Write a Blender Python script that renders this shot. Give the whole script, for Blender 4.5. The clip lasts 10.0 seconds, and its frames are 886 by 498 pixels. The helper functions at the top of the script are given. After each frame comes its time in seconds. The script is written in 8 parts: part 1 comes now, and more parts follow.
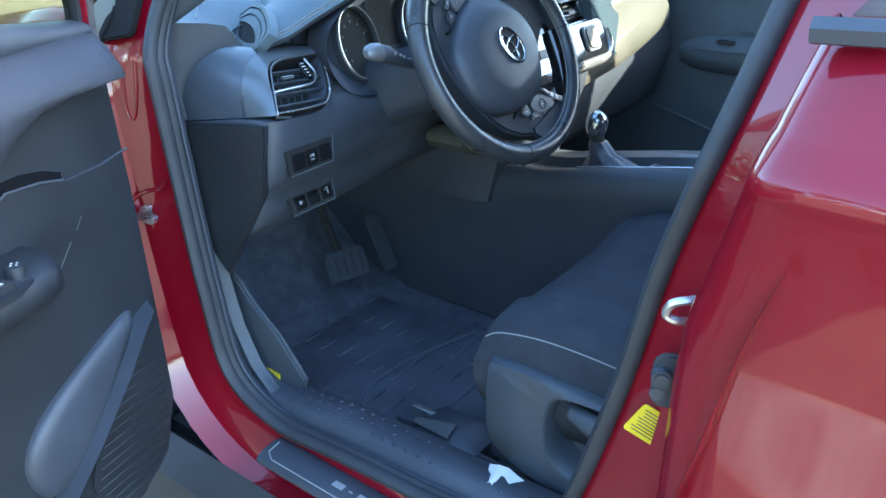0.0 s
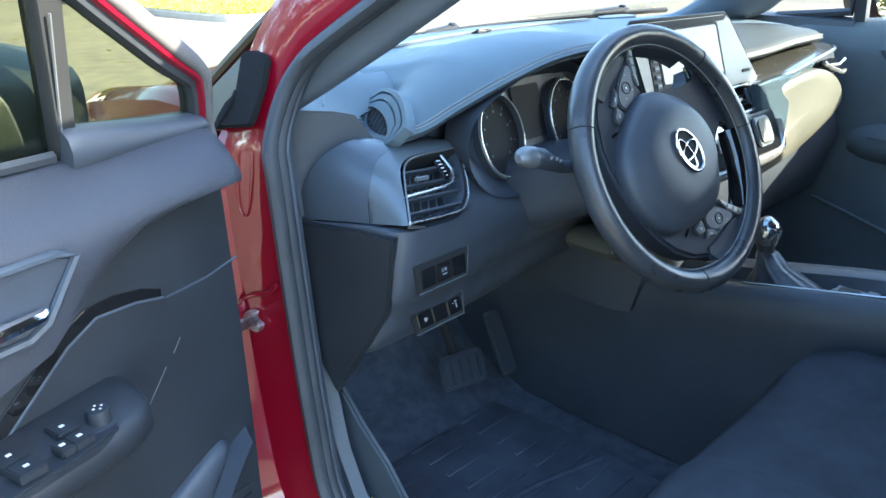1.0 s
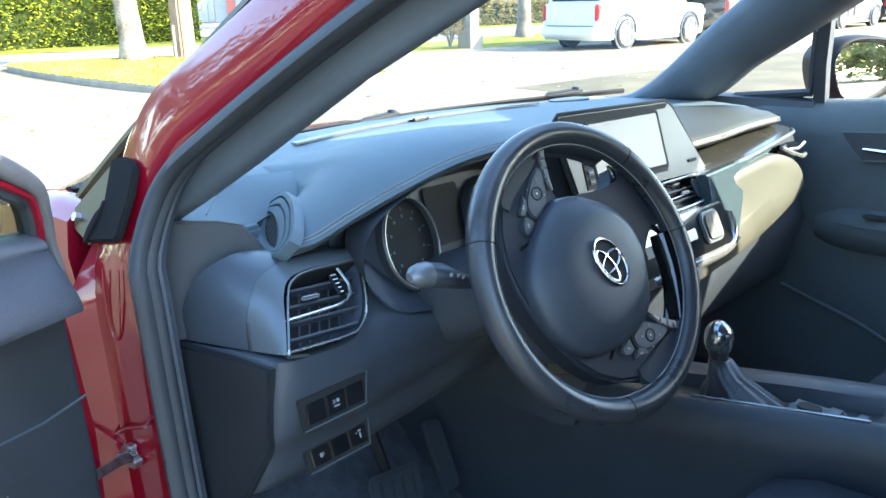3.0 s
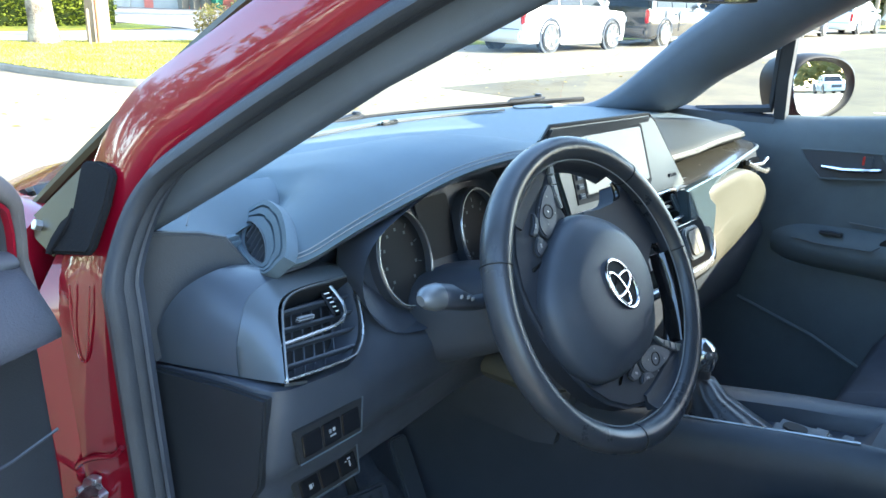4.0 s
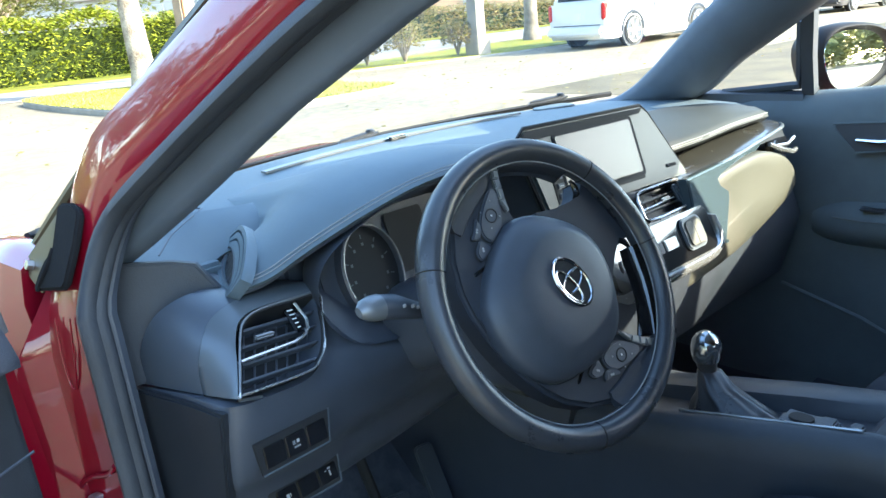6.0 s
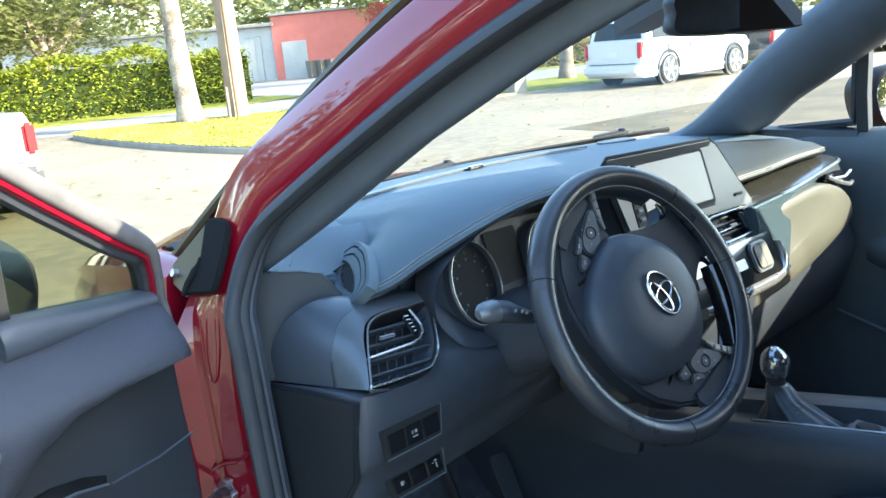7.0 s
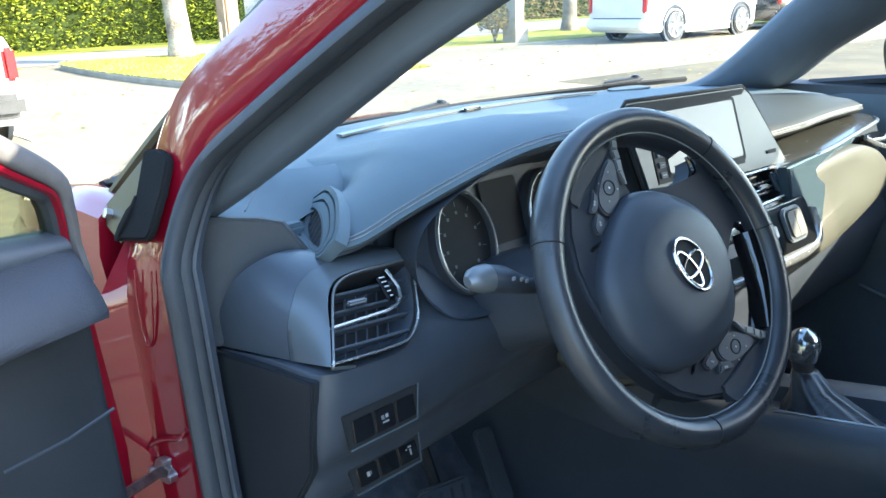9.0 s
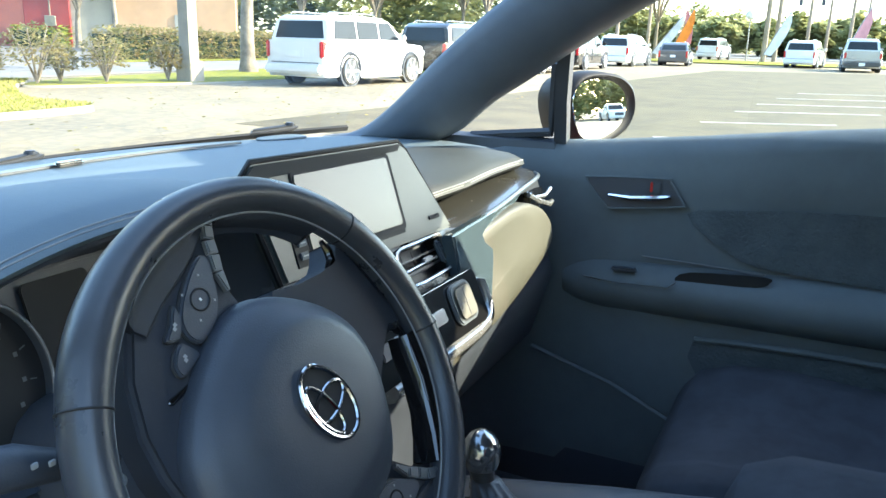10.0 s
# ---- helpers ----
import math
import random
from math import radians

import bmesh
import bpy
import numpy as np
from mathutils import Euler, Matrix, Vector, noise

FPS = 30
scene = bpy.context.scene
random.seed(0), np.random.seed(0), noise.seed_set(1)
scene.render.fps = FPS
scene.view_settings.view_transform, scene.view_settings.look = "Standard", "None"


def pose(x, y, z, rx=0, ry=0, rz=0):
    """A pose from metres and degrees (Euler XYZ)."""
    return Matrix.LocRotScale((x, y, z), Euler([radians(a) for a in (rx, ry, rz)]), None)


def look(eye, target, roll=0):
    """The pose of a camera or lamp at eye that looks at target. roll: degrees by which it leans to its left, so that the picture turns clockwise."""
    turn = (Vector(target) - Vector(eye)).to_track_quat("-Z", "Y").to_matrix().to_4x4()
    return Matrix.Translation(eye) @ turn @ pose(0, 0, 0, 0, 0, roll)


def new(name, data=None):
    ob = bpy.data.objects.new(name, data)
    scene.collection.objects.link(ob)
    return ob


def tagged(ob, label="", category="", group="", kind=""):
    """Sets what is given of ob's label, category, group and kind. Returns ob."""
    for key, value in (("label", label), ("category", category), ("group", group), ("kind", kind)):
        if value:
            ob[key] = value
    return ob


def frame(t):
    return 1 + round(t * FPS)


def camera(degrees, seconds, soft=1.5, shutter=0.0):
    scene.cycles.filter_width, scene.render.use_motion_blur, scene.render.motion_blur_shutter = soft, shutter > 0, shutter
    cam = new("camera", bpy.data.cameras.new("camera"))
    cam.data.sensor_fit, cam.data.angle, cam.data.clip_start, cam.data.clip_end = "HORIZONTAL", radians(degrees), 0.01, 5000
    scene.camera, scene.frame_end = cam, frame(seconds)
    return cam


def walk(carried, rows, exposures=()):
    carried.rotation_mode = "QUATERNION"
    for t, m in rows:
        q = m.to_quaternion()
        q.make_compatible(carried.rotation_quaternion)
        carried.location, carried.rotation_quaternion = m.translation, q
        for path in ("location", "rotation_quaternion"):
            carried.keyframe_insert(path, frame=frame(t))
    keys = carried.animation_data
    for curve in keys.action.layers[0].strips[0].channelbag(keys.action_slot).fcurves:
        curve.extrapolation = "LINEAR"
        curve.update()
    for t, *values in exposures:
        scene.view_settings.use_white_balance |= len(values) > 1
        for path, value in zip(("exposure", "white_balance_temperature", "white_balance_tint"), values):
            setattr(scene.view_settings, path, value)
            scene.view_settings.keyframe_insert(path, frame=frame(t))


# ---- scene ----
cam = camera(58.3, 10.0)
# the driver's side of a parked car: x to its right, y ahead, z up; its middle line is x = 0
METRES, EYE, TILT, LEAN, TURN = 1.9, 1.25, -25.6, 1.0, -52.5
ROWS = [
    (0.0, 0.0, 0.0, 0.0, 0.0, 0.0, 0.0),
    (0.5, -0.0314, 0.0637, 0.035, -0.24, 0.89, 0.2),
    (1.0, -0.0463, 0.0993, 0.0622, 6.35, 3.05, -3.55),
    (1.5, 0.0029, 0.1275, 0.0857, 8.6, 5.88, -4.28),
    (2.0, 0.0515, 0.1493, 0.1, 9.72, 7.02, -4.36),
    (3.5, -0.022, 0.183, 0.1135, 3.3, 8.05, -2.36),
    (4.0, -0.043, 0.1912, 0.1209, 0.47, 7.97, -2.91),
    (4.5, -0.0303, 0.2036, 0.1208, -0.79, 7.93, -2.84),
    (5.0, 0.0103, 0.2122, 0.1272, 0.36, 7.83, -1.7),
    (6.5, 0.0573, 0.1817, 0.1242, 10.99, 9.29, 0.19),
    (7.0, 0.0098, 0.1217, 0.0978, 10.45, 10.88, -0.91),
    (7.5, -0.0235, 0.0644, 0.0679, 9.79, 11.18, -4.0),
    (8.0, -0.0315, 0.052, 0.0592, 9.33, 11.15, -6.27),
    (8.5, -0.0196, 0.1138, 0.0804, 9.22, 10.12, -5.13),
    (9.0, -0.0037, 0.2139, 0.1159, 9.42, 7.35, -3.34),
    (9.5, 0.0107, 0.293, 0.1491, 0.84, 7.57, -0.21),
    (10.0, 0.0371, 0.3529, 0.1726, -11.84, 10.36, 2.91),
]
EXPOSURES = [(0.0, 3.62, 5650, 2), (0.6, 3.67, 5700, 2), (1.0, 3.57, 5900, 2), (1.6, 3.3, 5900, 2), (3.5, 3.42, 6000, 2), (5.0, 3.42, 6000, 2), (6.5, 3.14, 6100, 2), (7.5, 3.04, 6000, 2), (9.0, 3.27, 6000, 2), (10.0, 3.07, 6300, 2)]
walk(cam, [(t, pose(-1.466, -0.699, EYE, TILT, LEAN, TURN) @ pose(METRES * x, METRES * y, METRES * z, 90 + pitch, roll, yaw)) for t, x, y, z, yaw, pitch, roll in ROWS], EXPOSURES)

# ---- light: a clear low sun from behind the car on its right, and the sky ----
SUN_AZ, SUN_EL = 32.0, 27.0   # degrees: from straight behind the car towards its right; above the horizon
GROUND = -0.06
to_sun = Vector((math.sin(radians(SUN_AZ)) * math.cos(radians(SUN_EL)), -math.cos(radians(SUN_AZ)) * math.cos(radians(SUN_EL)), math.sin(radians(SUN_EL))))
world = bpy.data.worlds.new("world")
scene.world = world
world.use_nodes = True
wt = world.node_tree
sky = wt.nodes.new("ShaderNodeTexSky")
sky.sky_type, sky.sun_disc = "NISHITA", False
sky.sun_elevation = radians(SUN_EL)
sky.sun_rotation = math.atan2(to_sun.x, to_sun.y)
wt.links.new(sky.outputs[0], wt.nodes["Background"].inputs[0])
wt.nodes["Background"].inputs[1].default_value = 0.15
sun = bpy.data.lights.new("sun", "SUN")
sun.energy, sun.angle, sun.color = 2.6, radians(0.5), (1.0, 0.86, 0.65)
new("sun", sun).matrix_world = look(to_sun * 30, (0, 0, 0))


# ---- materials ----
def material(name, base, rough=0.5, metal=0.0, spec=0.5, grain=0.0, size=400.0, spot=0.0, spot_size=6.0, coat=0.0, coords="Object", second=None, bump_dist=0.001):
    """A painted, plastic, woven or mineral surface: fine grain as relief and large uneven patches in its colour."""
    m = bpy.data.materials.new(name)
    m.use_nodes = True
    nt = m.node_tree
    b = nt.nodes["Principled BSDF"]
    b.inputs["Base Color"].default_value = (*base, 1)
    b.inputs["Roughness"].default_value = rough
    b.inputs["Metallic"].default_value = metal
    b.inputs["Specular IOR Level"].default_value = spec
    b.inputs["Coat Weight"].default_value = coat
    b.inputs["Coat Roughness"].default_value = 0.03
    tc = nt.nodes.new("ShaderNodeTexCoord")
    if spot or second:
        n = nt.nodes.new("ShaderNodeTexNoise")
        n.inputs["Scale"].default_value, n.inputs["Detail"].default_value, n.inputs["Roughness"].default_value = spot_size, 6, 0.65
        nt.links.new(tc.outputs[coords], n.inputs["Vector"])
        r = nt.nodes.new("ShaderNodeValToRGB")
        other = second or tuple(c * (1 - spot) for c in base)
        r.color_ramp.elements[0].position, r.color_ramp.elements[1].position = 0.38, 0.62
        r.color_ramp.elements[0].color = (*other, 1)
        r.color_ramp.elements[1].color = (*base, 1)
        nt.links.new(n.outputs[0], r.inputs[0])
        nt.links.new(r.outputs[0], b.inputs["Base Color"])
        mr = nt.nodes.new("ShaderNodeMapRange")
        mr.inputs["To Min"].default_value, mr.inputs["To Max"].default_value = max(0.02, rough - 0.08), min(1, rough + 0.08)
        nt.links.new(n.outputs[0], mr.inputs["Value"])
        nt.links.new(mr.outputs[0], b.inputs["Roughness"])
    if grain:
        g = nt.nodes.new("ShaderNodeTexNoise")
        g.inputs["Scale"].default_value, g.inputs["Detail"].default_value = size, 3
        nt.links.new(tc.outputs[coords], g.inputs["Vector"])
        u = nt.nodes.new("ShaderNodeBump")
        u.inputs["Strength"].default_value, u.inputs["Distance"].default_value = grain, bump_dist
        nt.links.new(g.outputs[0], u.inputs["Height"])
        nt.links.new(u.outputs[0], b.inputs["Normal"])
    return m


def glass(name, tint=(0.97, 0.99, 0.98)):
    m = bpy.data.materials.new(name)
    m.use_nodes = True
    nt = m.node_tree
    nt.nodes.remove(nt.nodes["Principled BSDF"])
    a, b, mix, lw, pw, ma = (nt.nodes.new(k) for k in ("ShaderNodeBsdfTransparent", "ShaderNodeBsdfGlossy", "ShaderNodeMixShader", "ShaderNodeLayerWeight", "ShaderNodeMath", "ShaderNodeMath"))
    a.inputs[0].default_value = (*tint, 1)
    b.inputs["Roughness"].default_value = 0.0
    lw.inputs[0].default_value = 0.5
    pw.operation, ma.operation = "POWER", "MULTIPLY_ADD"
    pw.inputs[1].default_value = 5.0
    ma.inputs[1].default_value, ma.inputs[2].default_value = 0.75, 0.045
    nt.links.new(lw.outputs["Facing"], pw.inputs[0])
    nt.links.new(pw.outputs[0], ma.inputs[0])
    nt.links.new(ma.outputs[0], mix.inputs[0])
    nt.links.new(a.outputs[0], mix.inputs[1])
    nt.links.new(b.outputs[0], mix.inputs[2])
    nt.links.new(mix.outputs[0], nt.nodes["Material Output"].inputs[0])
    return m


PAINT = material("red_paint", (0.205, 0.002, 0.013), 0.42, 0.0, 0.12, coat=1.0, grain=0.05, size=3000, spot=0.08, spot_size=3)
SOFT = material("soft_dash_skin", (0.098, 0.132, 0.158), 0.55, spec=0.35, grain=0.35, size=900, spot=0.12, spot_size=5)
HARD = material("hard_grained_plastic", (0.060, 0.073, 0.092), 0.5, grain=0.4, size=1100, spot=0.15, spot_size=7)
PILLAR = material("pillar_plastic", (0.104, 0.127, 0.160), 0.55, grain=0.4, size=900, spot=0.15, spot_size=7)
DARK = material("black_plastic", (0.052, 0.061, 0.079), 0.45, grain=0.25, size=900, spot=0.2)
SPOKE = material("matt_black_spoke", (0.030, 0.034, 0.044), 0.62, spec=0.28, grain=0.3, size=1300, spot=0.15, spot_size=20)
PIANO = material("gloss_black_trim", (0.010, 0.010, 0.011), 0.06, coat=1.0, spot=0.2, spot_size=30)
LEATHER = material("wheel_leather", (0.045, 0.049, 0.058), 0.29, grain=0.10, size=1400, spot=0.2, spot_size=20)
RUBBER = material("seal_rubber", (0.038, 0.043, 0.052), 0.6, grain=0.3, size=500, spot=0.25, spot_size=12)
FABRIC = material("black_seat_cloth", (0.048, 0.056, 0.073), 0.9, spec=0.2, grain=0.9, size=1300, spot=0.25, spot_size=14)
CARPET = material("black_carpet", (0.115, 0.130, 0.165), 0.95, spec=0.1, grain=1.0, size=900, spot=0.3, spot_size=30)
MAT = material("rubber_mat", (0.095, 0.112, 0.146), 0.5, grain=0.3, size=300, spot=0.35, spot_size=10)
TAUPE = material("taupe_dash_skin", (0.080, 0.078, 0.061), 0.5, grain=0.5, size=800, spot=0.06, spot_size=10)
SATIN = material("satin_grey_trim", (0.16, 0.17, 0.18), 0.35, 0.4, spot=0.1)
BEZEL = material("charcoal_bezel", (0.042, 0.055, 0.054), 0.35, spot=0.05, grain=0.1, size=1500)
FASCIA = material("satin_black_fascia", (0.012, 0.013, 0.015), 0.28, spot=0.15, spot_size=20)
SHELF = material("dark_gloss_shelf", (0.040, 0.039, 0.035), 0.25, coat=0.4, spot=0.1, spot_size=12)
# Blue-grey base carries the sky that the gloss trim would reflect.
WEDGE = material("sky_toned_trim", (0.055, 0.08, 0.095), 0.16, coat=0.6, spot=0.05, spot_size=8)
DOORLOW = material("lower_door_plastic", (0.022, 0.026, 0.033), 0.5, grain=0.4, size=800, spot=0.25, spot_size=9)
DOORSKIN = material("grained_door_skin", (0.046, 0.050, 0.064), 0.55, spec=0.3, grain=0.75, size=420, spot=0.12, spot_size=6)
CLOTH = material("ribbed_door_cloth", (0.100, 0.122, 0.140), 0.9, spec=0.15, grain=1.0, size=170, spot=0.2, spot_size=14, bump_dist=0.004)
# Dark trim lifted to this lighter blue to stand for lens flare.
FARDOOR = material("flare_lifted_trim", (0.125, 0.152, 0.172), 0.6, spec=0.3, grain=0.4, size=700, spot=0.15, spot_size=6)
PADSKIN = material("pad_skin", (0.044, 0.048, 0.047), 0.6, spec=0.3, grain=0.35, size=900, spot=0.1, spot_size=6)
MIRROR_BLACK = material("mirror_black", (0.012, 0.012, 0.013), 0.55, spec=0.25, spot=0.2, spot_size=10)
FOAM = material("black_foam", (0.016, 0.016, 0.017), 0.95, spec=0.1, grain=0.4, size=300, spot=0.2)
# Brown base that stands for tan ground reflected in black trim.
MOULDING = material("ground_tinted_moulding", (0.05, 0.038, 0.018), 0.35, spot=0.25, spot_size=8)
VENT_BLACK = material("vent_black", (0.012, 0.013, 0.015), 0.75, spot=0.2)
POD = material("satin_pod", (0.066, 0.080, 0.102), 0.36, grain=0.2, size=1200, spot=0.12, spot_size=8)
COLLAR = material("grey_vent_collar", (0.112, 0.132, 0.152), 0.30, 0.25, spot=0.06, spot_size=8)
BADGE = material("dark_chrome", (0.42, 0.43, 0.45), 0.12, 1.0, spot=0.05, spot_size=50)
KNOB = material("bright_knob", (0.34, 0.36, 0.38), 0.16, 0.85, spot=0.05, spot_size=30)
CHROME = material("chrome", (0.75, 0.75, 0.76), 0.08, 1.0, spot=0.05, spot_size=50)
SILVER = material("silver_plastic", (0.45, 0.46, 0.47), 0.25, 0.7, spot=0.1, spot_size=30)
SCREEN = material("unlit_screen", (0.060, 0.066, 0.057), 0.22, spot=0.04, spot_size=3)
WHITE_INK = material("white_ink", (0.75, 0.76, 0.76), 0.6, spot=0.1)
DIM_INK = material("dim_ink", (0.11, 0.12, 0.13), 0.6, spot=0.1)
GREY_INK = material("grey_ink", (0.30, 0.31, 0.32), 0.6, spot=0.1)
STITCH = material("grey_thread", (0.25, 0.26, 0.27), 0.8, grain=0.5, size=2000, spot=0.1)
YELLOW = material("yellow_sticker", (0.75, 0.60, 0.02), 0.5, spot=0.08, spot_size=20)
PAPER = material("white_paper", (0.75, 0.76, 0.78), 0.8, spot=0.06)
ZINC = material("zinc_plated_steel", (0.62, 0.64, 0.66), 0.3, 0.9, spot=0.2, spot_size=60)
GREASY = material("greasy_steel", (0.20, 0.18, 0.17), 0.45, 0.7, grain=0.6, size=200, spot=0.6, spot_size=60)
RED_PLASTIC = material("red_plastic", (0.5, 0.02, 0.02), 0.4, spot=0.1)
MIRROR = material("mirror_glass", (0.85, 0.87, 0.88), 0.0, 1.0)
GLASS = glass("clear_glass")
DUSTY = material("dusty_rubber", (0.135, 0.128, 0.130), 0.8, spec=0.2, grain=0.3, size=300, spot=0.25, spot_size=14)
TINT = glass("tinted_glass", (0.64, 0.66, 0.55))
BODY_GREY = material("grey_cladding", (0.045, 0.046, 0.048), 0.65, grain=0.4, size=500, spot=0.35, spot_size=6)


# ---- mesh tools ----
def catmull(pts, n=6, closed=False):
    """A smooth line through a few points, with n steps from one to the next."""
    pts = [Vector(p) for p in pts]
    k, out = len(pts), []
    for i in range(k if closed else k - 1):
        p = [pts[j % k] if closed else pts[min(max(j, 0), k - 1)] for j in (i - 1, i, i + 1, i + 2)]
        for s in range(n):
            u = s / n
            out.append(0.5 * (2 * p[1] + (p[2] - p[0]) * u + (2 * p[0] - 5 * p[1] + 4 * p[2] - p[3]) * u * u + (3 * p[1] - p[0] - 3 * p[2] + p[3]) * u ** 3))
    return out if closed else out + [pts[-1]]


def bridge(bm, rings, closed=True, caps=True, loop=False):
    """Skins rings of equal length one after another."""
    rows = [[bm.verts.new(p) for p in r] for r in rings]
    n, m = len(rows[0]), len(rows)
    for i in range(m if loop else m - 1):
        a, b = rows[i], rows[(i + 1) % m]
        for j in range(n if closed else n - 1):
            bm.faces.new((a[j], a[(j + 1) % n], b[(j + 1) % n], b[j]))
    if caps and closed and not loop:
        bm.faces.new(rows[0][::-1])
        bm.faces.new(rows[-1])
    return bm


def tube(bm, pts, r, n=10, closed=False, flat=1.0):
    """A round bar along a line; r is one radius or one for each point."""
    pts = [Vector(p) for p in pts]
    k = len(pts)
    radii = r if isinstance(r, (list, tuple)) else [r] * k
    way = [(pts[(i + 1) % k] - pts[i - 1]) if closed else (pts[min(i + 1, k - 1)] - pts[max(i - 1, 0)]) for i in range(k)]
    side = way[0].orthogonal().normalized()
    rings = []
    for p, w, q in zip(pts, way, radii):
        w = w.normalized()
        side = (side - w * side.dot(w)).normalized()
        up = w.cross(side)
        rings.append([p + q * (math.cos(a) * side + flat * math.sin(a) * up) for a in (2 * math.pi * j / n for j in range(n))])
    return bridge(bm, rings, loop=closed)


def place(o, ex, ey):
    """A pose with its x along ex and its y near ey."""
    ex = Vector(ex).normalized()
    ez = ex.cross(Vector(ey)).normalized()
    ey = ez.cross(ex)
    return Matrix(((ex.x, ey.x, ez.x, o[0]), (ex.y, ey.y, ez.y, o[1]), (ex.z, ey.z, ez.z, o[2]), (0, 0, 0, 1)))


def slab(bm, outline, depth, m=None, bevel=0.0, segments=2):
    """A flat piece with the given outline (x, y), from z = 0 to depth, its edges rounded."""
    m = m or Matrix()
    t = bmesh.new()
    low = [t.verts.new((x, y, 0)) for x, y in outline]
    high = [t.verts.new((x, y, depth)) for x, y in outline]
    n = len(outline)
    for i in range(n):
        t.faces.new((low[i], low[(i + 1) % n], high[(i + 1) % n], high[i]))
    t.faces.new(low[::-1])
    t.faces.new(high)
    bmesh.ops.recalc_face_normals(t, faces=t.faces)
    if bevel:
        e = [e for e in t.edges if abs(e.verts[0].co.z - e.verts[1].co.z) < 1e-6]
        bmesh.ops.bevel(t, geom=e, offset=bevel, segments=segments, affect="EDGES", clamp_overlap=True)
    add(bm, t, m)
    return bm


def add(bm, t, m):
    t.verts.ensure_lookup_table()
    made = {v: bm.verts.new(m @ v.co) for v in t.verts}
    for f in t.faces:
        try:
            bm.faces.new([made[v] for v in f.verts])
        except ValueError:
            pass
    t.free()


def rbox(bm, centre, size, bevel=0.004, m=None, segments=2):
    t = bmesh.new()
    bmesh.ops.create_cube(t, size=1, matrix=Matrix.Diagonal((*size, 1)))
    if bevel:
        bmesh.ops.bevel(t, geom=t.edges[:], offset=bevel, segments=segments, affect="EDGES", clamp_overlap=True)
    add(bm, t, (m or Matrix()) @ Matrix.Translation(centre))
    return bm


def disc(bm, r, depth, m=None, n=32, bevel=0.0):
    return slab(bm, [(r * math.cos(2 * math.pi * i / n), r * math.sin(2 * math.pi * i / n)) for i in range(n)], depth, m, bevel)


def rounded(w, h, r, n=5):
    out = []
    for cx, cy, a in ((w / 2 - r, h / 2 - r, 0), (-w / 2 + r, h / 2 - r, 90), (-w / 2 + r, -h / 2 + r, 180), (w / 2 - r, -h / 2 + r, 270)):
        out += [(cx + r * math.cos(radians(a + 90 * i / n)), cy + r * math.sin(radians(a + 90 * i / n))) for i in range(n + 1)]
    return out


def soft(outline, n=5):
    """A rounded closed outline through a few corners."""
    return [(p.x, p.y) for p in catmull([(x, y, 0) for x, y in outline], n, True)]


def polar(line, c, n):
    """Points of an outline seen from c at n even angles."""
    out = []
    for i in range(n):
        a = 2 * math.pi * i / n
        d, best = Vector((math.cos(a), math.sin(a))), None
        for p, q in zip(line, line[1:] + line[:1]):
            p, q = Vector(p) - c, Vector(q) - c
            e = q - p
            k = d.x * e.y - d.y * e.x
            if abs(k) < 1e-9:
                continue
            r, u = (p.x * e.y - p.y * e.x) / k, (p.x * d.y - p.y * d.x) / k
            if r > 0 and -1e-6 <= u <= 1 + 1e-6:
                best = r if best is None else max(best, r)
        out.append(c + d * best)
    return out


def part(name, bm, mat, parent=None, label="", angle=40):
    bmesh.ops.recalc_face_normals(bm, faces=bm.faces)
    me = bpy.data.meshes.new(name)
    bm.to_mesh(me)
    bm.free()
    me.materials.append(mat)
    for p in me.polygons:
        p.use_smooth = True
    me.set_sharp_from_angle(angle=radians(angle))
    ob = new(name, me)
    if parent:
        ob.parent = parent
    if label:
        tagged(ob, label)
    return ob


def thing(name, label, category, group="", kind="", at=None):
    ob = new(name)
    ob.empty_display_size = 0.1
    if at is not None:
        ob.matrix_basis = at
    return tagged(ob, label, category, group, kind)


def mix(a, b, u):
    return a + (b - a) * u


def along(keys, x):
    """The value at x of a line through (x, value) pairs."""
    for (x0, v0), (x1, v1) in zip(keys, keys[1:]):
        if x <= x1:
            u = min(max((x - x0) / (x1 - x0), 0), 1)
            return v0 + (v1 - v0) * u
    return keys[-1][1]


# ---- the car: body, glass, roof ----
car = thing("red_car", "dark red compact crossover parked with its driver's door open", "car")


def side_x(z):
    return -0.765 + 0.38 * max(z - 1.0, 0)


APERTURE = catmull([(0, y, z) for y, z in ((-0.70, 1.46), (-0.40, 1.452), (-0.20, 1.412), (-0.063, 1.36), (0.09, 1.288), (0.303, 1.161), (0.375, 1.105), (0.397, 1.04), (0.39, 0.954), (0.376, 0.80), (0.353, 0.60), (0.318, 0.455),
                                             (0.207, 0.398), (0.045, 0.405), (-0.20, 0.42), (-0.32, 0.46), (-0.362, 0.56), (-0.409, 0.738), (-0.439, 0.888), (-0.474, 1.016), (-0.51, 1.18), (-0.56, 1.40))], 5)


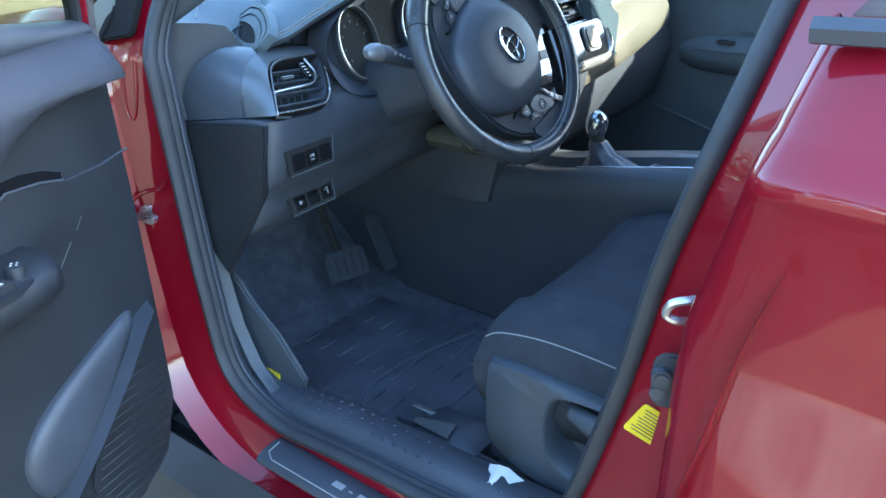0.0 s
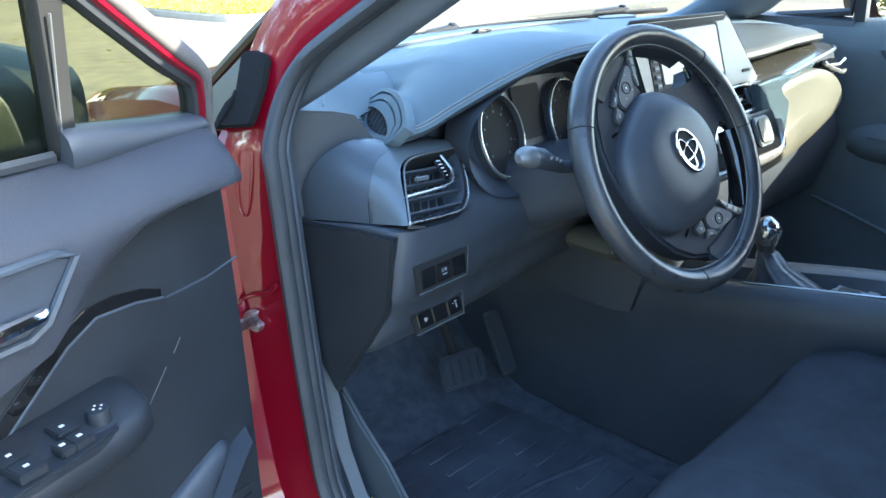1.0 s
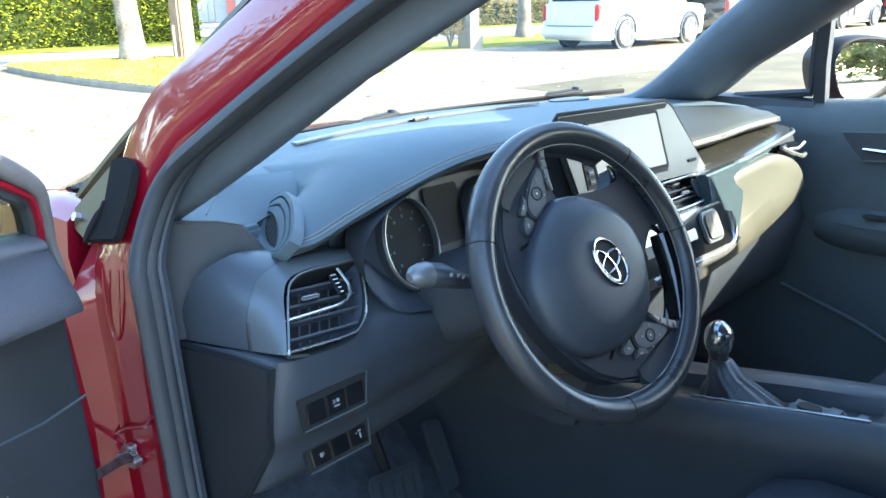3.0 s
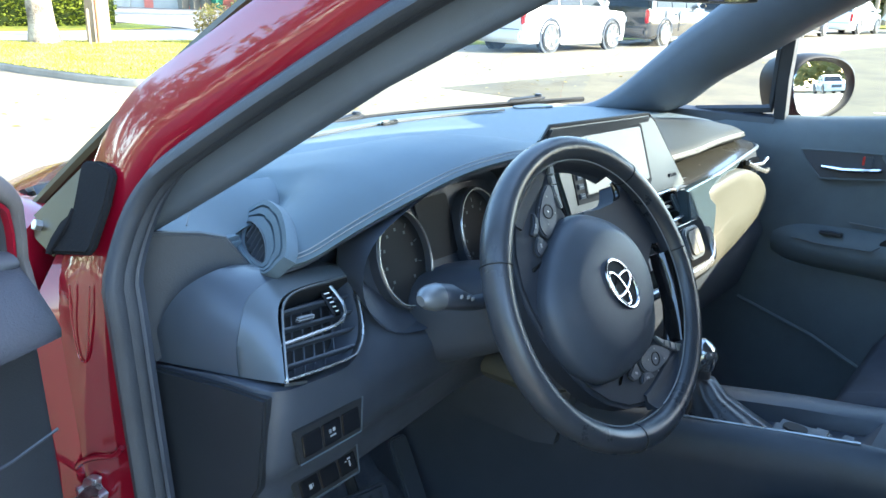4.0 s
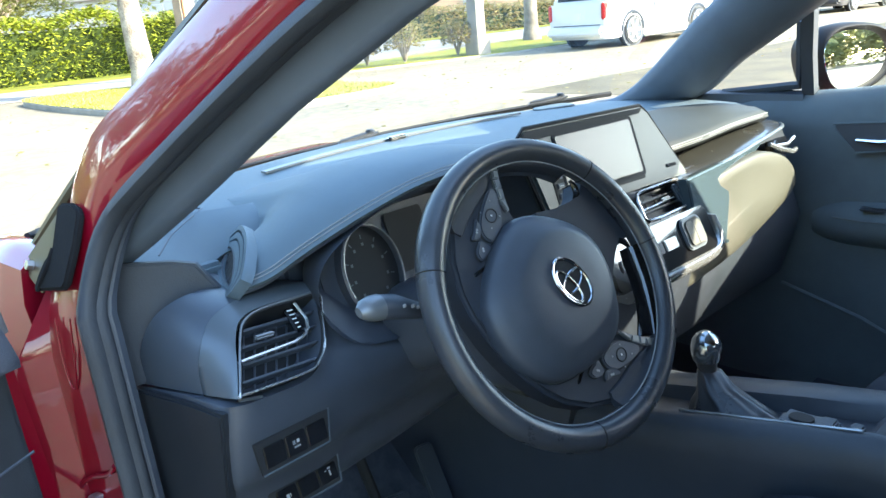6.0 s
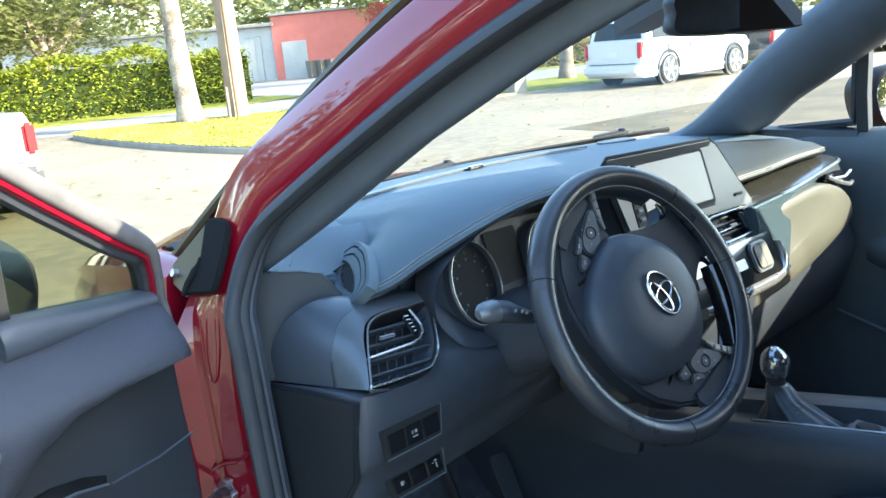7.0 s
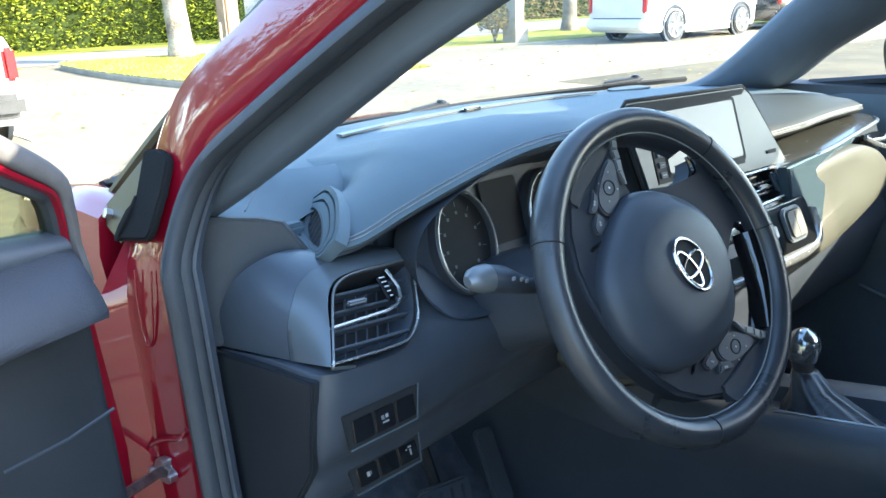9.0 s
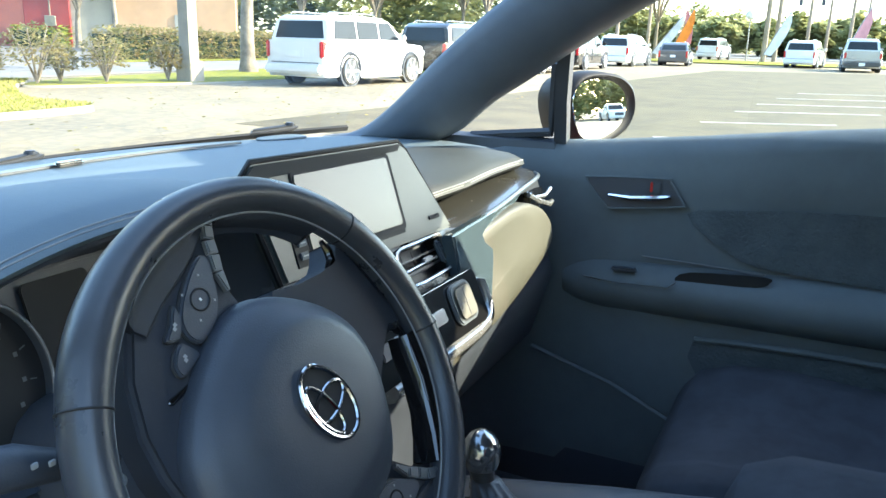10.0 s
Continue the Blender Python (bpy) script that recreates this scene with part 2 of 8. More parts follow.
def aperture_rings(profile, slim=False):
    """Rings of a profile (outwards from the door opening, towards the cabin) along the opening's edge."""
    rings, k = [], len(APERTURE)
    for i, p in enumerate(APERTURE):
        t = (APERTURE[min(i + 1, k - 1)] - APERTURE[max(i - 1, 0)]).normalized()
        out = Vector((0, t.z, -t.y))
        if out.dot(p - Vector((0, -0.05, 0.85))) < 0:
            out = -out
        base = Vector((side_x(p.z), p.y, p.z))
        q = min(max((p.z - 0.94) / 0.12, 0), 1) if p.y > -0.35 else 0.0
        ka, kb = (along([(1.02, 1.0), (1.10, 0.88), (1.18, 0.80), (1.34, 0.74), (1.43, 0.40)], p.z), 0.75 if p.y > -0.1 else along([(1.15, 1.0), (1.38, 0.35)], p.z)) if slim else (1, 1)
        flat_b = (-0.004, -0.012, -0.016, -0.014, -0.010, -0.006, -0.003, 0.004, 0.010, 0.016, 0.018)
        depth = [mix(b * kb if b < 0 else b, flat_b[k2], q) if slim and p.y > -0.35 else b for k2, (a, b) in enumerate(profile)]
        rings.append([base + out * a * ka + Vector((d, 0, 0)) for (a, b), d in zip(profile, depth)])
    return rings


part("body_side", bridge(bmesh.new(), aperture_rings([(0.0, -0.004), (0.016, -0.016), (0.045, -0.022), (0.06, -0.030), (0.085, -0.036), (0.105, -0.052), (0.112, -0.075), (0.108, -0.10), (0.10, -0.06), (0.08, 0.018), (0.03, 0.018)], True)), PAINT, car, "dark red painted door frame and pillars", 30)
seal = part("door_seal", bridge(bmesh.new(), aperture_rings([(0.010, -0.016), (0.004, -0.024), (-0.005, -0.025), (-0.011, -0.019), (-0.011, -0.010), (-0.008, -0.005), (-0.010, 0.0), (-0.010, 0.005), (-0.006, 0.009), (0.006, 0.009)])), RUBBER, car, "black ribbed rubber door seal", 50)
part("opening_lining", bridge(bmesh.new(), aperture_rings([(-0.004, 0.010), (-0.005, 0.014), (-0.001, 0.022), (0.05, 0.022), (0.05, 0.010)])), DARK, car, "dark lining inside the door opening", 40)


def mirrored(bm):
    for v in bm.verts:
        v.co.x = -v.co.x
    bmesh.ops.reverse_faces(bm, faces=bm.faces[:])
    return bm


def pillar_trim():
    """The inner lining of a windscreen pillar, from the dash to the roof."""
    rings = []
    for y, z, w, d in ((0.60, 0.99, 0.066, 0.06), (0.56, 1.00, 0.06, 0.06), (0.44, 1.075, 0.075, 0.075), (0.34, 1.135, 0.075, 0.07), (0.18, 1.235, 0.07, 0.065), (0.02, 1.318, 0.065, 0.06), (-0.14, 1.385, 0.06, 0.06), (-0.30, 1.43, 0.06, 0.06)):
        x = -0.765 + 0.38 * (z - 1.0)
        a, b = Vector((x + 0.030, y - 0.022, z - 0.012)), Vector((x + w - 0.004, y - 0.034, z - 0.010))
        c, e = Vector((x + w - 0.022, y + 0.058, z + 0.058)), Vector((x + 0.034, y + 0.055, z + 0.068))
        rings.append([a, a + Vector((0.006, -0.006, -0.006)), b - Vector((0.014, 0.006, 0.006)), b, b + Vector((0.002, 0.018, 0.014)), c, e])
    return bridge(bmesh.new(), rings)


part("pillar_trim", pillar_trim(), PILLAR, car, "dark grey plastic windscreen pillar lining", 50)


def far_pillar_trim():
    """The far lining: broad, spreading over the dash at its foot."""
    rear = catmull([(0, y, z) for y, z in ((0.47, 1.03), (0.405, 1.062), (0.369, 1.088), (0.316, 1.130), (0.251, 1.170), (0.156, 1.229), (0.069, 1.282), (-0.015, 1.328), (-0.13, 1.385), (-0.30, 1.43))], 3)
    front = catmull([(0, y, z) for y, z in ((0.735, 1.030), (0.655, 1.044), (0.592, 1.074), (0.530, 1.118), (0.476, 1.162), (0.398, 1.226), (0.335, 1.272), (0.270, 1.318), (0.13, 1.395), (-0.10, 1.455))], 3)
    rings = []
    for r, q in zip(rear, front):
        ring = []
        for u, off in ((0.0, 0.004), (0.0, 0.022), (0.05, 0.040), (0.16, 0.060), (0.45, 0.078), (0.75, 0.078), (0.92, 0.066), (1.0, 0.050), (1.0, 0.006)):
            p = r.lerp(q, u)
            ring.append(Vector((0.765 - 0.38 * (p.z - 1.0) - off, p.y, p.z)))
        rings.append(ring)
    return bridge(bmesh.new(), rings)


part("pillar_trim", far_pillar_trim(), PILLAR, car, "broad dark grey plastic windscreen pillar lining", 50)


def cowl_y(x):
    return 0.875 - 0.38 * x * x


def screen_point(u, v, bowed=True):
    """The windscreen: u from the cowl (0) to the roof (1), v from the left edge (-1) to the right (1)."""
    y_mid, z_mid = mix(0.885, -0.02, u), mix(1.035, 1.49, max(u, 0.0) ** 0.92)
    x_side, y_side, z_side = mix(0.745, 0.60, u), mix(0.665, -0.10, u), mix(1.045, 1.465, max(u, 0.0) ** 0.95)
    k = abs(v) ** 2.2
    bow = bowed * 0.075 * max(v, 0.0) ** 3 * math.sin(math.pi * min(u + 0.08, 1.0)) ** 0.6
    return Vector((v * x_side, mix(y_mid, y_side, k) + bow, mix(z_mid, z_side, k)))


def windscreen():
    bm = bmesh.new()
    n, m = 14, 12
    rows = [[bm.verts.new(screen_point(i / n, 2 * j / m - 1)) for j in range(m + 1)] for i in range(n + 1)]
    for a, b in zip(rows, rows[1:]):
        for j in range(m):
            bm.faces.new((a[j], a[j + 1], b[j + 1], b[j]))
    return bm


part("windscreen", windscreen(), GLASS, car, "clear curved windscreen")
part("windscreen_band", bridge(bmesh.new(), [[screen_point(u, v / 12) + Vector((0, -0.002, -0.002)) for u in (-0.006, 0.004, 0.014)] for v in range(-12, 13)], closed=False), VENT_BLACK, car, "black printed band along the windscreen's foot")
part("windscreen_edge", tube(bmesh.new(), [screen_point(0.005, v / 12) for v in range(-12, 13)], 0.007, 6), VENT_BLACK, car, "black windscreen seal")
MOULD = catmull([(-0.760, 0.645, 1.016), (-0.752, 0.619, 1.037), (-0.718, 0.514, 1.128), (-0.677, 0.371, 1.239), (-0.648, 0.22, 1.335), (-0.618, 0.05, 1.425), (-0.602, -0.10, 1.468)], 4)
part("windscreen_moulding", tube(bmesh.new(), MOULD, 0.009, 8), MOULDING, car, "windscreen moulding, reflected ground put into its colour")
part("windscreen_moulding", tube(bmesh.new(), [screen_point(u / 14, 1, False) + Vector((0.035, -0.05, 0.008)) for u in range(0, 15)], 0.012, 8), MOULDING, car, "windscreen moulding, reflected ground put into its colour")

# roof with its lining, and the far side and the rear, which close the cabin
def roof(z0, thick, inset):
    bm = bmesh.new()
    rings = []
    for y in (-0.03, -0.12, -0.3, -0.6, -1.0, -1.4, -1.75, -1.95):
        drop = along([(-1.95, 0.16), (-1.4, 0.05), (-0.9, 0.005), (-0.5, 0.0), (-0.3, 0.003), (-0.03, 0.03)], y)
        w = along([(-1.95, 0.50), (-1.2, 0.57), (-0.5, 0.61), (-0.03, 0.60)], y) - inset
        top = [Vector((w * s, y - 0.09 * s * s * (1 if y > -0.2 else 0), z0 - drop - 0.035 * s * s)) for s in (-1, -0.6, -0.2, 0.2, 0.6, 1)]
        rings.append(top + [p - Vector((0, 0, thick)) for p in top[::-1]])
    return bridge(bm, rings)


part("roof", roof(1.515, 0.02, 0.0), PAINT, car, "dark red roof panel")
part("headlining", roof(1.492, 0.02, 0.01), material("headlining_cloth", (0.10, 0.10, 0.105), 0.95, grain=0.6, size=900, spot=0.1), car, "grey cloth headlining")


def side_wall(x0, x1, ys, z0, z1):
    bm = bmesh.new()
    rings = []
    for y in ys:
        rings.append([Vector(p) for p in ((x0, y, z0), (x0 + (x1 - x0) * 0.0, y, (z0 + z1) / 2), (x1, y, z1), (x1 - 0.06, y, z1), (x0 - 0.06, y, (z0 + z1) / 2), (x0 - 0.06, y, z0))])
    return bridge(bm, rings)


part("far_body_side", side_wall(0.90, 0.86, (-2.0, -1.2, -0.5, 0.0, 0.6), 0.25, 1.022), PAINT, car)
part("far_rear_door", bridge(bmesh.new(), [[Vector((x, y, z)) for x, z in ((0.90, 0.30), (0.90, zt - 0.05), (0.86, zt), (0.82, zt), (0.82, 0.30))] for y, zt in ((-0.56, 1.10), (-0.9, 1.17), (-1.3, 1.27), (-2.0, 1.36))]), PAINT, car, "dark red rear door on the far side")
part("far_sill", rbox(bmesh.new(), (0.80, -0.1, 0.33), (0.16, 1.4, 0.16), 0.02), DARK, car)
for y0, w, lean in ((-0.52, 0.10, -0.10), (-1.25, 0.32, -0.30)):
    back = 0.065 if w < 0.2 else 0.0
    part("far_pillar", bridge(bmesh.new(), [[Vector((x, y, z)) for x, y in ((mix(0.80, 0.62, u) - 0.03, y0 - back + lean * u), (mix(0.80, 0.62, u) + 0.04, y0 - back + lean * u), (mix(0.80, 0.62, u) + 0.04, y0 - w * (0.65 if w < 0.2 else 1.0) - back + lean * u), (mix(0.80, 0.62, u) - 0.03, y0 - w * (0.65 if w < 0.2 else 1.0) - back + lean * u))] for u, z in ((0, 1.0), (0.5, 1.25), (1, 1.48))]), HARD, car)
    part("near_rear_pillar", mirrored(bridge(bmesh.new(), [[Vector((x, y, z)) for x, y in ((mix(0.80, 0.62, u) - 0.03, y0 + lean * u - 0.05), (mix(0.80, 0.62, u) + 0.04, y0 + lean * u - 0.05), (mix(0.80, 0.62, u) + 0.04, y0 - w + lean * u), (mix(0.80, 0.62, u) - 0.03, y0 - w + lean * u))] for u, z in ((0, 1.0), (0.5, 1.25), (1, 1.48))])), DARK, car)
part("far_quarter", bridge(bmesh.new(), [[Vector((x, y, z)) for x, z in ((0.86, 1.20), (0.62, 1.46), (0.58, 1.45), (0.80, 1.20))] for y in (-0.99, -1.5, -1.98)]), DARK, car, "dark inner lining of the far rear quarter")
part("tailgate", rbox(bmesh.new(), (0, -1.95, 0.8), (1.5, 0.1, 0.9), 0.05), PAINT, car)
part("rear_seat_back", rbox(bmesh.new(), (0, -1.45, 0.72), (1.25, 0.16, 0.6), 0.06), FABRIC, car)
part("underbody", rbox(bmesh.new(), (0, -0.2, 0.20), (1.62, 3.2, 0.12), 0.03), BODY_GREY, car)
for x, y in ((-0.80, 0.87), (0.80, 0.87), (-0.80, -1.6), (0.80, -1.6)):
    w = part("wheel", disc(bmesh.new(), 0.33, 0.2, place((x - 0.1, y, GROUND + 0.33), (0, 1, 0), (0, 0, 1)), 32, 0.03), RUBBER, car)
    part("rim", disc(bmesh.new(), 0.22, 0.204, place((x - 0.102, y, GROUND + 0.33), (0, 1, 0), (0, 0, 1)), 32, 0.005), SILVER, w)


# bonnet and near wing
def bonnet():
    rings = []
    for i in range(13):
        u = i / 12
        row = []
        for j in range(17):
            v = j / 8 - 1
            x = v * mix(0.78, 0.55, u ** 1.5)
            y0, y1 = cowl_y(min(abs(x), 0.74)) + 0.05, 1.56 - 0.14 * v * v
            y = mix(y0, y1, u)
            z = mix(1.035, 0.84, u ** 1.6) - 0.03 * abs(v) ** 3 + 0.012 * math.exp(-((abs(v) - 0.72) / 0.12) ** 2) - (0.085 * max(v, 0.0) + 0.05 * max(v - 0.2, 0.0)) * (1 - u)
            row.append(Vector((x, y, z)))
        rings.append(row)
    bm = bridge(bmesh.new(), rings, closed=False)
    bmesh.ops.solidify(bm, geom=bm.faces[:], thickness=0.02)
    return bm


part("bonnet", bonnet(), PAINT, car, "glossy dark red bonnet")


def wing(side):
    rings = []
    for y in (0.56, 0.61, 0.66, 0.76, 0.86, 1.0, 1.1, 1.2, 1.35, 1.48):
        z = along([(0.56, 1.044), (0.66, 1.048), (0.86, 1.018), (1.0, 0.993), (1.2, 0.943), (1.35, 0.893), (1.48, 0.83)], y)
        zl = along([(0.56, 0.80), (0.70, 0.72), (0.95, 0.72), (1.2, 0.68), (1.48, 0.60)], y)
        o = along([(0.56, 0.79), (0.66, 0.80), (0.86, 0.787), (1.0, 0.767), (1.2, 0.722), (1.35, 0.667), (1.48, 0.59)], y)
        b = along([(0.56, 0.0), (0.66, 0.03), (0.80, 0.08), (1.0, 0.07), (1.48, 0.02)], y)
        z -= 0.07 if side > 0 else 0.0
        i = o - 0.05
        rings.append([Vector((side * p[0], y, p[1])) for p in ((i, z - 0.02), (i, z + 0.003), ((i + o) / 2, z + 0.005), (o - 0.014, z - 0.002), (o, z - 0.014), (o + 0.006, z - 0.06), (o + b * 0.7, z - 0.12), (o + b, mix(z - 0.12, zl, 0.5)), (o + b - 0.02, zl + 0.02), (o - 0.04, zl), (i, z - 0.2))])
    return bridge(bmesh.new(), rings)


for side in (-1, 1):
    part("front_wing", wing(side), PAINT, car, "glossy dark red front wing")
part("cowl_cover", bridge(bmesh.new(), [[Vector((x, cowl_y(x) + a, z)) for a, z in ((0.0, 1.0), (0.0, 1.012), (0.05, 1.018), (0.08, 0.99))] for x in [i * 0.1 - 0.7 for i in range(15)]]), DARK, car)
for x0, x1 in ((-0.02, 0.42), (-0.66, -0.16)):
    part("wiper", tube(bmesh.new(), [(x, cowl_y(x) + 0.025, 1.032) for x in [mix(x0, x1, i / 8) for i in range(9)]], 0.007, 6), DARK, car, "black wiper")
for x, z in ((0.0, 1.050), (0.53, 1.060)):
    head = part("wiper_head", slab(bmesh.new(), [(-0.062, -0.010), (-0.03, -0.014), (0.04, -0.012), (0.060, 0.0), (0.04, 0.012), (-0.05, 0.008)], 0.014, place((x, cowl_y(x) - 0.03, z - 0.008), (1, -0.76 * x, 0.06), (0, 1, 0.1)), 0.005, 3), BODY_GREY, car, "grey wiper arm head")
    part("wiper_nut", disc(bmesh.new(), 0.010, 0.008, Matrix.Translation((x + 0.035, cowl_y(x + 0.035) - 0.03, z + 0.005)), 12, 0.002), DARK, head)
FOOT = place((-0.785, 0, 1.020), (0, -1, 0), (0.3714, 0, 0.9285))


def on_foot(y, z, d=0.0):
    """A point of the leaning face at the pillar's foot, d proud of it."""
    return FOOT @ Vector((-y, (z - 1.020) / 0.9285, d))


part("pillar_fillet", slab(bmesh.new(), [(-y, (z - 1.020) / 0.9285) for y, z in ((0.482, 1.112), (0.477, 1.117), (0.448, 1.1205), (0.424, 1.117), (0.417, 1.111), (0.414, 1.080), (0.420, 1.034), (0.426, 1.027), (0.512, 1.011), (0.506, 1.030), (0.494, 1.050), (0.4755, 1.0645))], 0.010, FOOT @ Matrix.Translation((0, 0, -0.003)), 0.003, 3), FOAM, car, "black rubber pillar fillet")
part("fillet_rib", tube(bmesh.new(), catmull([on_foot(0.473, 1.066, 0.006), on_foot(0.476, 1.048, 0.008), on_foot(0.486, 1.030, 0.008), on_foot(0.498, 1.014, 0.006)], 4), 0.003, 6), FOAM, car)
part("pillar_infill", bridge(bmesh.new(), [[Vector((side_x(z) + d, y, z)) for y, z in ((0.335, 1.262), (0.50, 1.145), (0.605, 1.068), (0.56, 1.045), (0.44, 1.09), (0.34, 1.19))] for d in (0.004, 0.012)]), PAINT, car, "dark red pillar foot")
# Black plate drawn in brown for the sunlit ground it would reflect.
part("wing_plate", slab(bmesh.new(), [(-y, (z - 1.020) / 0.9285) for y, z in ((0.572, 1.042), (0.485, 1.116), (0.470, 1.066), (0.505, 1.010), (0.553, 1.020))], 0.006, FOOT @ Matrix.Translation((0, 0, -0.006)), 0.002), MOULDING, car, "plate at the pillar's foot, reflected ground put into its colour")
part("bolt", disc(bmesh.new(), 0.0065, 0.008, FOOT @ Matrix.Translation((-0.546, (1.036 - 1.020) / 0.9285, 0.0)), 6), ZINC, car)
for side in (-1, 1):
    lamp = part("head_lamp", bridge(bmesh.new(), [[Vector((side * (o + a), y, z + b)) for a, b in ((-0.10, 0.004), (-0.03, 0.0), (0.004, -0.05), (0.006, -0.09), (-0.08, -0.10))] for y, o, z in ((0.92, 0.784, 0.996), (1.0, 0.777, 0.985), (1.1, 0.758, 0.963), (1.2, 0.732, 0.936), (1.35, 0.676, 0.885))]), GLASS, car, "clear head lamp swept into the wing", 40)
    part("lamp_inner", bridge(bmesh.new(), [[Vector((side * (o + a), y, z + b)) for a, b in ((-0.10, -0.008), (-0.035, -0.012), (-0.006, -0.055), (-0.004, -0.085), (-0.08, -0.09))] for y, o, z in ((0.95, 0.782, 0.990), (1.0, 0.777, 0.984), (1.1, 0.758, 0.962), (1.2, 0.732, 0.935), (1.34, 0.678, 0.886))]), CHROME, lamp, "bright reflector")

# near rear door, sill plate, cladding
def rear_door():
    rings = []
    for y in (-0.505, -0.512, -0.53, -0.57, -0.62, -0.7, -0.8, -0.95, -1.1, -1.3, -1.5):
        e = along([(-0.6, 0.0), (-0.53, 0.006), (-0.512, 0.02), (-0.505, 0.05)], y)
        pts = [(-0.80, 1.14), (-0.828, 1.125), (-0.862, 1.065), (-0.885, 1.040), (-0.889, 1.026), (-0.880, 1.006), (-0.864, 0.95), (-0.852, 0.88), (-0.848, 0.81), (-0.850, 0.72), (-0.857, 0.60), (-0.858, 0.50), (-0.845, 0.38)]
        pts = pts[:2] + [(p.x, p.y) for p in catmull([(x, z, 0) for x, z in pts[2:]], 4)]
        lean = [along([(0.36, 0.025), (0.55, 0.03), (0.8, 0.032), (0.87, 0.026), (1.03, -0.02), (1.14, -0.045)], z) for _, z in pts]
        outer = [Vector((x + e, y + a, z)) for (x, z), a in zip(pts, lean)]
        inner = [Vector((-0.77, p.y, p.z)) for p in outer[::-1]]
        rings.append(outer + inner)
    return bridge(bmesh.new(), rings)


part("rear_door", rear_door(), PAINT, car, "closed dark red rear door", 50)
part("rear_door_glass", slab(bmesh.new(), [(0.0, 0.0), (0.75, 0.03), (0.72, 0.30), (0.22, 0.32)], 0.006, place((-0.80, -0.57, 1.145), (0, -1, 0), (0.45, 0, 1)), 0.001), TINT, car, "dark rear door window")
part("rear_window_strip", tube(bmesh.new(), [(-0.828, -0.55 - 0.1 * i, 1.138 + 0.004 * i) for i in range(10)], 0.011, 6), DARK, car, "black window strip")
part("sill_cladding", bridge(bmesh.new(), [[Vector((x, y, z)) for x, z in ((-0.84, 0.31), (-0.90, 0.28), (-0.915, 0.24), (-0.90, 0.12), (-0.84, 0.10))] for y in (-1.3, -0.5, 0.3, 0.62)]), BODY_GREY, car, "dusty grey plastic sill cladding")
part("sill_plate", bridge(bmesh.new(), [[Vector((x, y, z)) for x, z in ((-0.775, 0.374), (-0.795, 0.380), (-0.825, 0.377), (-0.836, 0.370), (-0.838, 0.362), (-0.775, 0.362))] for y in (0.195, 0.19, 0.0, -0.2, -0.33)]), DARK, car, "dark plastic door sill plate")
part("plate_line", tube(bmesh.new(), [(-0.830, -0.32, 0.3765), (-0.830, 0.165, 0.3765), (-0.820, 0.182, 0.3785), (-0.795, 0.184, 0.3805)], 0.0012, 5), GREY_INK, car)
# a plain stamped mark on the sill plate
for i, (w, y) in enumerate(((0.022, 0.03), (0.008, 0.004), (0.022, -0.022), (0.022, -0.052))):
    part("sill_mark", rbox(bmesh.new(), (-0.81, y, 0.3795), (0.012 if i != 1 else 0.003, w, 0.0012), 0.0005), GREY_INK, car)
part("inner_sill_trim", bridge(bmesh.new(), [[Vector((x, y, z + dz)) for x, z in ((-0.752, 0.412), (-0.742, 0.428), (-0.72, 0.434), (-0.675, 0.425), (-0.652, 0.395), (-0.645, 0.30), (-0.752, 0.30))] for y, dz in ((0.33, 0.0), (0.27, -0.022), (0.20, -0.014), (0.10, 0.0), (0.0, 0.0), (-0.3, 0.01), (-0.5, 0.01))]), DARK, car, "dark plastic sill trim with rows of studs", 50)
studs = bmesh.new()
for i in range(26):
    for k in range(3):
        t = bmesh.new()
        bmesh.ops.create_icosphere(t, subdivisions=1, radius=0.0042)
        add(studs, t, Matrix.Translation((-0.732 + 0.020 * k, 0.22 - 0.024 * i - 0.008 * k, 0.4325 + (0.0015, 0.0, -0.002)[k] - 0.13 * max(0.0, 0.22 - 0.024 * i - 0.008 * k - 0.1))) @ Matrix.Diagonal((1, 1, 0.5, 1)))
part("sill_studs", studs, DARK, car)

# striker, courtesy switch, sticker, check strap on the door pillars
part("striker", tube(bmesh.new(), catmull([(-0.782, -0.492, 0.874), (-0.800, -0.478, 0.874), (-0.806, -0.463, 0.868), (-0.806, -0.458, 0.854), (-0.800, -0.470, 0.848), (-0.782, -0.487, 0.846)], 5), 0.0046, 8), ZINC, car, "zinc-plated door striker loop")
part("striker_plate", rbox(bmesh.new(), (-0.786, -0.492, 0.856), (0.006, 0.014, 0.055), 0.002), ZINC, car)
sw = part("courtesy_switch", slab(bmesh.new(), rounded(0.034, 0.062, 0.015), 0.010, place((-0.800, -0.466, 0.780), (0.45, -0.9, 0), (0, 0.1, 1)), 0.003), RUBBER, car, "black rubber door switch")
part("plunger", disc(bmesh.new(), 0.010, 0.018, place((-0.808, -0.460, 0.789), (0.45, -0.9, 0), (0, 0.1, 1)), 16, 0.003), RUBBER, sw)
part("screw", disc(bmesh.new(), 0.008, 0.004, place((-0.811, -0.460, 0.766), (0.45, -0.9, 0), (0, 0.1, 1)), 16, 0.001), DARK, sw)
STICK = place((-0.792, -0.452, 0.707), (0.45, -0.87, 0.0), (0, 0.0, 1)) @ Matrix.Rotation(radians(-32), 4, "Z")
tag = part("sticker", slab(bmesh.new(), rounded(0.048, 0.040, 0.004), 0.0008, STICK, 0.0), YELLOW, car, "yellow information sticker")
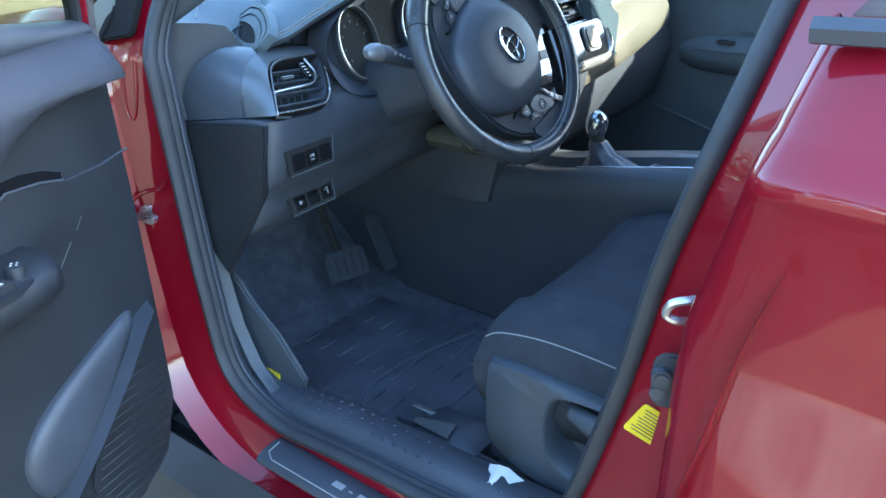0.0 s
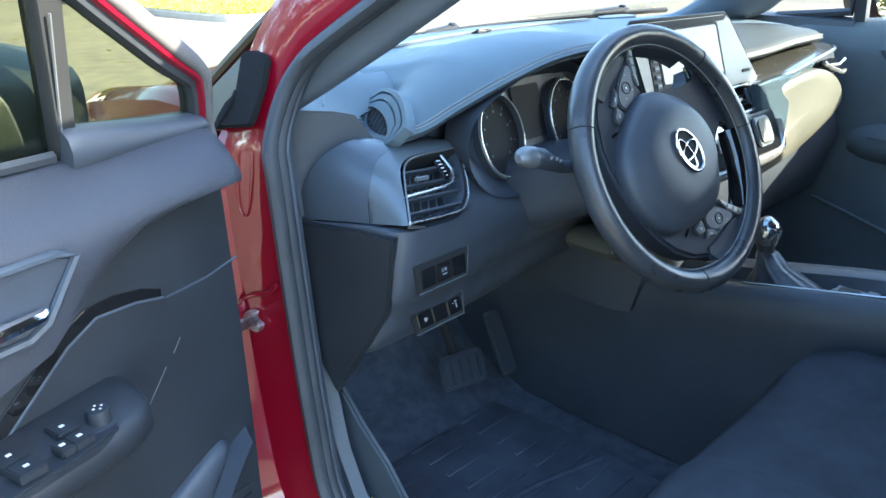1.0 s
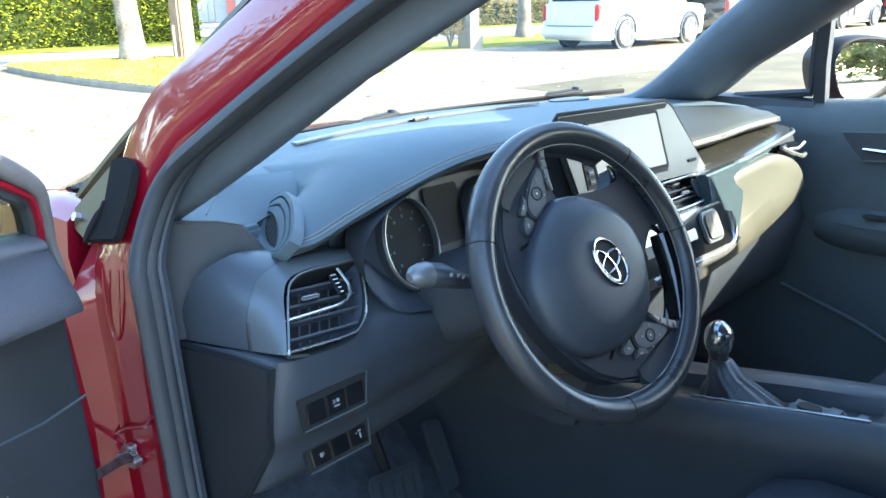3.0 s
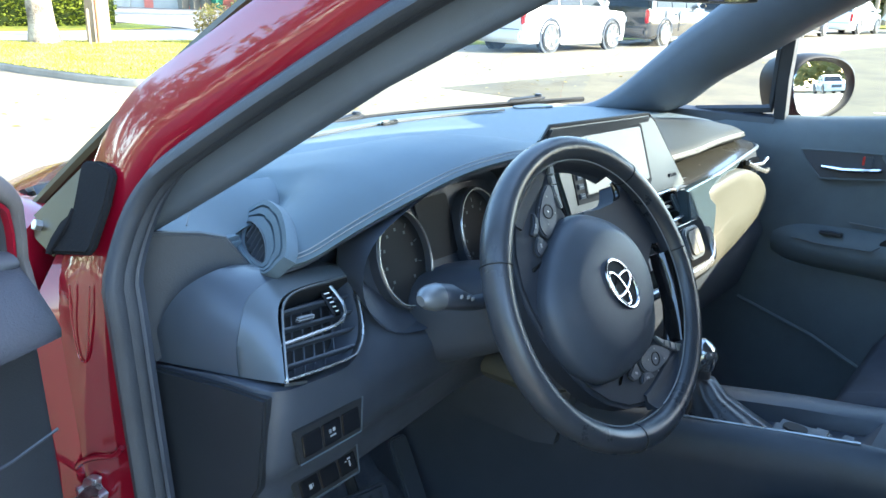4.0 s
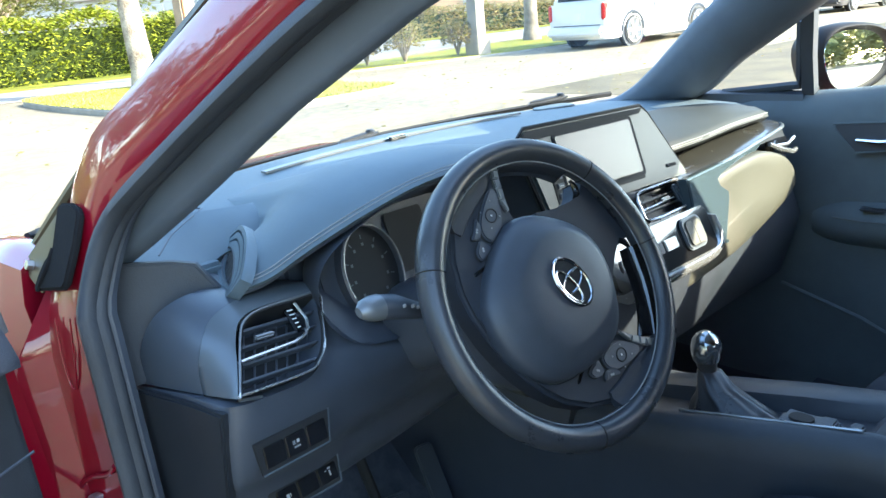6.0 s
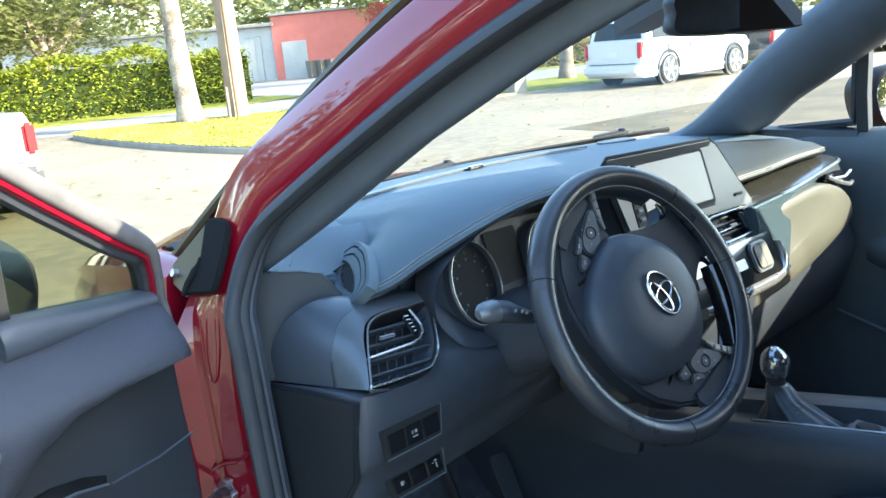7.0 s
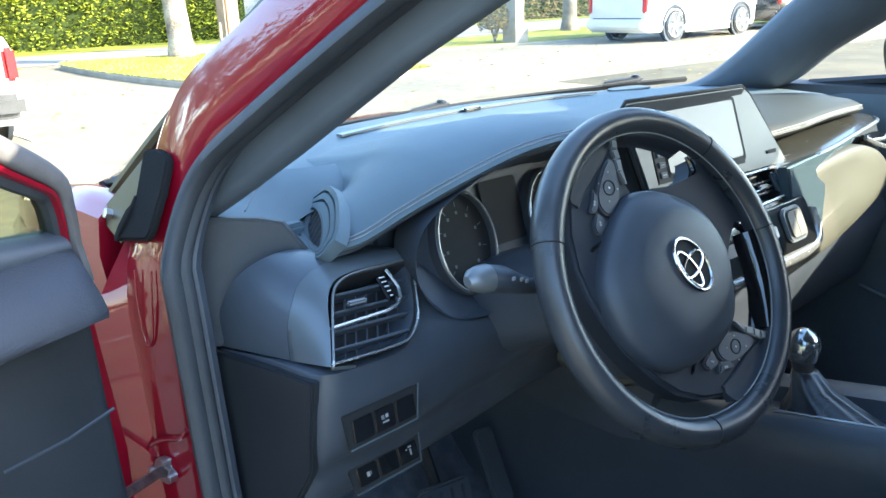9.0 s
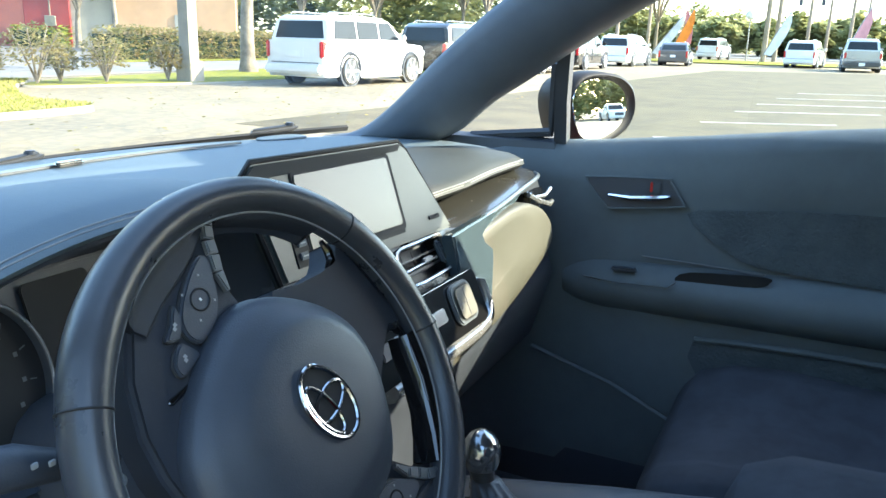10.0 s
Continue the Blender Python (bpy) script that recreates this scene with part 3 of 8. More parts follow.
for i in range(8):
    part("print_line", rbox(bmesh.new(), (0, 0.014 - 0.004 * i, 0.0012), (0.038 - 0.004 * (i % 3), 0.0011, 0.0004), 0, STICK), GREASY, tag)
strap = part("check_strap", tube(bmesh.new(), [(-0.796, 0.447, 0.732), (-0.815, 0.432, 0.744), (-0.84, 0.405, 0.757), (-0.87, 0.375, 0.772), (-0.90, 0.345, 0.786)], [0.008, 0.0065, 0.006, 0.006, 0.006], 8, flat=0.6), GREASY, car, "greasy door check strap")
part("strap_bracket", slab(bmesh.new(), soft([(-0.018, -0.010), (0.010, -0.016), (0.020, -0.004), (0.008, 0.004), (0.012, 0.016), (-0.010, 0.012)]), 0.012, place((-0.792, 0.452, 0.734), (0.1, -1, 0.1), (0, 0, 1)), 0.003), ZINC, strap, "worn greasy bracket")
part("strap_pin", disc(bmesh.new(), 0.0065, 0.018, place((-0.794, 0.445, 0.736), (0, -1, 0), (0, 0, 1)), 12, 0.002), GREASY, strap)
part("strap_bolt", disc(bmesh.new(), 0.0055, 0.018, place((-0.794, 0.466, 0.728), (0, -1, 0), (0, 0, 1)), 6, 0.001), ZINC, strap)
part("pillar_swage", tube(bmesh.new(), catmull([(-0.808, 0.478, 0.725), (-0.806, 0.474, 0.755), (-0.797, 0.455, 0.772), (-0.786, 0.42, 0.785), (-0.782, 0.405, 0.80)], 5), 0.0035, 8), PAINT, car)
part("pillar_groove", tube(bmesh.new(), catmull([(-0.790, 0.468, 0.985), (-0.793, 0.466, 0.95), (-0.793, 0.462, 0.905), (-0.791, 0.453, 0.895), (-0.789, 0.445, 0.91), (-0.786, 0.438, 0.96), (-0.784, 0.434, 0.99)], 5), 0.0012, 8), PAINT, car)
# ---- dashboard ----
def dash_top():
    rings = []
    for i in range(29):
        x = -0.68 + 1.40 * i / 28
        yf = cowl_y(min(abs(x), 0.735)) - 0.012
        yr = along([(-0.68, 0.535), (-0.63, 0.56), (-0.58, 0.55), (-0.5, 0.50), (-0.42, 0.46), (-0.2, 0.36), (0.0, 0.28), (0.25, 0.30), (0.66, 0.30), (0.72, 0.30)], x)
        z = 1.040 + 0.012 * (1 - (x / 0.72) ** 2)
        ys = [mix(yf, yr, u) for u in (0, 0.05, 0.12, 0.3, 0.5, 0.7, 0.9, 0.97, 1.0)]
        zs = [z - 0.010, z - 0.004, z - 0.002, z + 0.002, z + 0.002, z, z - 0.004, z - 0.009, z - 0.022]
        rings.append([Vector((x, y, q)) for y, q in zip(ys, zs)] + [Vector((x, yr + 0.01, z - 0.06)), Vector((x, yf, z - 0.06))])
    return bridge(bmesh.new(), rings)


dash = part("dashboard", dash_top(), SOFT, car, "dark grey soft-skinned dashboard top")
part("defroster_slot", bridge(bmesh.new(), [[Vector((x, cowl_y(x) - a, z)) for a, z in ((0.135, 1.0535), (0.135, 1.0575), (0.152, 1.0575), (0.152, 1.0535))] for x in [-0.34 + 0.03 * i for i in range(24)]]), SATIN, dash, "grey defroster outlet strip")
part("sun_sensor", slab(bmesh.new(), rounded(0.05, 0.014, 0.006), 0.008, place((0.0, 0.715, 1.054), (1, 0, 0), (0, 1, 0)), 0.003), PIANO, dash)
part("corner_grille", slab(bmesh.new(), soft([(-0.05, -0.02), (0.05, -0.02), (0.045, 0.03), (-0.04, 0.02)]), 0.004, place((0.50, 0.70, 1.046), (1, -0.35, 0), (0.3, 1, 0)), 0.001), SOFT, dash, "speaker grille in the dash corner")
part("dash_seam", tube(bmesh.new(), [(-0.672, 0.413, 1.0405), (-0.624, 0.473, 1.0465), (-0.53, 0.563, 1.050), (-0.545, 0.60, 1.049), (-0.60, 0.66, 1.046)], 0.0012, 5), DARK, dash)

BROW = [(-0.634, 0.284, 1.014), (-0.604, 0.270, 1.022), (-0.56, 0.250, 1.046), (-0.50, 0.225, 1.074), (-0.42, 0.210, 1.096), (-0.34, 0.205, 1.103), (-0.26, 0.208, 1.100), (-0.18, 0.220, 1.088), (-0.12, 0.24, 1.07)]


def brow(x):
    return along([(p[0], p[1]) for p in BROW], x), along([(p[0], p[2]) for p in BROW], x)


def hood():
    """The inflated pad over the instruments, from its rolled brow back to the dash top."""
    rings = []
    for p in catmull(BROW, 4):
        x, y, z = p
        tail = along([(-0.634, 0.50), (-0.58, 0.55), (-0.50, 0.60), (-0.40, 0.64), (-0.3, 0.64), (-0.12, 0.56)], x)
        lift = along([(-0.634, 0.026), (-0.60, 0.027), (-0.54, 0.021), (-0.45, 0.017), (-0.30, 0.014), (-0.12, 0.006)], x)
        end = along([(-0.634, 1.022), (-0.58, 1.038), (-0.5, 1.046), (-0.12, 1.046)], x)
        prof = [(y + 0.08, z - 0.022), (y + 0.04, z - 0.014), (y + 0.012, z - 0.0095), (y + 0.001, z - 0.0075), (y - 0.002, z - 0.003), (y + 0.002, z + 0.001), (y + 0.012, z + 0.0045), (y + 0.03, z + 0.4 * lift + 0.006)]
        for u in (0.16, 0.3, 0.45, 0.6, 0.75, 0.88, 1.0):
            top = z + 0.006 + lift * math.sin(math.pi * min(u * 1.6, 1.0)) ** 0.7 if u < 0.62 else z + 0.006
            prof.append((mix(y + 0.03, tail, u), mix(top, end, max(0.0, u) ** 1.7)))
        prof.append((tail, 1.02))
        lean = along([(-0.634, 0.098), (-0.57, 0.055), (-0.5, 0.02), (-0.4, 0.0), (-0.1, 0.0)], x)
        rings.append([Vector((x + lean * min(max(yy - y, 0.0), 0.2) / 0.14, yy, zz)) for yy, zz in prof])
    return bridge(bmesh.new(), rings)


part("instrument_hood", hood(), SOFT, dash, "stitched soft hood over the instruments", 60)
stitch = bmesh.new()
for d, up in ((0.003, 0.0016), (0.0085, 0.0036)):
    tube(stitch, [(p.x, p.y + d, p.z + up) for p in catmull(BROW, 8)], 0.0008, 5)
part("stitching", stitch, STITCH, dash, "grey seam stitching")
part("hood_lip", tube(bmesh.new(), [(p.x, p.y + 0.012, p.z - 0.012) for p in catmull(BROW, 6)], 0.004, 6), DARK, dash)

# side demister at the hood's outer end: a lens-shaped slot in a stepped collar that follows the pad's end
DEM = place((-0.588, 0.398, 1.006), (0.5452, 0.8241, 0.1533), (-0.4167, 0.4252, -0.8035))
SLOT = soft([(0.0616, 0.0007), (0.0576, 0.0150), (0.0323, 0.0205), (-0.018, 0.0125), (-0.070, -0.005), (-0.0705, -0.0150), (-0.0313, -0.0190), (0.0197, -0.0129)], 4)
COL = soft([(0.0798, 0.0255), (0.0930, 0.0130), (0.0817, -0.0095), (0.0521, -0.0391), (-0.0138, -0.0575), (-0.0618, -0.0602), (-0.100, -0.0560), (-0.126, -0.0490), (-0.1205, -0.0335), (-0.110, -0.0110), (-0.074, 0.0060), (-0.0156, 0.0190), (0.035, 0.0285)], 4)
mid = Vector((-0.005, -0.001))
ring_s, ring_c = polar(SLOT, mid, 72), polar(COL, mid, 72)


def collar_ring(u, z):
    return [DEM @ Vector((mix(p.x, q.x, u), mix(p.y, q.y, u), z)) for p, q in zip(ring_s, ring_c)]


part("demister_frame", bridge(bmesh.new(), [collar_ring(u, z) for u, z in ((0.0, -0.010), (0.0, 0.0), (0.04, 0.0018), (0.38, 0.0024), (0.40, -0.0030), (0.45, -0.0030), (0.47, 0.0030), (0.70, 0.0036), (0.72, -0.0024), (0.77, -0.0024), (0.79, 0.0040), (0.96, 0.0042), (1.0, 0.000), (1.0, -0.010))], caps=False), SOFT, dash, "stepped dark demister surround", 30)
grille = part("demister", bridge(bmesh.new(), [[DEM @ Vector((mid.x + (p.x - mid.x) * k, mid.y + (p.y - mid.y) * k, z)) for p in ring_s] for k, z in ((1.0, -0.003), (0.9, -0.014), (0.3, -0.016), (0.02, -0.016))], caps=False), VENT_BLACK, dash, "black slatted side demister", 40)
part("slot_edge", tube(bmesh.new(), [DEM @ Vector((p.x, p.y, 0.0012)) for p in ring_s], 0.0014, 5, closed=True), DARK, grille)
for i in range(6):
    x = -0.050 + 0.019 * i
    part("slat", rbox(bmesh.new(), (0, 0, 0), (0.0022, 0.030 - 0.0032 * abs(i - 3) ** 1.4, 0.010), 0.0006, DEM @ Matrix.Translation((x, 0.0005 + 0.004 * (i - 2.5) / 2.5, -0.006)) @ Matrix.Rotation(0.3, 4, "Z")), DARK, grille)
part("slat", rbox(bmesh.new(), (0, 0, 0), (0.100, 0.0016, 0.006), 0.0005, DEM @ Matrix.Translation((-0.004, 0.001, -0.010)) @ Matrix.Rotation(0.13, 4, "Z")), DARK, grille)

# outer end of the dash: upper cover, pod with the side vent, lower panel
part("end_cover", slab(bmesh.new(), [(-0.035, 0.002), (0.0, 0.002), (0.06, -0.002), (0.088, -0.008), (0.118, -0.048), (0.100, -0.10), (0.06, -0.14), (-0.035, -0.16)], 0.02, place((-0.708, 0.440, 1.034), (0.80, -0.60, 0.0), (0.1, 0.1, 1)) @ Matrix.Translation((0, 0, -0.01)), 0.003), RUBBER, dash, "dark end cover of the dashboard")

VX, VN = Vector((0.997, -0.019, -0.075)), Vector((0.044, -0.661, 0.749))
VENT = place((-0.705, 0.205, 0.922), VX, VN.cross(VX))
VENT_OUT = [(0.0, 0.0), (0.085, 0.001), (0.110, 0.010), (0.130, 0.032), (0.148, 0.070), (0.158, 0.098), (0.120, 0.099), (0.075, 0.097), (0.050, 0.088), (0.034, 0.068)]
VENT_OUT = soft([(0.002, 0.003)] + VENT_OUT[:1] + [(0.004, 0.0)] + VENT_OUT[1:], 3)


def pod(u0, u1, tuck):
    """The rounded pod that carries the side vent: a barrel from the vent's face, over a seam, to the door shut."""
    face = [VENT @ Vector((a, b, 0.003)) for a, b in ((0.162, 0.1005), (0.120, 0.102), (0.074, 0.100), (0.046, 0.091), (0.029, 0.069), (0.014, 0.034), (-0.003, -0.002))]
    seam = [(-0.543, 0.300, 0.988), (-0.590, 0.300, 0.993), (-0.640, 0.300, 0.994), (-0.676, 0.296, 0.984), (-0.700, 0.281, 0.966), (-0.712, 0.274, 0.940), (-0.714, 0.270, 0.910)]
    shut = [(-0.560, 0.360, 0.985), (-0.610, 0.360, 0.990), (-0.655, 0.357, 1.000), (-0.692, 0.362, 0.994), (-0.712, 0.385, 0.970), (-0.719, 0.415, 0.925), (-0.720, 0.432, 0.880)]
    lines = [catmull([Vector(p) for p in line], 6) for line in (face, seam, shut)]
    rings = []
    for k in range(9):
        u = mix(u0, u1, k / 8)
        ring = []
        for f, q, r in zip(*lines):
            mid = q * 2 - (f + r) * 0.5
            flat_p = f.lerp(q, u * 2) if u < 0.5 else q.lerp(r, u * 2 - 1)
            bow = f * (1 - u) ** 2 + mid * 2 * u * (1 - u) + r * u * u
            ring.append(flat_p.lerp(bow, 0.6))
        ring.append(ring[-1] + Vector((0.03, 0.0, -0.008)))
        rings.append(ring)
    rings.insert(0, [p + Vector((0.002, 0.004, -0.006)) * tuck for p in rings[0]])
    rings.append([p + Vector((0.003, 0.002, -0.004)) for p in rings[-1]])
    return bridge(bmesh.new(), rings, closed=False, caps=False)


part("vent_pod", pod(0.5015, 1.0, 0.4), POD, dash, "rounded dark grey pod round the side vent", 70)
part("vent_collar", pod(0.0, 0.4985, 1), COLLAR, dash, "smooth grey collar of the side vent", 70)
part("dash_core", rbox(bmesh.new(), (-0.56, 0.36, 0.935), (0.19, 0.14, 0.06), 0.01), DARK, dash)
part("dash_core", rbox(bmesh.new(), (-0.610, 0.478, 0.915), (0.12, 0.10, 0.15), 0.01), DARK, dash)
part("dash_core", rbox(bmesh.new(), (-0.625, 0.405, 0.966), (0.075, 0.12, 0.05), 0.008), DARK, dash)
part("dash_core", rbox(bmesh.new(), (-0.606, 0.462, 0.983), (0.065, 0.055, 0.040), 0.006), SOFT, dash)
part("dash_fill", rbox(bmesh.new(), (-0.38, 0.385, 0.955), (0.34, 0.10, 0.14), 0.01), DARK, dash)
top_line = catmull([(-0.695, 0.545, 1.040), (-0.655, 0.575, 1.046), (-0.615, 0.575, 1.049), (-0.575, 0.560, 1.051), (-0.540, 0.535, 1.052), (-0.510, 0.515, 1.053), (-0.470, 0.500, 1.054)], 4)
low_line = catmull([(-0.695, 0.462, 1.026), (-0.652, 0.450, 1.018), (-0.614, 0.445, 1.004), (-0.590, 0.448, 1.000), (-0.562, 0.450, 1.008), (-0.530, 0.436, 1.018), (-0.495, 0.440, 1.028)], 4)
part("dash_shoulder", bridge(bmesh.new(), [[p.lerp(q, u) + Vector((-0.001, -0.002, 0.005)) * math.sin(math.pi * u) for u in (0.0, 0.15, 0.3, 0.5, 0.7, 0.85, 1.0)] + [q + Vector((0.03, 0.03, -0.02)), p + Vector((0.02, 0.02, -0.03))] for p, q in zip(top_line, low_line)]), SOFT, dash, "soft shoulder of the dashboard", 60)


def vent(m, outline, parent, bars, fins, bright, tab, sweep, lit=0):
    """An air vent: a dark hollow behind a bright edge, with level vanes before upright fins and a bright bar."""
    n = len(outline)
    cx, cy = sum(a for a, _ in outline) / n, sum(b for _, b in outline) / n

    def ring(k, z):
        return [m @ Vector((cx + (a - cx) * k, cy + (b - cy) * k, z)) for a, b in outline]
    v = part("air_vent", bridge(bmesh.new(), [ring(1.0, 0.004), ring(0.95, 0.002), ring(0.93, -0.012), ring(0.92, -0.034), ring(0.4, -0.035), ring(0.02, -0.035)], caps=False), VENT_BLACK, parent, "black air vent with a bright edge", 30)
    edge = ring(1.0, 0.004)
    if lit:
        part("vent_edge", tube(bmesh.new(), edge[:lit], bright, 6), SILVER, v, "bright vent edge")
        part("vent_lip", tube(bmesh.new(), edge[lit - 1:] + edge[:1], bright, 6), SATIN, v)
    else:
        part("vent_edge", tube(bmesh.new(), edge, bright, 6, closed=True), SILVER, v, "bright vent edge")
    ys = [b for _, b in outline]
    y0, y1 = min(ys), max(ys)

    def span(y):
        hits = []
        for (a0, b0), (a1, b1) in zip(outline, outline[1:] + outline[:1]):
            if (b0 > y) != (b1 > y):
                hits.append(a0 + (a1 - a0) * (y - b0) / (b1 - b0))
        return (min(hits), max(hits)) if len(hits) > 1 else (cx, cx)

    for i in range(bars):
        y = mix(y0, y1, (i + 1) / (bars + 1))
        l, r = span(y)
        if r - l > 0.03:
            part("vane", rbox(bmesh.new(), ((l + r) / 2, y, -0.010), (r - l - 0.010, 0.0030, 0.012), 0.001, m), DARK, v)
    for i in range(fins):
        u = (i + 0.7) / (fins + 0.4)
        l0, r0 = span(mix(y0, y1, 0.15))
        l1, r1 = span(mix(y0, y1, 0.85))
        a, b = Vector((mix(l0, r0, u), mix(y0, y1, 0.12), -0.022)), Vector((mix(l1, r1, u), mix(y0, y1, 0.88), -0.022))
        part("fin", tube(bmesh.new(), [m @ a, m @ b], 0.0013, 5), DARK, v)
    part("bright_bar", tube(bmesh.new(), [m @ Vector((*p, -0.001)) for p in sweep], 0.0022, 6), SILVER, v, "bright bar across the vent")
    part("vent_tab", rbox(bmesh.new(), (*tab, 0.001), (0.026, 0.0055, 0.007), 0.002, m), SATIN, v)
    return v


side_vent = vent(VENT, VENT_OUT, dash, 4, 7, 0.0014, (0.064, 0.063), [(0.020, 0.041), (0.06, 0.043), (0.096, 0.045), (0.112, 0.049), (0.122, 0.057), (0.127, 0.070), (0.125, 0.085), (0.123, 0.095)], lit=1 + max(range(len(VENT_OUT)), key=lambda i: VENT_OUT[i][0]))
part("vent_wheel", rbox(bmesh.new(), (0.112, 0.074, -0.004), (0.012, 0.034, 0.006), 0.002, VENT), PIANO, side_vent)
for i in range(5):
    part("wheel_mark", rbox(bmesh.new(), (0.112, 0.062 + 0.0062 * i, -0.0006), (0.004 + 0.0010 * i, 0.0014, 0.0006), 0, VENT), WHITE_INK, side_vent)


KNEE = [(-0.722, 0.228, 0.905, 0.0), (-0.719, 0.212, 0.911, 0.0), (-0.70, 0.204, 0.912, 0.0), (-0.65, 0.203, 0.909, 0.0), (-0.618, 0.204, 0.909, 0.0), (-0.594, 0.211, 0.917, 0.0), (-0.574, 0.229, 0.935, 0.002), (-0.557, 0.254, 0.957, 0.004),
        (-0.543, 0.276, 0.976, 0.005), (-0.524, 0.286, 0.978, 0.006), (-0.505, 0.285, 0.962, 0.008), (-0.48, 0.277, 0.938, 0.010), (-0.45, 0.263, 0.920, 0.012), (-0.40, 0.252, 0.908, 0.018), (-0.30, 0.25, 0.900, 0.03), (-0.22, 0.25, 0.912, 0.03), (-0.16, 0.25, 0.93, 0.03)]


def knee():
    """The lower dashboard on the driver's side: it swells up beside the vent and falls away below the column."""
    rings = []
    tops = catmull([p[:3] for p in KNEE], 3)
    for x, ty, tz in tops:
        b = along([(p[0], p[3]) for p in KNEE], x)
        e = along([(-0.722, 0.02), (-0.716, 0.006), (-0.70, 0.0), (-0.16, 0.0)], x)
        rise = max(tz - 0.905, 0)
        face = [(ty, tz), (mix(ty, 0.203 + b, 0.45), mix(tz, 0.872, 0.30) - 0.003), (mix(ty, 0.203 + b, 0.82), mix(tz, 0.872, 0.62)), (0.203 + b, 0.872 + 0.1 * rise), (0.206 + b, 0.85), (0.213 + b, 0.815), (0.236 + b, 0.788), (0.251 + b, 0.745), (0.275 + b, 0.715), (0.33 + b, 0.685), (0.42, 0.665)]
        prof = [(ty + 0.06, tz - 0.004), (ty + 0.012, tz + 0.001)] + [(p.y, p.z) for p in catmull([(0, y, z) for y, z in face], 2)] + [(0.52, 0.665), (0.52, 0.80), (0.40, 0.88)]
        rings.append([Vector((x, y + e, z)) for y, z in prof])
    return bridge(bmesh.new(), rings)


part("lower_dashboard", knee(), DARK, dash, "dark lower dashboard panel", 50)
part("fuse_cover", slab(bmesh.new(), [(-0.006, -0.004), (0.06, -0.010), (0.215, -0.034), (0.19, -0.22), (0.13, -0.29), (0.012, -0.118)], 0.012, place((-0.728, 0.217, 0.912), (-0.03, 1, 0), (0, 0.0, 1)) @ Matrix.Translation((0, 0, 0.001)), 0.003), DOORLOW, dash, "flat dark side panel of the dashboard")

# switches on the lower panel
def switch_bank(o, w, h, tilt, cells):
    """Black switch blanks sunk in a black tray that narrows downwards, with a lighter edge below and at one end."""
    m = place(o, (1, 0.02, 0), (0, tilt, 1))
    tray = [(-w / 2 - 0.008, h / 2 + 0.006), (w / 2 + 0.008, h / 2 + 0.006), (w / 2 + 0.001, -h / 2 - 0.004), (-w / 2 - 0.004, -h / 2 - 0.004)]
    bank = part("switch_panel", slab(bmesh.new(), tray, 0.005, m @ Matrix.Translation((0, 0, -0.0015)), 0.0012), VENT_BLACK, dash, "row of black switch blanks")
    part("panel_edge", tube(bmesh.new(), [m @ Vector((x, y, 0.0035)) for x, y in tray[1:]], 0.0013, 5), COLLAR, bank)
    n = len(cells)
    for i, c in enumerate(cells):
        cx = (i - (n - 1) / 2) * w / n
        part("switch", rbox(bmesh.new(), (cx, 0, 0.003), (w / n - 0.002, h - 0.004, 0.005), 0.0012, m), PIANO, bank)
        if c:
            for px, py, sx, sy in c:
                part("symbol", rbox(bmesh.new(), (cx + px * 0.7, py * 0.7, 0.0058), (sx * 0.6, sy * 0.6, 0.0005), 0, m), GREY_INK, bank)
    return bank


LAMP = [(0.003, 0.004, 0.006, 0.007), (-0.005, 0.006, 0.006, 0.0012), (-0.005, 0.0035, 0.006, 0.0012), (-0.005, 0.001, 0.006, 0.0012), (0.0, -0.005, 0.014, 0.003)]
FUEL = [(0.0, 0.0, 0.007, 0.009), (0.0055, 0.001, 0.0012, 0.007)]
LEVEL = [(0.004, 0.0, 0.0035, 0.012), (0.004, 0.009, 0.008, 0.0035), (-0.004, 0.006, 0.004, 0.002)]
switch_bank((-0.648, 0.203, 0.842), 0.088, 0.030, 0.12, [None, LAMP, None])
switch_bank((-0.617, 0.243, 0.753), 0.092, 0.026, 0.35, [FUEL, None, LEVEL])

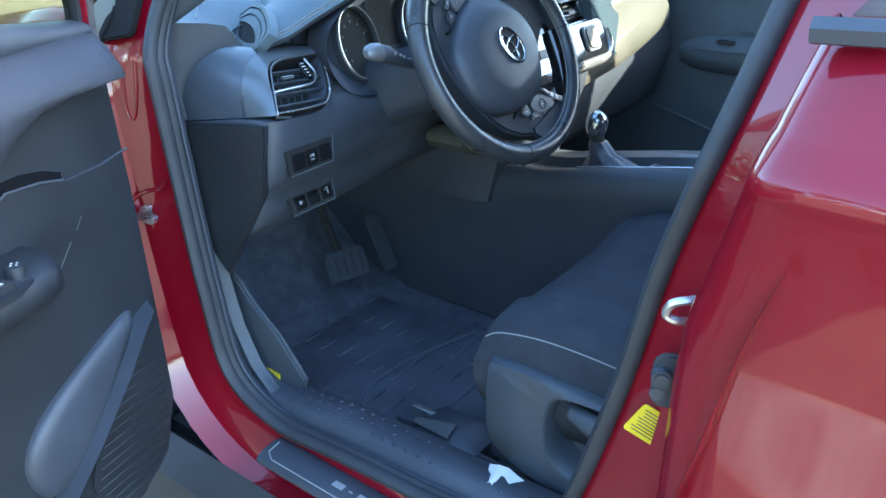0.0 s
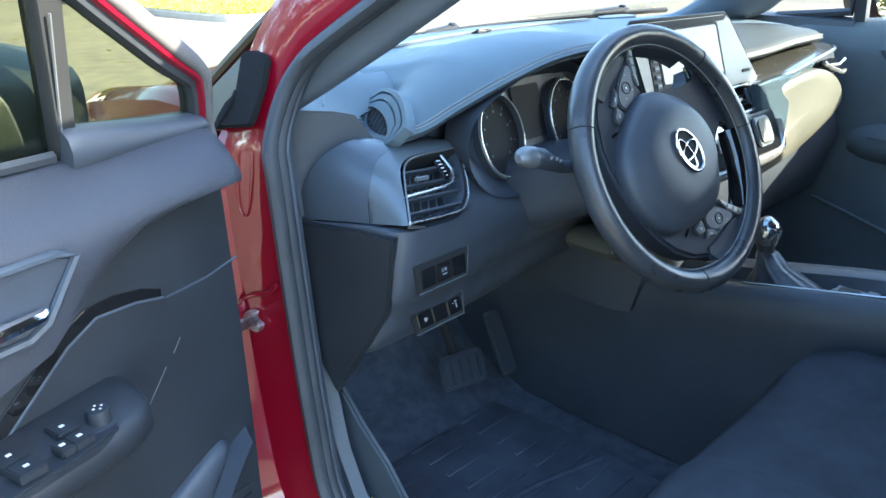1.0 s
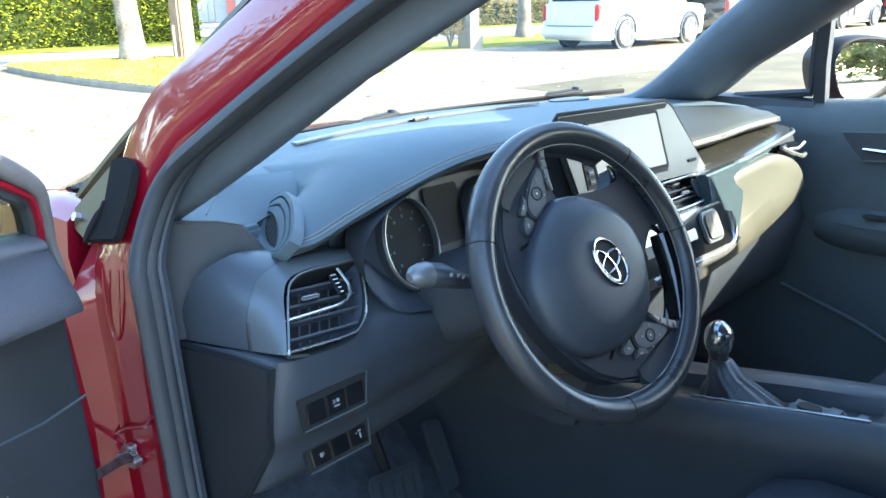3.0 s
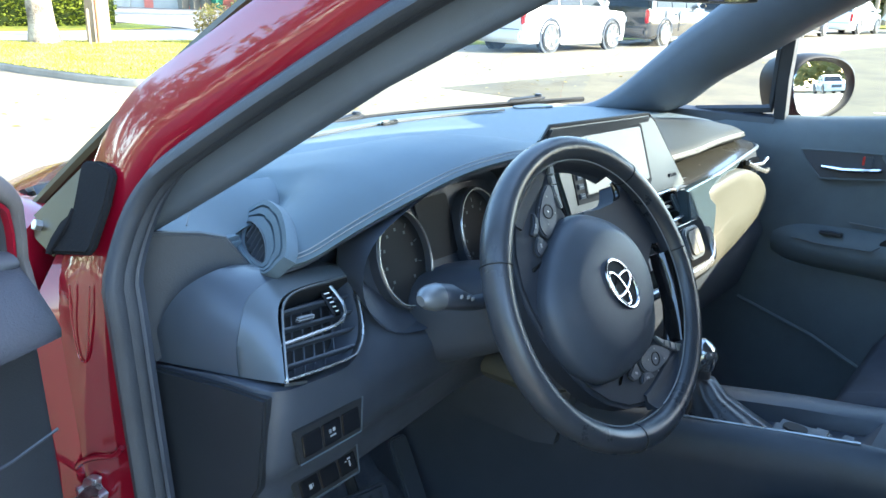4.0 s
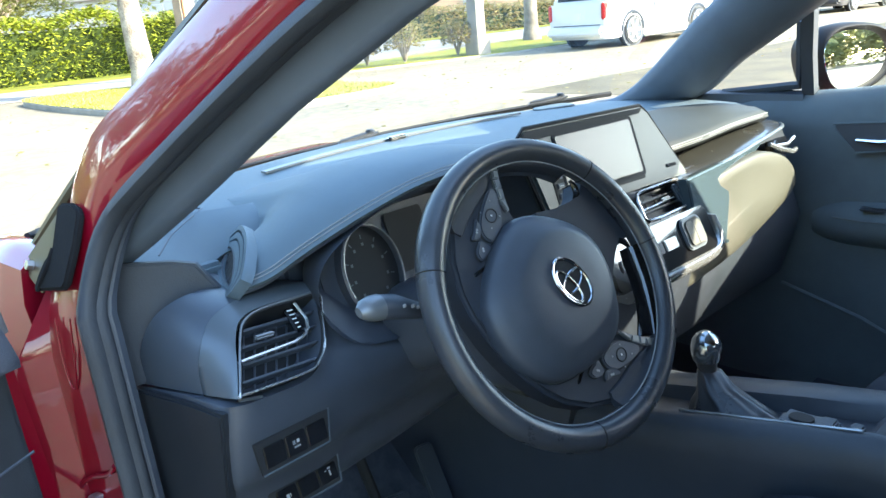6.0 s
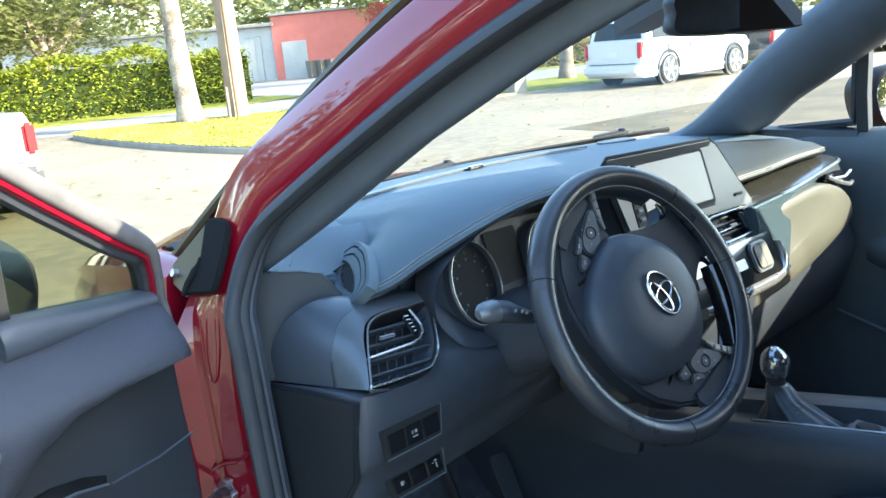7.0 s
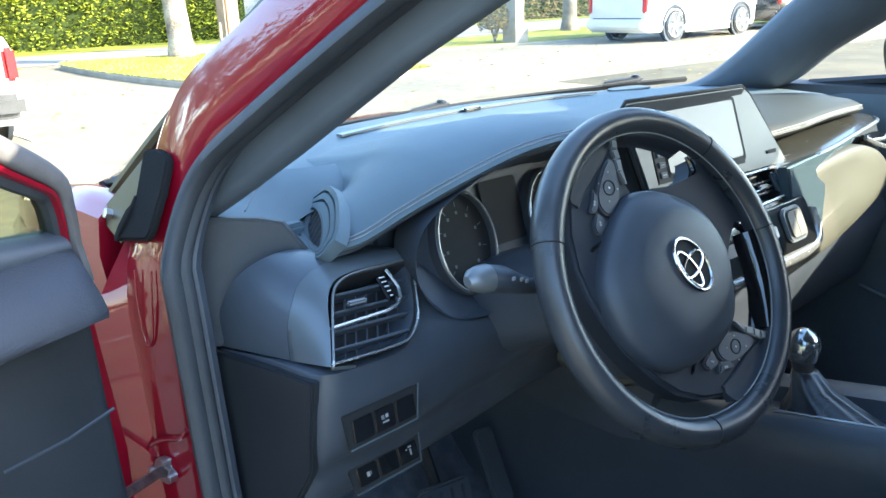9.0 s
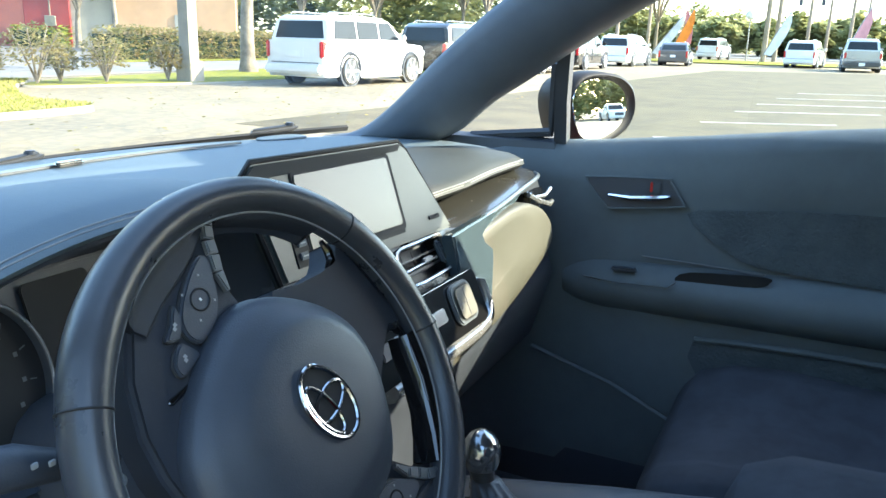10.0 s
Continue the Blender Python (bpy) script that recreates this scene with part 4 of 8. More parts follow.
# instruments
CL = place((-0.37, 0.272, 0.985), (1, 0, 0), (0, 0.30, 0.95))
cluster = part("instrument_panel", slab(bmesh.new(), rounded(0.32, 0.145, 0.05), 0.01, CL @ Matrix.Translation((0, 0, -0.02)), 0.003), DARK, dash, "unlit black instrument panel")
for cx in (-0.083, 0.083):
    g = part("gauge", disc(bmesh.new(), 0.056, 0.004, CL @ Matrix.Translation((cx, -0.005, -0.009)) @ Matrix.Diagonal((0.84, 1.1, 1, 1)), 40), VENT_BLACK, cluster, "round unlit gauge")
    part("gauge_ring", tube(bmesh.new(), [CL @ Vector((cx + 0.047 * math.cos(a), -0.005 + 0.0625 * math.sin(a), 0.006)) for a in [2 * math.pi * i / 48 for i in range(48)]], 0.0018, 6, closed=True), SILVER, g, "thin bright gauge ring")
    wall = [[CL @ Vector((cx + r * 0.047 * math.cos(a), -0.005 + r * 0.0625 * math.sin(a), z)) for a in [2 * math.pi * i / 40 for i in range(40)]] for r, z in ((0.98, -0.006), (1.0, 0.006), (1.06, 0.004), (1.08, -0.01))]
    part("gauge_bowl", bridge(bmesh.new(), wall, caps=False), DARK, g)
    for i in range(9):
        a = radians(225 - 34 * i)
        part("tick", rbox(bmesh.new(), (0, 0, 0), (0.006, 0.0012, 0.0006), 0, CL @ Matrix.Translation((cx + 0.036 * math.cos(a), -0.005 + 0.048 * math.sin(a), -0.0045)) @ Matrix.Rotation(a, 4, "Z")), DIM_INK, g)
        part("numeral", rbox(bmesh.new(), (0, 0, 0), (0.0035, 0.004, 0.0005), 0, CL @ Matrix.Translation((cx + 0.028 * math.cos(a), -0.005 + 0.038 * math.sin(a), -0.0045))), DIM_INK, g)
part("trip_display", slab(bmesh.new(), rounded(0.07, 0.085, 0.006), 0.003, CL @ Matrix.Translation((0.0, 0.02, -0.009)), 0.001), VENT_BLACK, cluster, "unlit trip display")
BIN = [(-0.575, 0.985), (-0.560, 1.030), (-0.50, 1.062), (-0.42, 1.083), (-0.34, 1.09), (-0.26, 1.087), (-0.20, 1.07), (-0.165, 1.03), (-0.165, 0.95), (-0.22, 0.905), (-0.37, 0.895), (-0.50, 0.905), (-0.555, 0.94)]
part("binnacle", bridge(bmesh.new(), [[Vector((-0.37 + (x + 0.37) * k, y, 0.985 + (z - 0.985) * k)) for x, z in soft(BIN, 4)] for y, k in ((0.222, 1.0), (0.232, 0.97), (0.262, 0.90), (0.30, 0.84), (0.31, 0.5), (0.312, 0.02))], caps=False), DARK, dash, "dark hollow round the instruments", 30)

# steering column, stalks
part("steering_column", bridge(bmesh.new(), [[place((-0.386, y, z), (1, 0, 0), (0, 0.485, 0.875)) @ Vector((w * a, h * b, 0)) for a, b in rounded(2, 2, 0.7, 4)] for y, z, w, h in ((0.30, 0.87, 0.075, 0.065), (0.22, 0.905, 0.072, 0.062), (0.14, 0.935, 0.062, 0.055), (0.09, 0.955, 0.055, 0.05))]), DARK, dash, "dark steering column shroud", 60)
stalk = part("stalk", tube(bmesh.new(), [(-0.45, 0.125, 0.962), (-0.50, 0.122, 0.972), (-0.525, 0.12, 0.983), (-0.548, 0.118, 0.994), (-0.572, 0.116, 1.002), (-0.588, 0.115, 1.004), (-0.596, 0.115, 1.004)], [0.010, 0.009, 0.012, 0.0150, 0.0145, 0.012, 0.005], 14, flat=0.85), DARK, dash, "black lamp stalk")
part("stalk_cap", tube(bmesh.new(), [(-0.571, 0.1155, 1.0018), (-0.583, 0.115, 1.004), (-0.593, 0.115, 1.005), (-0.6, 0.1148, 1.005)], [0.0153, 0.0147, 0.0120, 0.006], 14, flat=0.85), SATIN, stalk, "grey stalk end")
for dx, dz in ((0, 0), (0.012, -0.004), (0.02, -0.008)):
    part("symbol", rbox(bmesh.new(), (-0.545 + dx, 0.104, 0.997 + dz), (0.0045, 0.002, 0.004), 0.0005), GREY_INK, stalk)
part("wiper_stalk", tube(bmesh.new(), [(-0.33, 0.125, 0.962), (-0.27, 0.122, 0.972), (-0.24, 0.12, 0.983), (-0.20, 0.118, 0.99)], [0.010, 0.010, 0.014, 0.012], 10, flat=0.8), DARK, dash, "black wiper stalk")

# ---- steering wheel, turned well to the left: in its own plane x runs to the right-hand spoke, y to the wheel's top ----
WHEEL = place((-0.3786, 0.0242, 0.9803), (0.9969, -0.0696, 0.0367), (0, 0.466, 0.885)) @ Matrix.Rotation(radians(115), 4, "Z")


def on_wheel(r, a, z=0.0):
    return WHEEL @ Vector((r * math.cos(radians(a)), r * math.sin(radians(a)), z))


def swell(a):
    """Thicker grips above the side spokes."""
    return 1.0 + 0.09 * (math.exp(-((a - 28) / 16) ** 2) + math.exp(-((a - 152) / 16) ** 2))


rings = []
for i in range(96):
    a = 360 * i / 96
    rings.append([on_wheel(0.1725 + 0.0150 * swell(a) * math.cos(b), a, 0.0172 * swell(a) * math.sin(b)) for b in [2 * math.pi * j / 16 for j in range(16)]])
wheel = part("steering_wheel", bridge(bmesh.new(), rings, loop=True), LEATHER, car, "black leather steering wheel turned to the left")
for a in (41, 142, 247, 289):
    part("rim_seam", tube(bmesh.new(), [on_wheel(0.1725 + 0.0150 * swell(a) * math.cos(b), a, 0.0172 * swell(a) * math.sin(b)) for b in [2 * math.pi * j / 20 for j in range(20)]], 0.0009, 5, closed=True), VENT_BLACK, wheel)
part("rim_stitching", tube(bmesh.new(), [on_wheel(0.1725 - 0.0148 * swell(4 * i), 4 * i, 0.0045) for i in range(90)], 0.0009, 5, closed=True), STITCH, wheel, "grey thread along the inner rim")

# airbag cover: a broad cushion with a flatter front and soft creases
half = [(0.0, -0.091), (0.036, -0.081), (0.070, -0.056), (0.091, -0.028), (0.096, 0.003), (0.088, 0.042), (0.074, 0.076), (0.050, 0.104)]
PAD_OUT = soft(half + [(0.0, 0.117)] + [(-x, y) for x, y in half[:0:-1]], 4)
FRONT = soft([(0.0, -0.068), (0.034, -0.058), (0.057, -0.030), (0.060, 0.010), (0.046, 0.058), (0.0, 0.070), (-0.046, 0.058), (-0.060, 0.010), (-0.057, -0.030), (-0.034, -0.058)], 4)
pad_o, pad_f = polar(PAD_OUT, Vector((0, 0.008)), 64), polar(FRONT, Vector((0, 0.008)), 64)
rings = [[WHEEL @ Vector((p.x * k, 0.008 + (p.y - 0.008) * k, z)) for p in line] for line, k, z in ((pad_o, 0.94, -0.045), (pad_o, 0.985, -0.014), (pad_o, 1.0, -0.004), (pad_o, 0.985, 0.004), (pad_o, 0.955, 0.0095))]
rings += [[WHEEL @ Vector((mix(o.x * 0.955, q.x, u), mix(0.008 + (o.y - 0.008) * 0.955, q.y, u), z)) for o, q in zip(pad_o, pad_f)] for u, z in ((0.35, 0.0150), (0.7, 0.0200), (0.92, 0.0232))]
rings += [[WHEEL @ Vector((q.x * k, 0.008 + (q.y - 0.008) * k, z)) for q in pad_f] for k, z in ((0.94, 0.0250), (0.6, 0.0262), (0.2, 0.0266))]
pad = part("airbag_pad", bridge(bmesh.new(), rings), DARK, wheel, "smooth black airbag cover", 60)

ring = [(0.001 + 0.0315 * math.cos(a), 0.0215 * math.sin(a)) for a in [2 * math.pi * i / 48 for i in range(48)]]
badge = part("badge", slab(bmesh.new(), ring, 0.0035, WHEEL @ Matrix.Translation((0, 0, 0.0245)), 0.001), VENT_BLACK, pad, "oval badge with a bright edge")
part("badge_edge", tube(bmesh.new(), [WHEEL @ Vector((x, y, 0.0285)) for x, y in ring], 0.0022, 8, closed=True), BADGE, badge, "chrome oval")
for cx, cy, rx, ry in ((0.001, 0.0, 0.0095, 0.0205), (0.001, 0.0085, 0.0225, 0.0095)):
    part("badge_shape", tube(bmesh.new(), [WHEEL @ Vector((cx + rx * math.cos(a), cy + ry * math.sin(a), 0.0288)) for a in [2 * math.pi * i / 36 for i in range(36)]], 0.0018, 8, closed=True), BADGE, badge, "chrome loop of the badge")
for x, y, w, h in ((-0.006, -0.046, 0.0085, 0.0022), (0.006, -0.046, 0.0085, 0.0022), (0.0, -0.0505, 0.017, 0.0022), (0.0, -0.055, 0.010, 0.0022)):
    part("moulded_mark", rbox(bmesh.new(), (x, y, 0.0236), (w, h, 0.002), 0.0008, WHEEL), VENT_BLACK, pad)

# the face behind the cushion: both side spokes, the lower spoke and the openings left between them


def rim_arc(a0, a1, n, r=0.164):
    return [(r * math.cos(radians(mix(a0, a1, i / n))), r * math.sin(radians(mix(a0, a1, i / n)))) for i in range(n + 1)]


def spoke(side):
    """A control spoke: plate, thumb rest, pod of buttons and the bright keyed strip along its lower edge."""
    s = side

    def turn(line):
        line = [(x * s, y) for x, y in line]
        return line if s > 0 else line[::-1]

    def at(z):
        return WHEEL @ Matrix.Translation((0, 0, z))
    out = turn([(0.104, -0.036), (0.124, -0.046), (0.147, -0.060)] + rim_arc(-22, 11, 8) + [(0.1406, 0.050), (0.1183, 0.0772), (0.0887, 0.0985), (0.0611, 0.1090), (0.030, 0.115), (0.0, 0.117), (0.0, 0.0), (0.080, -0.033)])
    body = part("spoke", slab(bmesh.new(), out, 0.034, at(-0.040), 0.005, 3), SPOKE, wheel, "black control spoke")
    # thumb rest between the plate and the rim
    inner, outer_line = catmull([(0.128 * s, 0.046, 0), (0.1334 * s, 0.0207, 0), (0.139 * s, -0.0247, 0), (0.153 * s, -0.0680, 0)], 5), catmull([(0.147 * s, 0.052, 0), (0.158 * s, 0.0207, 0), (0.160 * s, -0.0247, 0), (0.150 * s, -0.076, 0)], 5)
    part("thumb_rest", bridge(bmesh.new(), [[at(0) @ Vector((mix(p.x, q.x, u), mix(p.y, q.y, u), z)) for u, z in ((0.0, -0.010), (0.0, -0.0035), (0.10, -0.002), (0.45, -0.004), (0.8, 0.001), (1.0, 0.006), (1.0, -0.010))] for p, q in zip(inner, outer_line)]), SPOKE, body, "smooth black thumb rest", 60)
    pod_out = soft(turn([(0.137, -0.028), (0.132, -0.006), (0.121, 0.017), (0.108, 0.025), (0.096, 0.020), (0.097, 0.0), (0.106, -0.016), (0.118, -0.026), (0.130, -0.034)]), 3)
    part("control_pod", slab(bmesh.new(), pod_out, 0.006, at(-0.006), 0.0018), DARK, body)
    part("pod_edge", tube(bmesh.new(), [at(-0.0045) @ Vector((x, y, 0)) for x, y in pod_out], 0.0012, 5, closed=True), VENT_BLACK, body)
    c = (0.1165 * s, -0.003)
    part("button_ring", tube(bmesh.new(), [at(0.0002) @ Vector((c[0] + 0.0075 * math.cos(a), c[1] + 0.0085 * math.sin(a), 0)) for a in [2 * math.pi * i / 24 for i in range(24)]], 0.0009, 5, closed=True), VENT_BLACK, body)
    part("symbol", rbox(bmesh.new(), (*c, 0.0004), (0.0022, 0.0018, 0.0004), 0, WHEEL), WHITE_INK, body)
    for dx, dy in ((0.0135, -0.0145), (0.0135, 0.0095), (-0.0105, 0.0135), (-0.0095, -0.0095)):
        part("symbol", rbox(bmesh.new(), (c[0] + dx * 0.9 * s, c[1] + dy * 0.9, 0.0003), (0.0022, 0.0007, 0.0004), 0, WHEEL), GREY_INK, body)
        part("symbol", rbox(bmesh.new(), (c[0] + dx * 0.9 * s, c[1] + dy * 0.9, 0.0003), (0.0007, 0.0022, 0.0004), 0, WHEEL), GREY_INK, body)
    for line, spots in (([(0.1285, 0.0155), (0.121, 0.028), (0.1165, 0.039), (0.1105, 0.030), (0.118, 0.018)], ((0.1195, 0.026), (0.1178, 0.0285))), ([(0.1085, 0.0335), (0.1025, 0.0475), (0.0925, 0.0495), (0.0915, 0.037), (0.0925, 0.0275), (0.102, 0.029)], ((0.1005, 0.038), (0.0985, 0.0395)))):
        key = soft(turn(line), 3)
        part("button", slab(bmesh.new(), key, 0.005, at(-0.0056), 0.0015), DARK, body)
        part("button_gap", tube(bmesh.new(), [at(-0.0048) @ Vector((x, y, 0)) for x, y in key], 0.0011, 5, closed=True), VENT_BLACK, body)
        for x, y in spots:
            part("symbol", rbox(bmesh.new(), (x * s, y, -0.0004), (0.0026, 0.0026, 0.0004), 0, WHEEL), GREY_INK, body)
    edge = [(0.1555, -0.0660), (0.1465, -0.0545), (0.1385, -0.0465), (0.1290, -0.0405), (0.1180, -0.0330), (0.1030, -0.0275)]
    for i, (a, b) in enumerate(zip(edge, edge[1:])):
        a, b = Vector(a), Vector(b)
        d = (b - a).normalized() * 0.0005
        n = Vector((-(b - a).y, (b - a).x)).normalized()
        w0, w1 = ((0.003, 0.0045), (0.0045, 0.0048), (0.0048, 0.0048), (0.0048, 0.0042), (0.0042, 0.0018))[i]
        quad = [tuple(a + d - n * w0), tuple(b - d - n * w1), tuple(b - d + n * w1), tuple(a + d + n * w0)]
        part("strip_key", slab(bmesh.new(), turn(quad), 0.006, at(-0.0055), 0.0012), SATIN, body, "bright key along the spoke's edge")
    part("spoke_groove", tube(bmesh.new(), [at(-0.006) @ Vector((x * s, y, 0)) for x, y in ((0.0845, 0.043), (0.0855, 0.0555), (0.0878, 0.0665), (0.0885, 0.0690))], [0.0006, 0.0022, 0.0026, 0.0010], 6), PIANO, body, "gloss black flash beside the cushion")
    # lining of the rim along the opening, ending in a rounded gloss bead
    arc = [(r, a) for r, a in ((0.158, -24), (0.158, -32), (0.158, -42), (0.158, -52), (0.158, -62), (0.157, -68))]
    part("rim_lining", bridge(bmesh.new(), [[on_wheel(r, a if s > 0 else 180 - a, z) for r, z in ((0.1600, -0.012), (0.1585, 0.004), (mix(0.1585, 0.159 - w, 0.5), 0.003), (0.159 - w, -0.001), (0.159 - w, -0.020), (0.150, -0.022))] for (_, a), w in zip(arc, (0.003, 0.008, 0.012, 0.014, 0.016, 0.012) if s < 0 else (0.003, 0.005, 0.006, 0.005, 0.003))]), PIANO if s < 0 else SPOKE, wheel, "gloss black lining inside the rim" if s < 0 else "dark lining inside the rim", 60)
    bead = [(0.060, -0.1445), (0.049, -0.1440), (0.0410, -0.138), (0.0405, -0.127)]
    part("lining_bead", tube(bmesh.new(), [at(-0.010) @ Vector((x * s, y, 0)) for x, y in bead], [0.002, 0.0042, 0.0044, 0.002], 8), PIANO, wheel, "rounded gloss bead at the opening's end")


spoke(1)
spoke(-1)
half = [(0.0724, -0.0629), (0.0563, -0.0895), (0.0455, -0.115), (0.0400, -0.135), (0.0425, -0.144), (0.050, -0.157)]
low_spoke = half + rim_arc(-72, -108, 8) + [(-x, y) for x, y in half[::-1]] + [(-0.05, -0.03), (0.05, -0.03)]
part("lower_spoke", slab(bmesh.new(), low_spoke[::-1], 0.034, WHEEL @ Matrix.Translation((0, 0, -0.041)), 0.005, 3), SPOKE, wheel, "black lower spoke")
part("hub_back", bridge(bmesh.new(), [[WHEEL @ Vector((x * k, y * k, z)) for x, y in PAD_OUT] for k, z in ((0.75, -0.095), (0.95, -0.080), (1.0, -0.05), (0.96, -0.030))]), DARK, wheel, "black back cover of the hub")
part("trim_screw", disc(bmesh.new(), 0.0045, 0.004, WHEEL @ Matrix.Translation((0.074, 0.1125, -0.038)), 12, 0.001), ZINC, wheel)

# ---- centre stack ----
BZ = place((-0.037, 0.2195, 1.118), (0.996, -0.088, 0.0), (0.0, 0.325, 0.945))
bezel = part("display_panel", slab(bmesh.new(), [(0.215, -0.130), (0.152, -0.010), (0.140, 0.0), (-0.135, 0.004), (-0.155, -0.010), (-0.135, -0.130)], 0.022, BZ @ Matrix.Translation((0, 0, -0.020)), 0.004), BEZEL, dash, "charcoal panel round the display")
part("panel_edge", tube(bmesh.new(), [BZ @ Vector(p) for p in ((0.214, -0.128, -0.004), (0.154, -0.010, -0.004), (0.141, 0.003, -0.004), (-0.135, 0.007, -0.004), (-0.158, -0.010, -0.004), (-0.138, -0.13, -0.004))], 0.0035, 6), MIRROR_BLACK, bezel)
part("panel_band", slab(bmesh.new(), [(0.139, -0.002), (0.128, -0.0105), (-0.128, -0.0135), (-0.151, -0.016), (-0.153, -0.009), (-0.136, 0.002)], 0.0016, BZ @ Matrix.Translation((0, 0, 0.0012)), 0.0005), VENT_BLACK, bezel, "black band along the panel's top")
part("display_frame", slab(bmesh.new(), rounded(0.192, 0.100, 0.006), 0.003, BZ @ Matrix.Translation((0.007, -0.061, 0.001)), 0.001), VENT_BLACK, bezel, "black display surround")
part("display", slab(bmesh.new(), rounded(0.180, 0.088, 0.004), 0.002, BZ @ Matrix.Translation((0.005, -0.060, 0.0032)), 0.0005), SCREEN, bezel, "unlit touch screen")
for i in range(5):
    part("panel_key", rbox(bmesh.new(), (-0.099, -0.046 - 0.0145 * i, 0.0045), (0.015, 0.0085, 0.003), 0.001, BZ), HARD, bezel)
    part("key_print", rbox(bmesh.new(), (-0.099, -0.046 - 0.0145 * i, 0.0062), (0.008, 0.0018, 0.0004), 0, BZ), GREY_INK, bezel)
part("key_block", slab(bmesh.new(), [(-0.112, -0.038), (-0.085, -0.034), (-0.085, -0.1055), (0.098, -0.1055), (0.098, -0.116), (-0.112, -0.116)], 0.0022, BZ @ Matrix.Translation((0, 0, 0.0012)), 0.0006), MIRROR_BLACK, bezel, "black key block beside the display")
part("card_slot", rbox(bmesh.new(), (0.172, -0.108, 0.003), (0.026, 0.006, 0.002), 0.0008, BZ), VENT_BLACK, bezel)
part("stack_body", bridge(bmesh.new(), [[Vector((x * w + c, y, z)) for x, y in ((-1, 0.42), (-1, yf + 0.03), (-0.9, yf), (0.9, yf - 0.006), (1, yf + 0.03), (1, 0.42))] for z, w, c, yf in ((1.0, 0.17, 0.01, 0.215), (0.985, 0.175, 0.01, 0.200), (0.95, 0.165, 0.0, 0.18), (0.90, 0.145, -0.03, 0.122), (0.86, 0.14, -0.03, 0.112), (0.80, 0.14, -0.02, 0.13), (0.72, 0.15, -0.02, 0.17), (0.60, 0.15, -0.02, 0.20))]), DARK, dash, "black centre stack", 50)
for cx in (-0.115, 0.095):
    M = place((cx - 0.012, 0.158, 0.965), (1, -0.03, 0), (0, 0.55, 0.84))
    o = [(-0.058, -0.024), (0.046, -0.024), (0.058, -0.018), (0.062, 0.0), (0.064, 0.018), (0.058, 0.026), (0.0, 0.026), (-0.045, 0.026), (-0.06, 0.018), (-0.064, 0.0)]
    o = soft(o, 3)
    box = [(-0.092, -0.040), (0.080, -0.040), (0.104, -0.020), (0.112, 0.020), (0.108, 0.040), (-0.095, 0.044)] if cx > 0 else [(-0.12, -0.040), (0.09, -0.040), (0.10, 0.044), (-0.12, 0.044)]
    ring_o, ring_b = polar(o, Vector((0, 0)), 64), polar(box, Vector((0, 0)), 64)
    part("vent_fascia", bridge(bmesh.new(), [[M @ Vector((p.x * k, p.y * k, z)) for p in line] for line, k, z in ((ring_o, 1.0, 0.003), (ring_o, 1.10, 0.0), (ring_b, 0.97, -0.001), (ring_b, 1.0, -0.005), (ring_b, 1.0, -0.04))], caps=False), FASCIA, dash, "gloss black fascia round the vent", 30)
    cv = vent(M, o, dash, 2, 4, 0.0030, (0.012, 0.001), [(-0.060, -0.004), (0.0, -0.003), (0.038, -0.002)])
    part("vent_wheel", rbox(bmesh.new(), (0.050, 0.002, 0.002), (0.014, 0.034, 0.008), 0.003, M), COLLAR, cv)
    for i in range(5):
        part("wheel_mark", rbox(bmesh.new(), (0.050, -0.010 + 0.006 * i, 0.0062), (0.003 + 0.001 * i, 0.0016, 0.0006), 0, M), DARK, cv)
trim_out = catmull([(0.162, 0.103, 0.930), (0.168, 0.096, 0.908), (0.164, 0.090, 0.884), (0.150, 0.087, 0.869), (0.122, 0.084, 0.863), (0.060, 0.082, 0.862), (-0.13, 0.086, 0.864)], 5)
trim_in = catmull([(0.150, 0.104, 0.932), (0.152, 0.094, 0.910), (0.149, 0.086, 0.896), (0.138, 0.080, 0.889), (0.112, 0.077, 0.885), (0.055, 0.076, 0.884), (-0.13, 0.080, 0.886)], 5)
part("stack_trim", bridge(bmesh.new(), [[p.lerp(q, u) + Vector((0, d, 0)) for u, d in ((0.0, 0.03), (0.0, 0.002), (0.12, -0.003), (0.5, -0.0065), (0.88, -0.003), (1.0, 0.002), (1.0, 0.03))] for p, q in zip(trim_out, trim_in)]), SILVER, dash, "broad bright trim under the climate panel", 50)
CLI = place((-0.013, 0.105, 0.916), (1, -0.02, 0), (0, 0.42, 0.9))
climate = part("climate_panel", slab(bmesh.new(), rounded(0.29, 0.075, 0.012), 0.012, CLI, 0.003), PIANO, dash, "gloss black climate panel")
part("round_key_frame", slab(bmesh.new(), rounded(0.058, 0.054, 0.013), 0.006, CLI @ Matrix.Translation((0.080, 0.002, 0.012)), 0.002), COLLAR, climate, "grey key frame")
part("key_pad", slab(bmesh.new(), rounded(0.049, 0.046, 0.011), 0.006, CLI @ Matrix.Translation((0.080, 0.002, 0.015)), 0.003), TAUPE, climate, "sunlit square temperature key")
for s in ((0.040, 0.0012), (0.0012, 0.038)):
    part("key_gap", rbox(bmesh.new(), (0.080, 0.002, 0.0212), (*s, 0.0006), 0, CLI), DARK, climate)
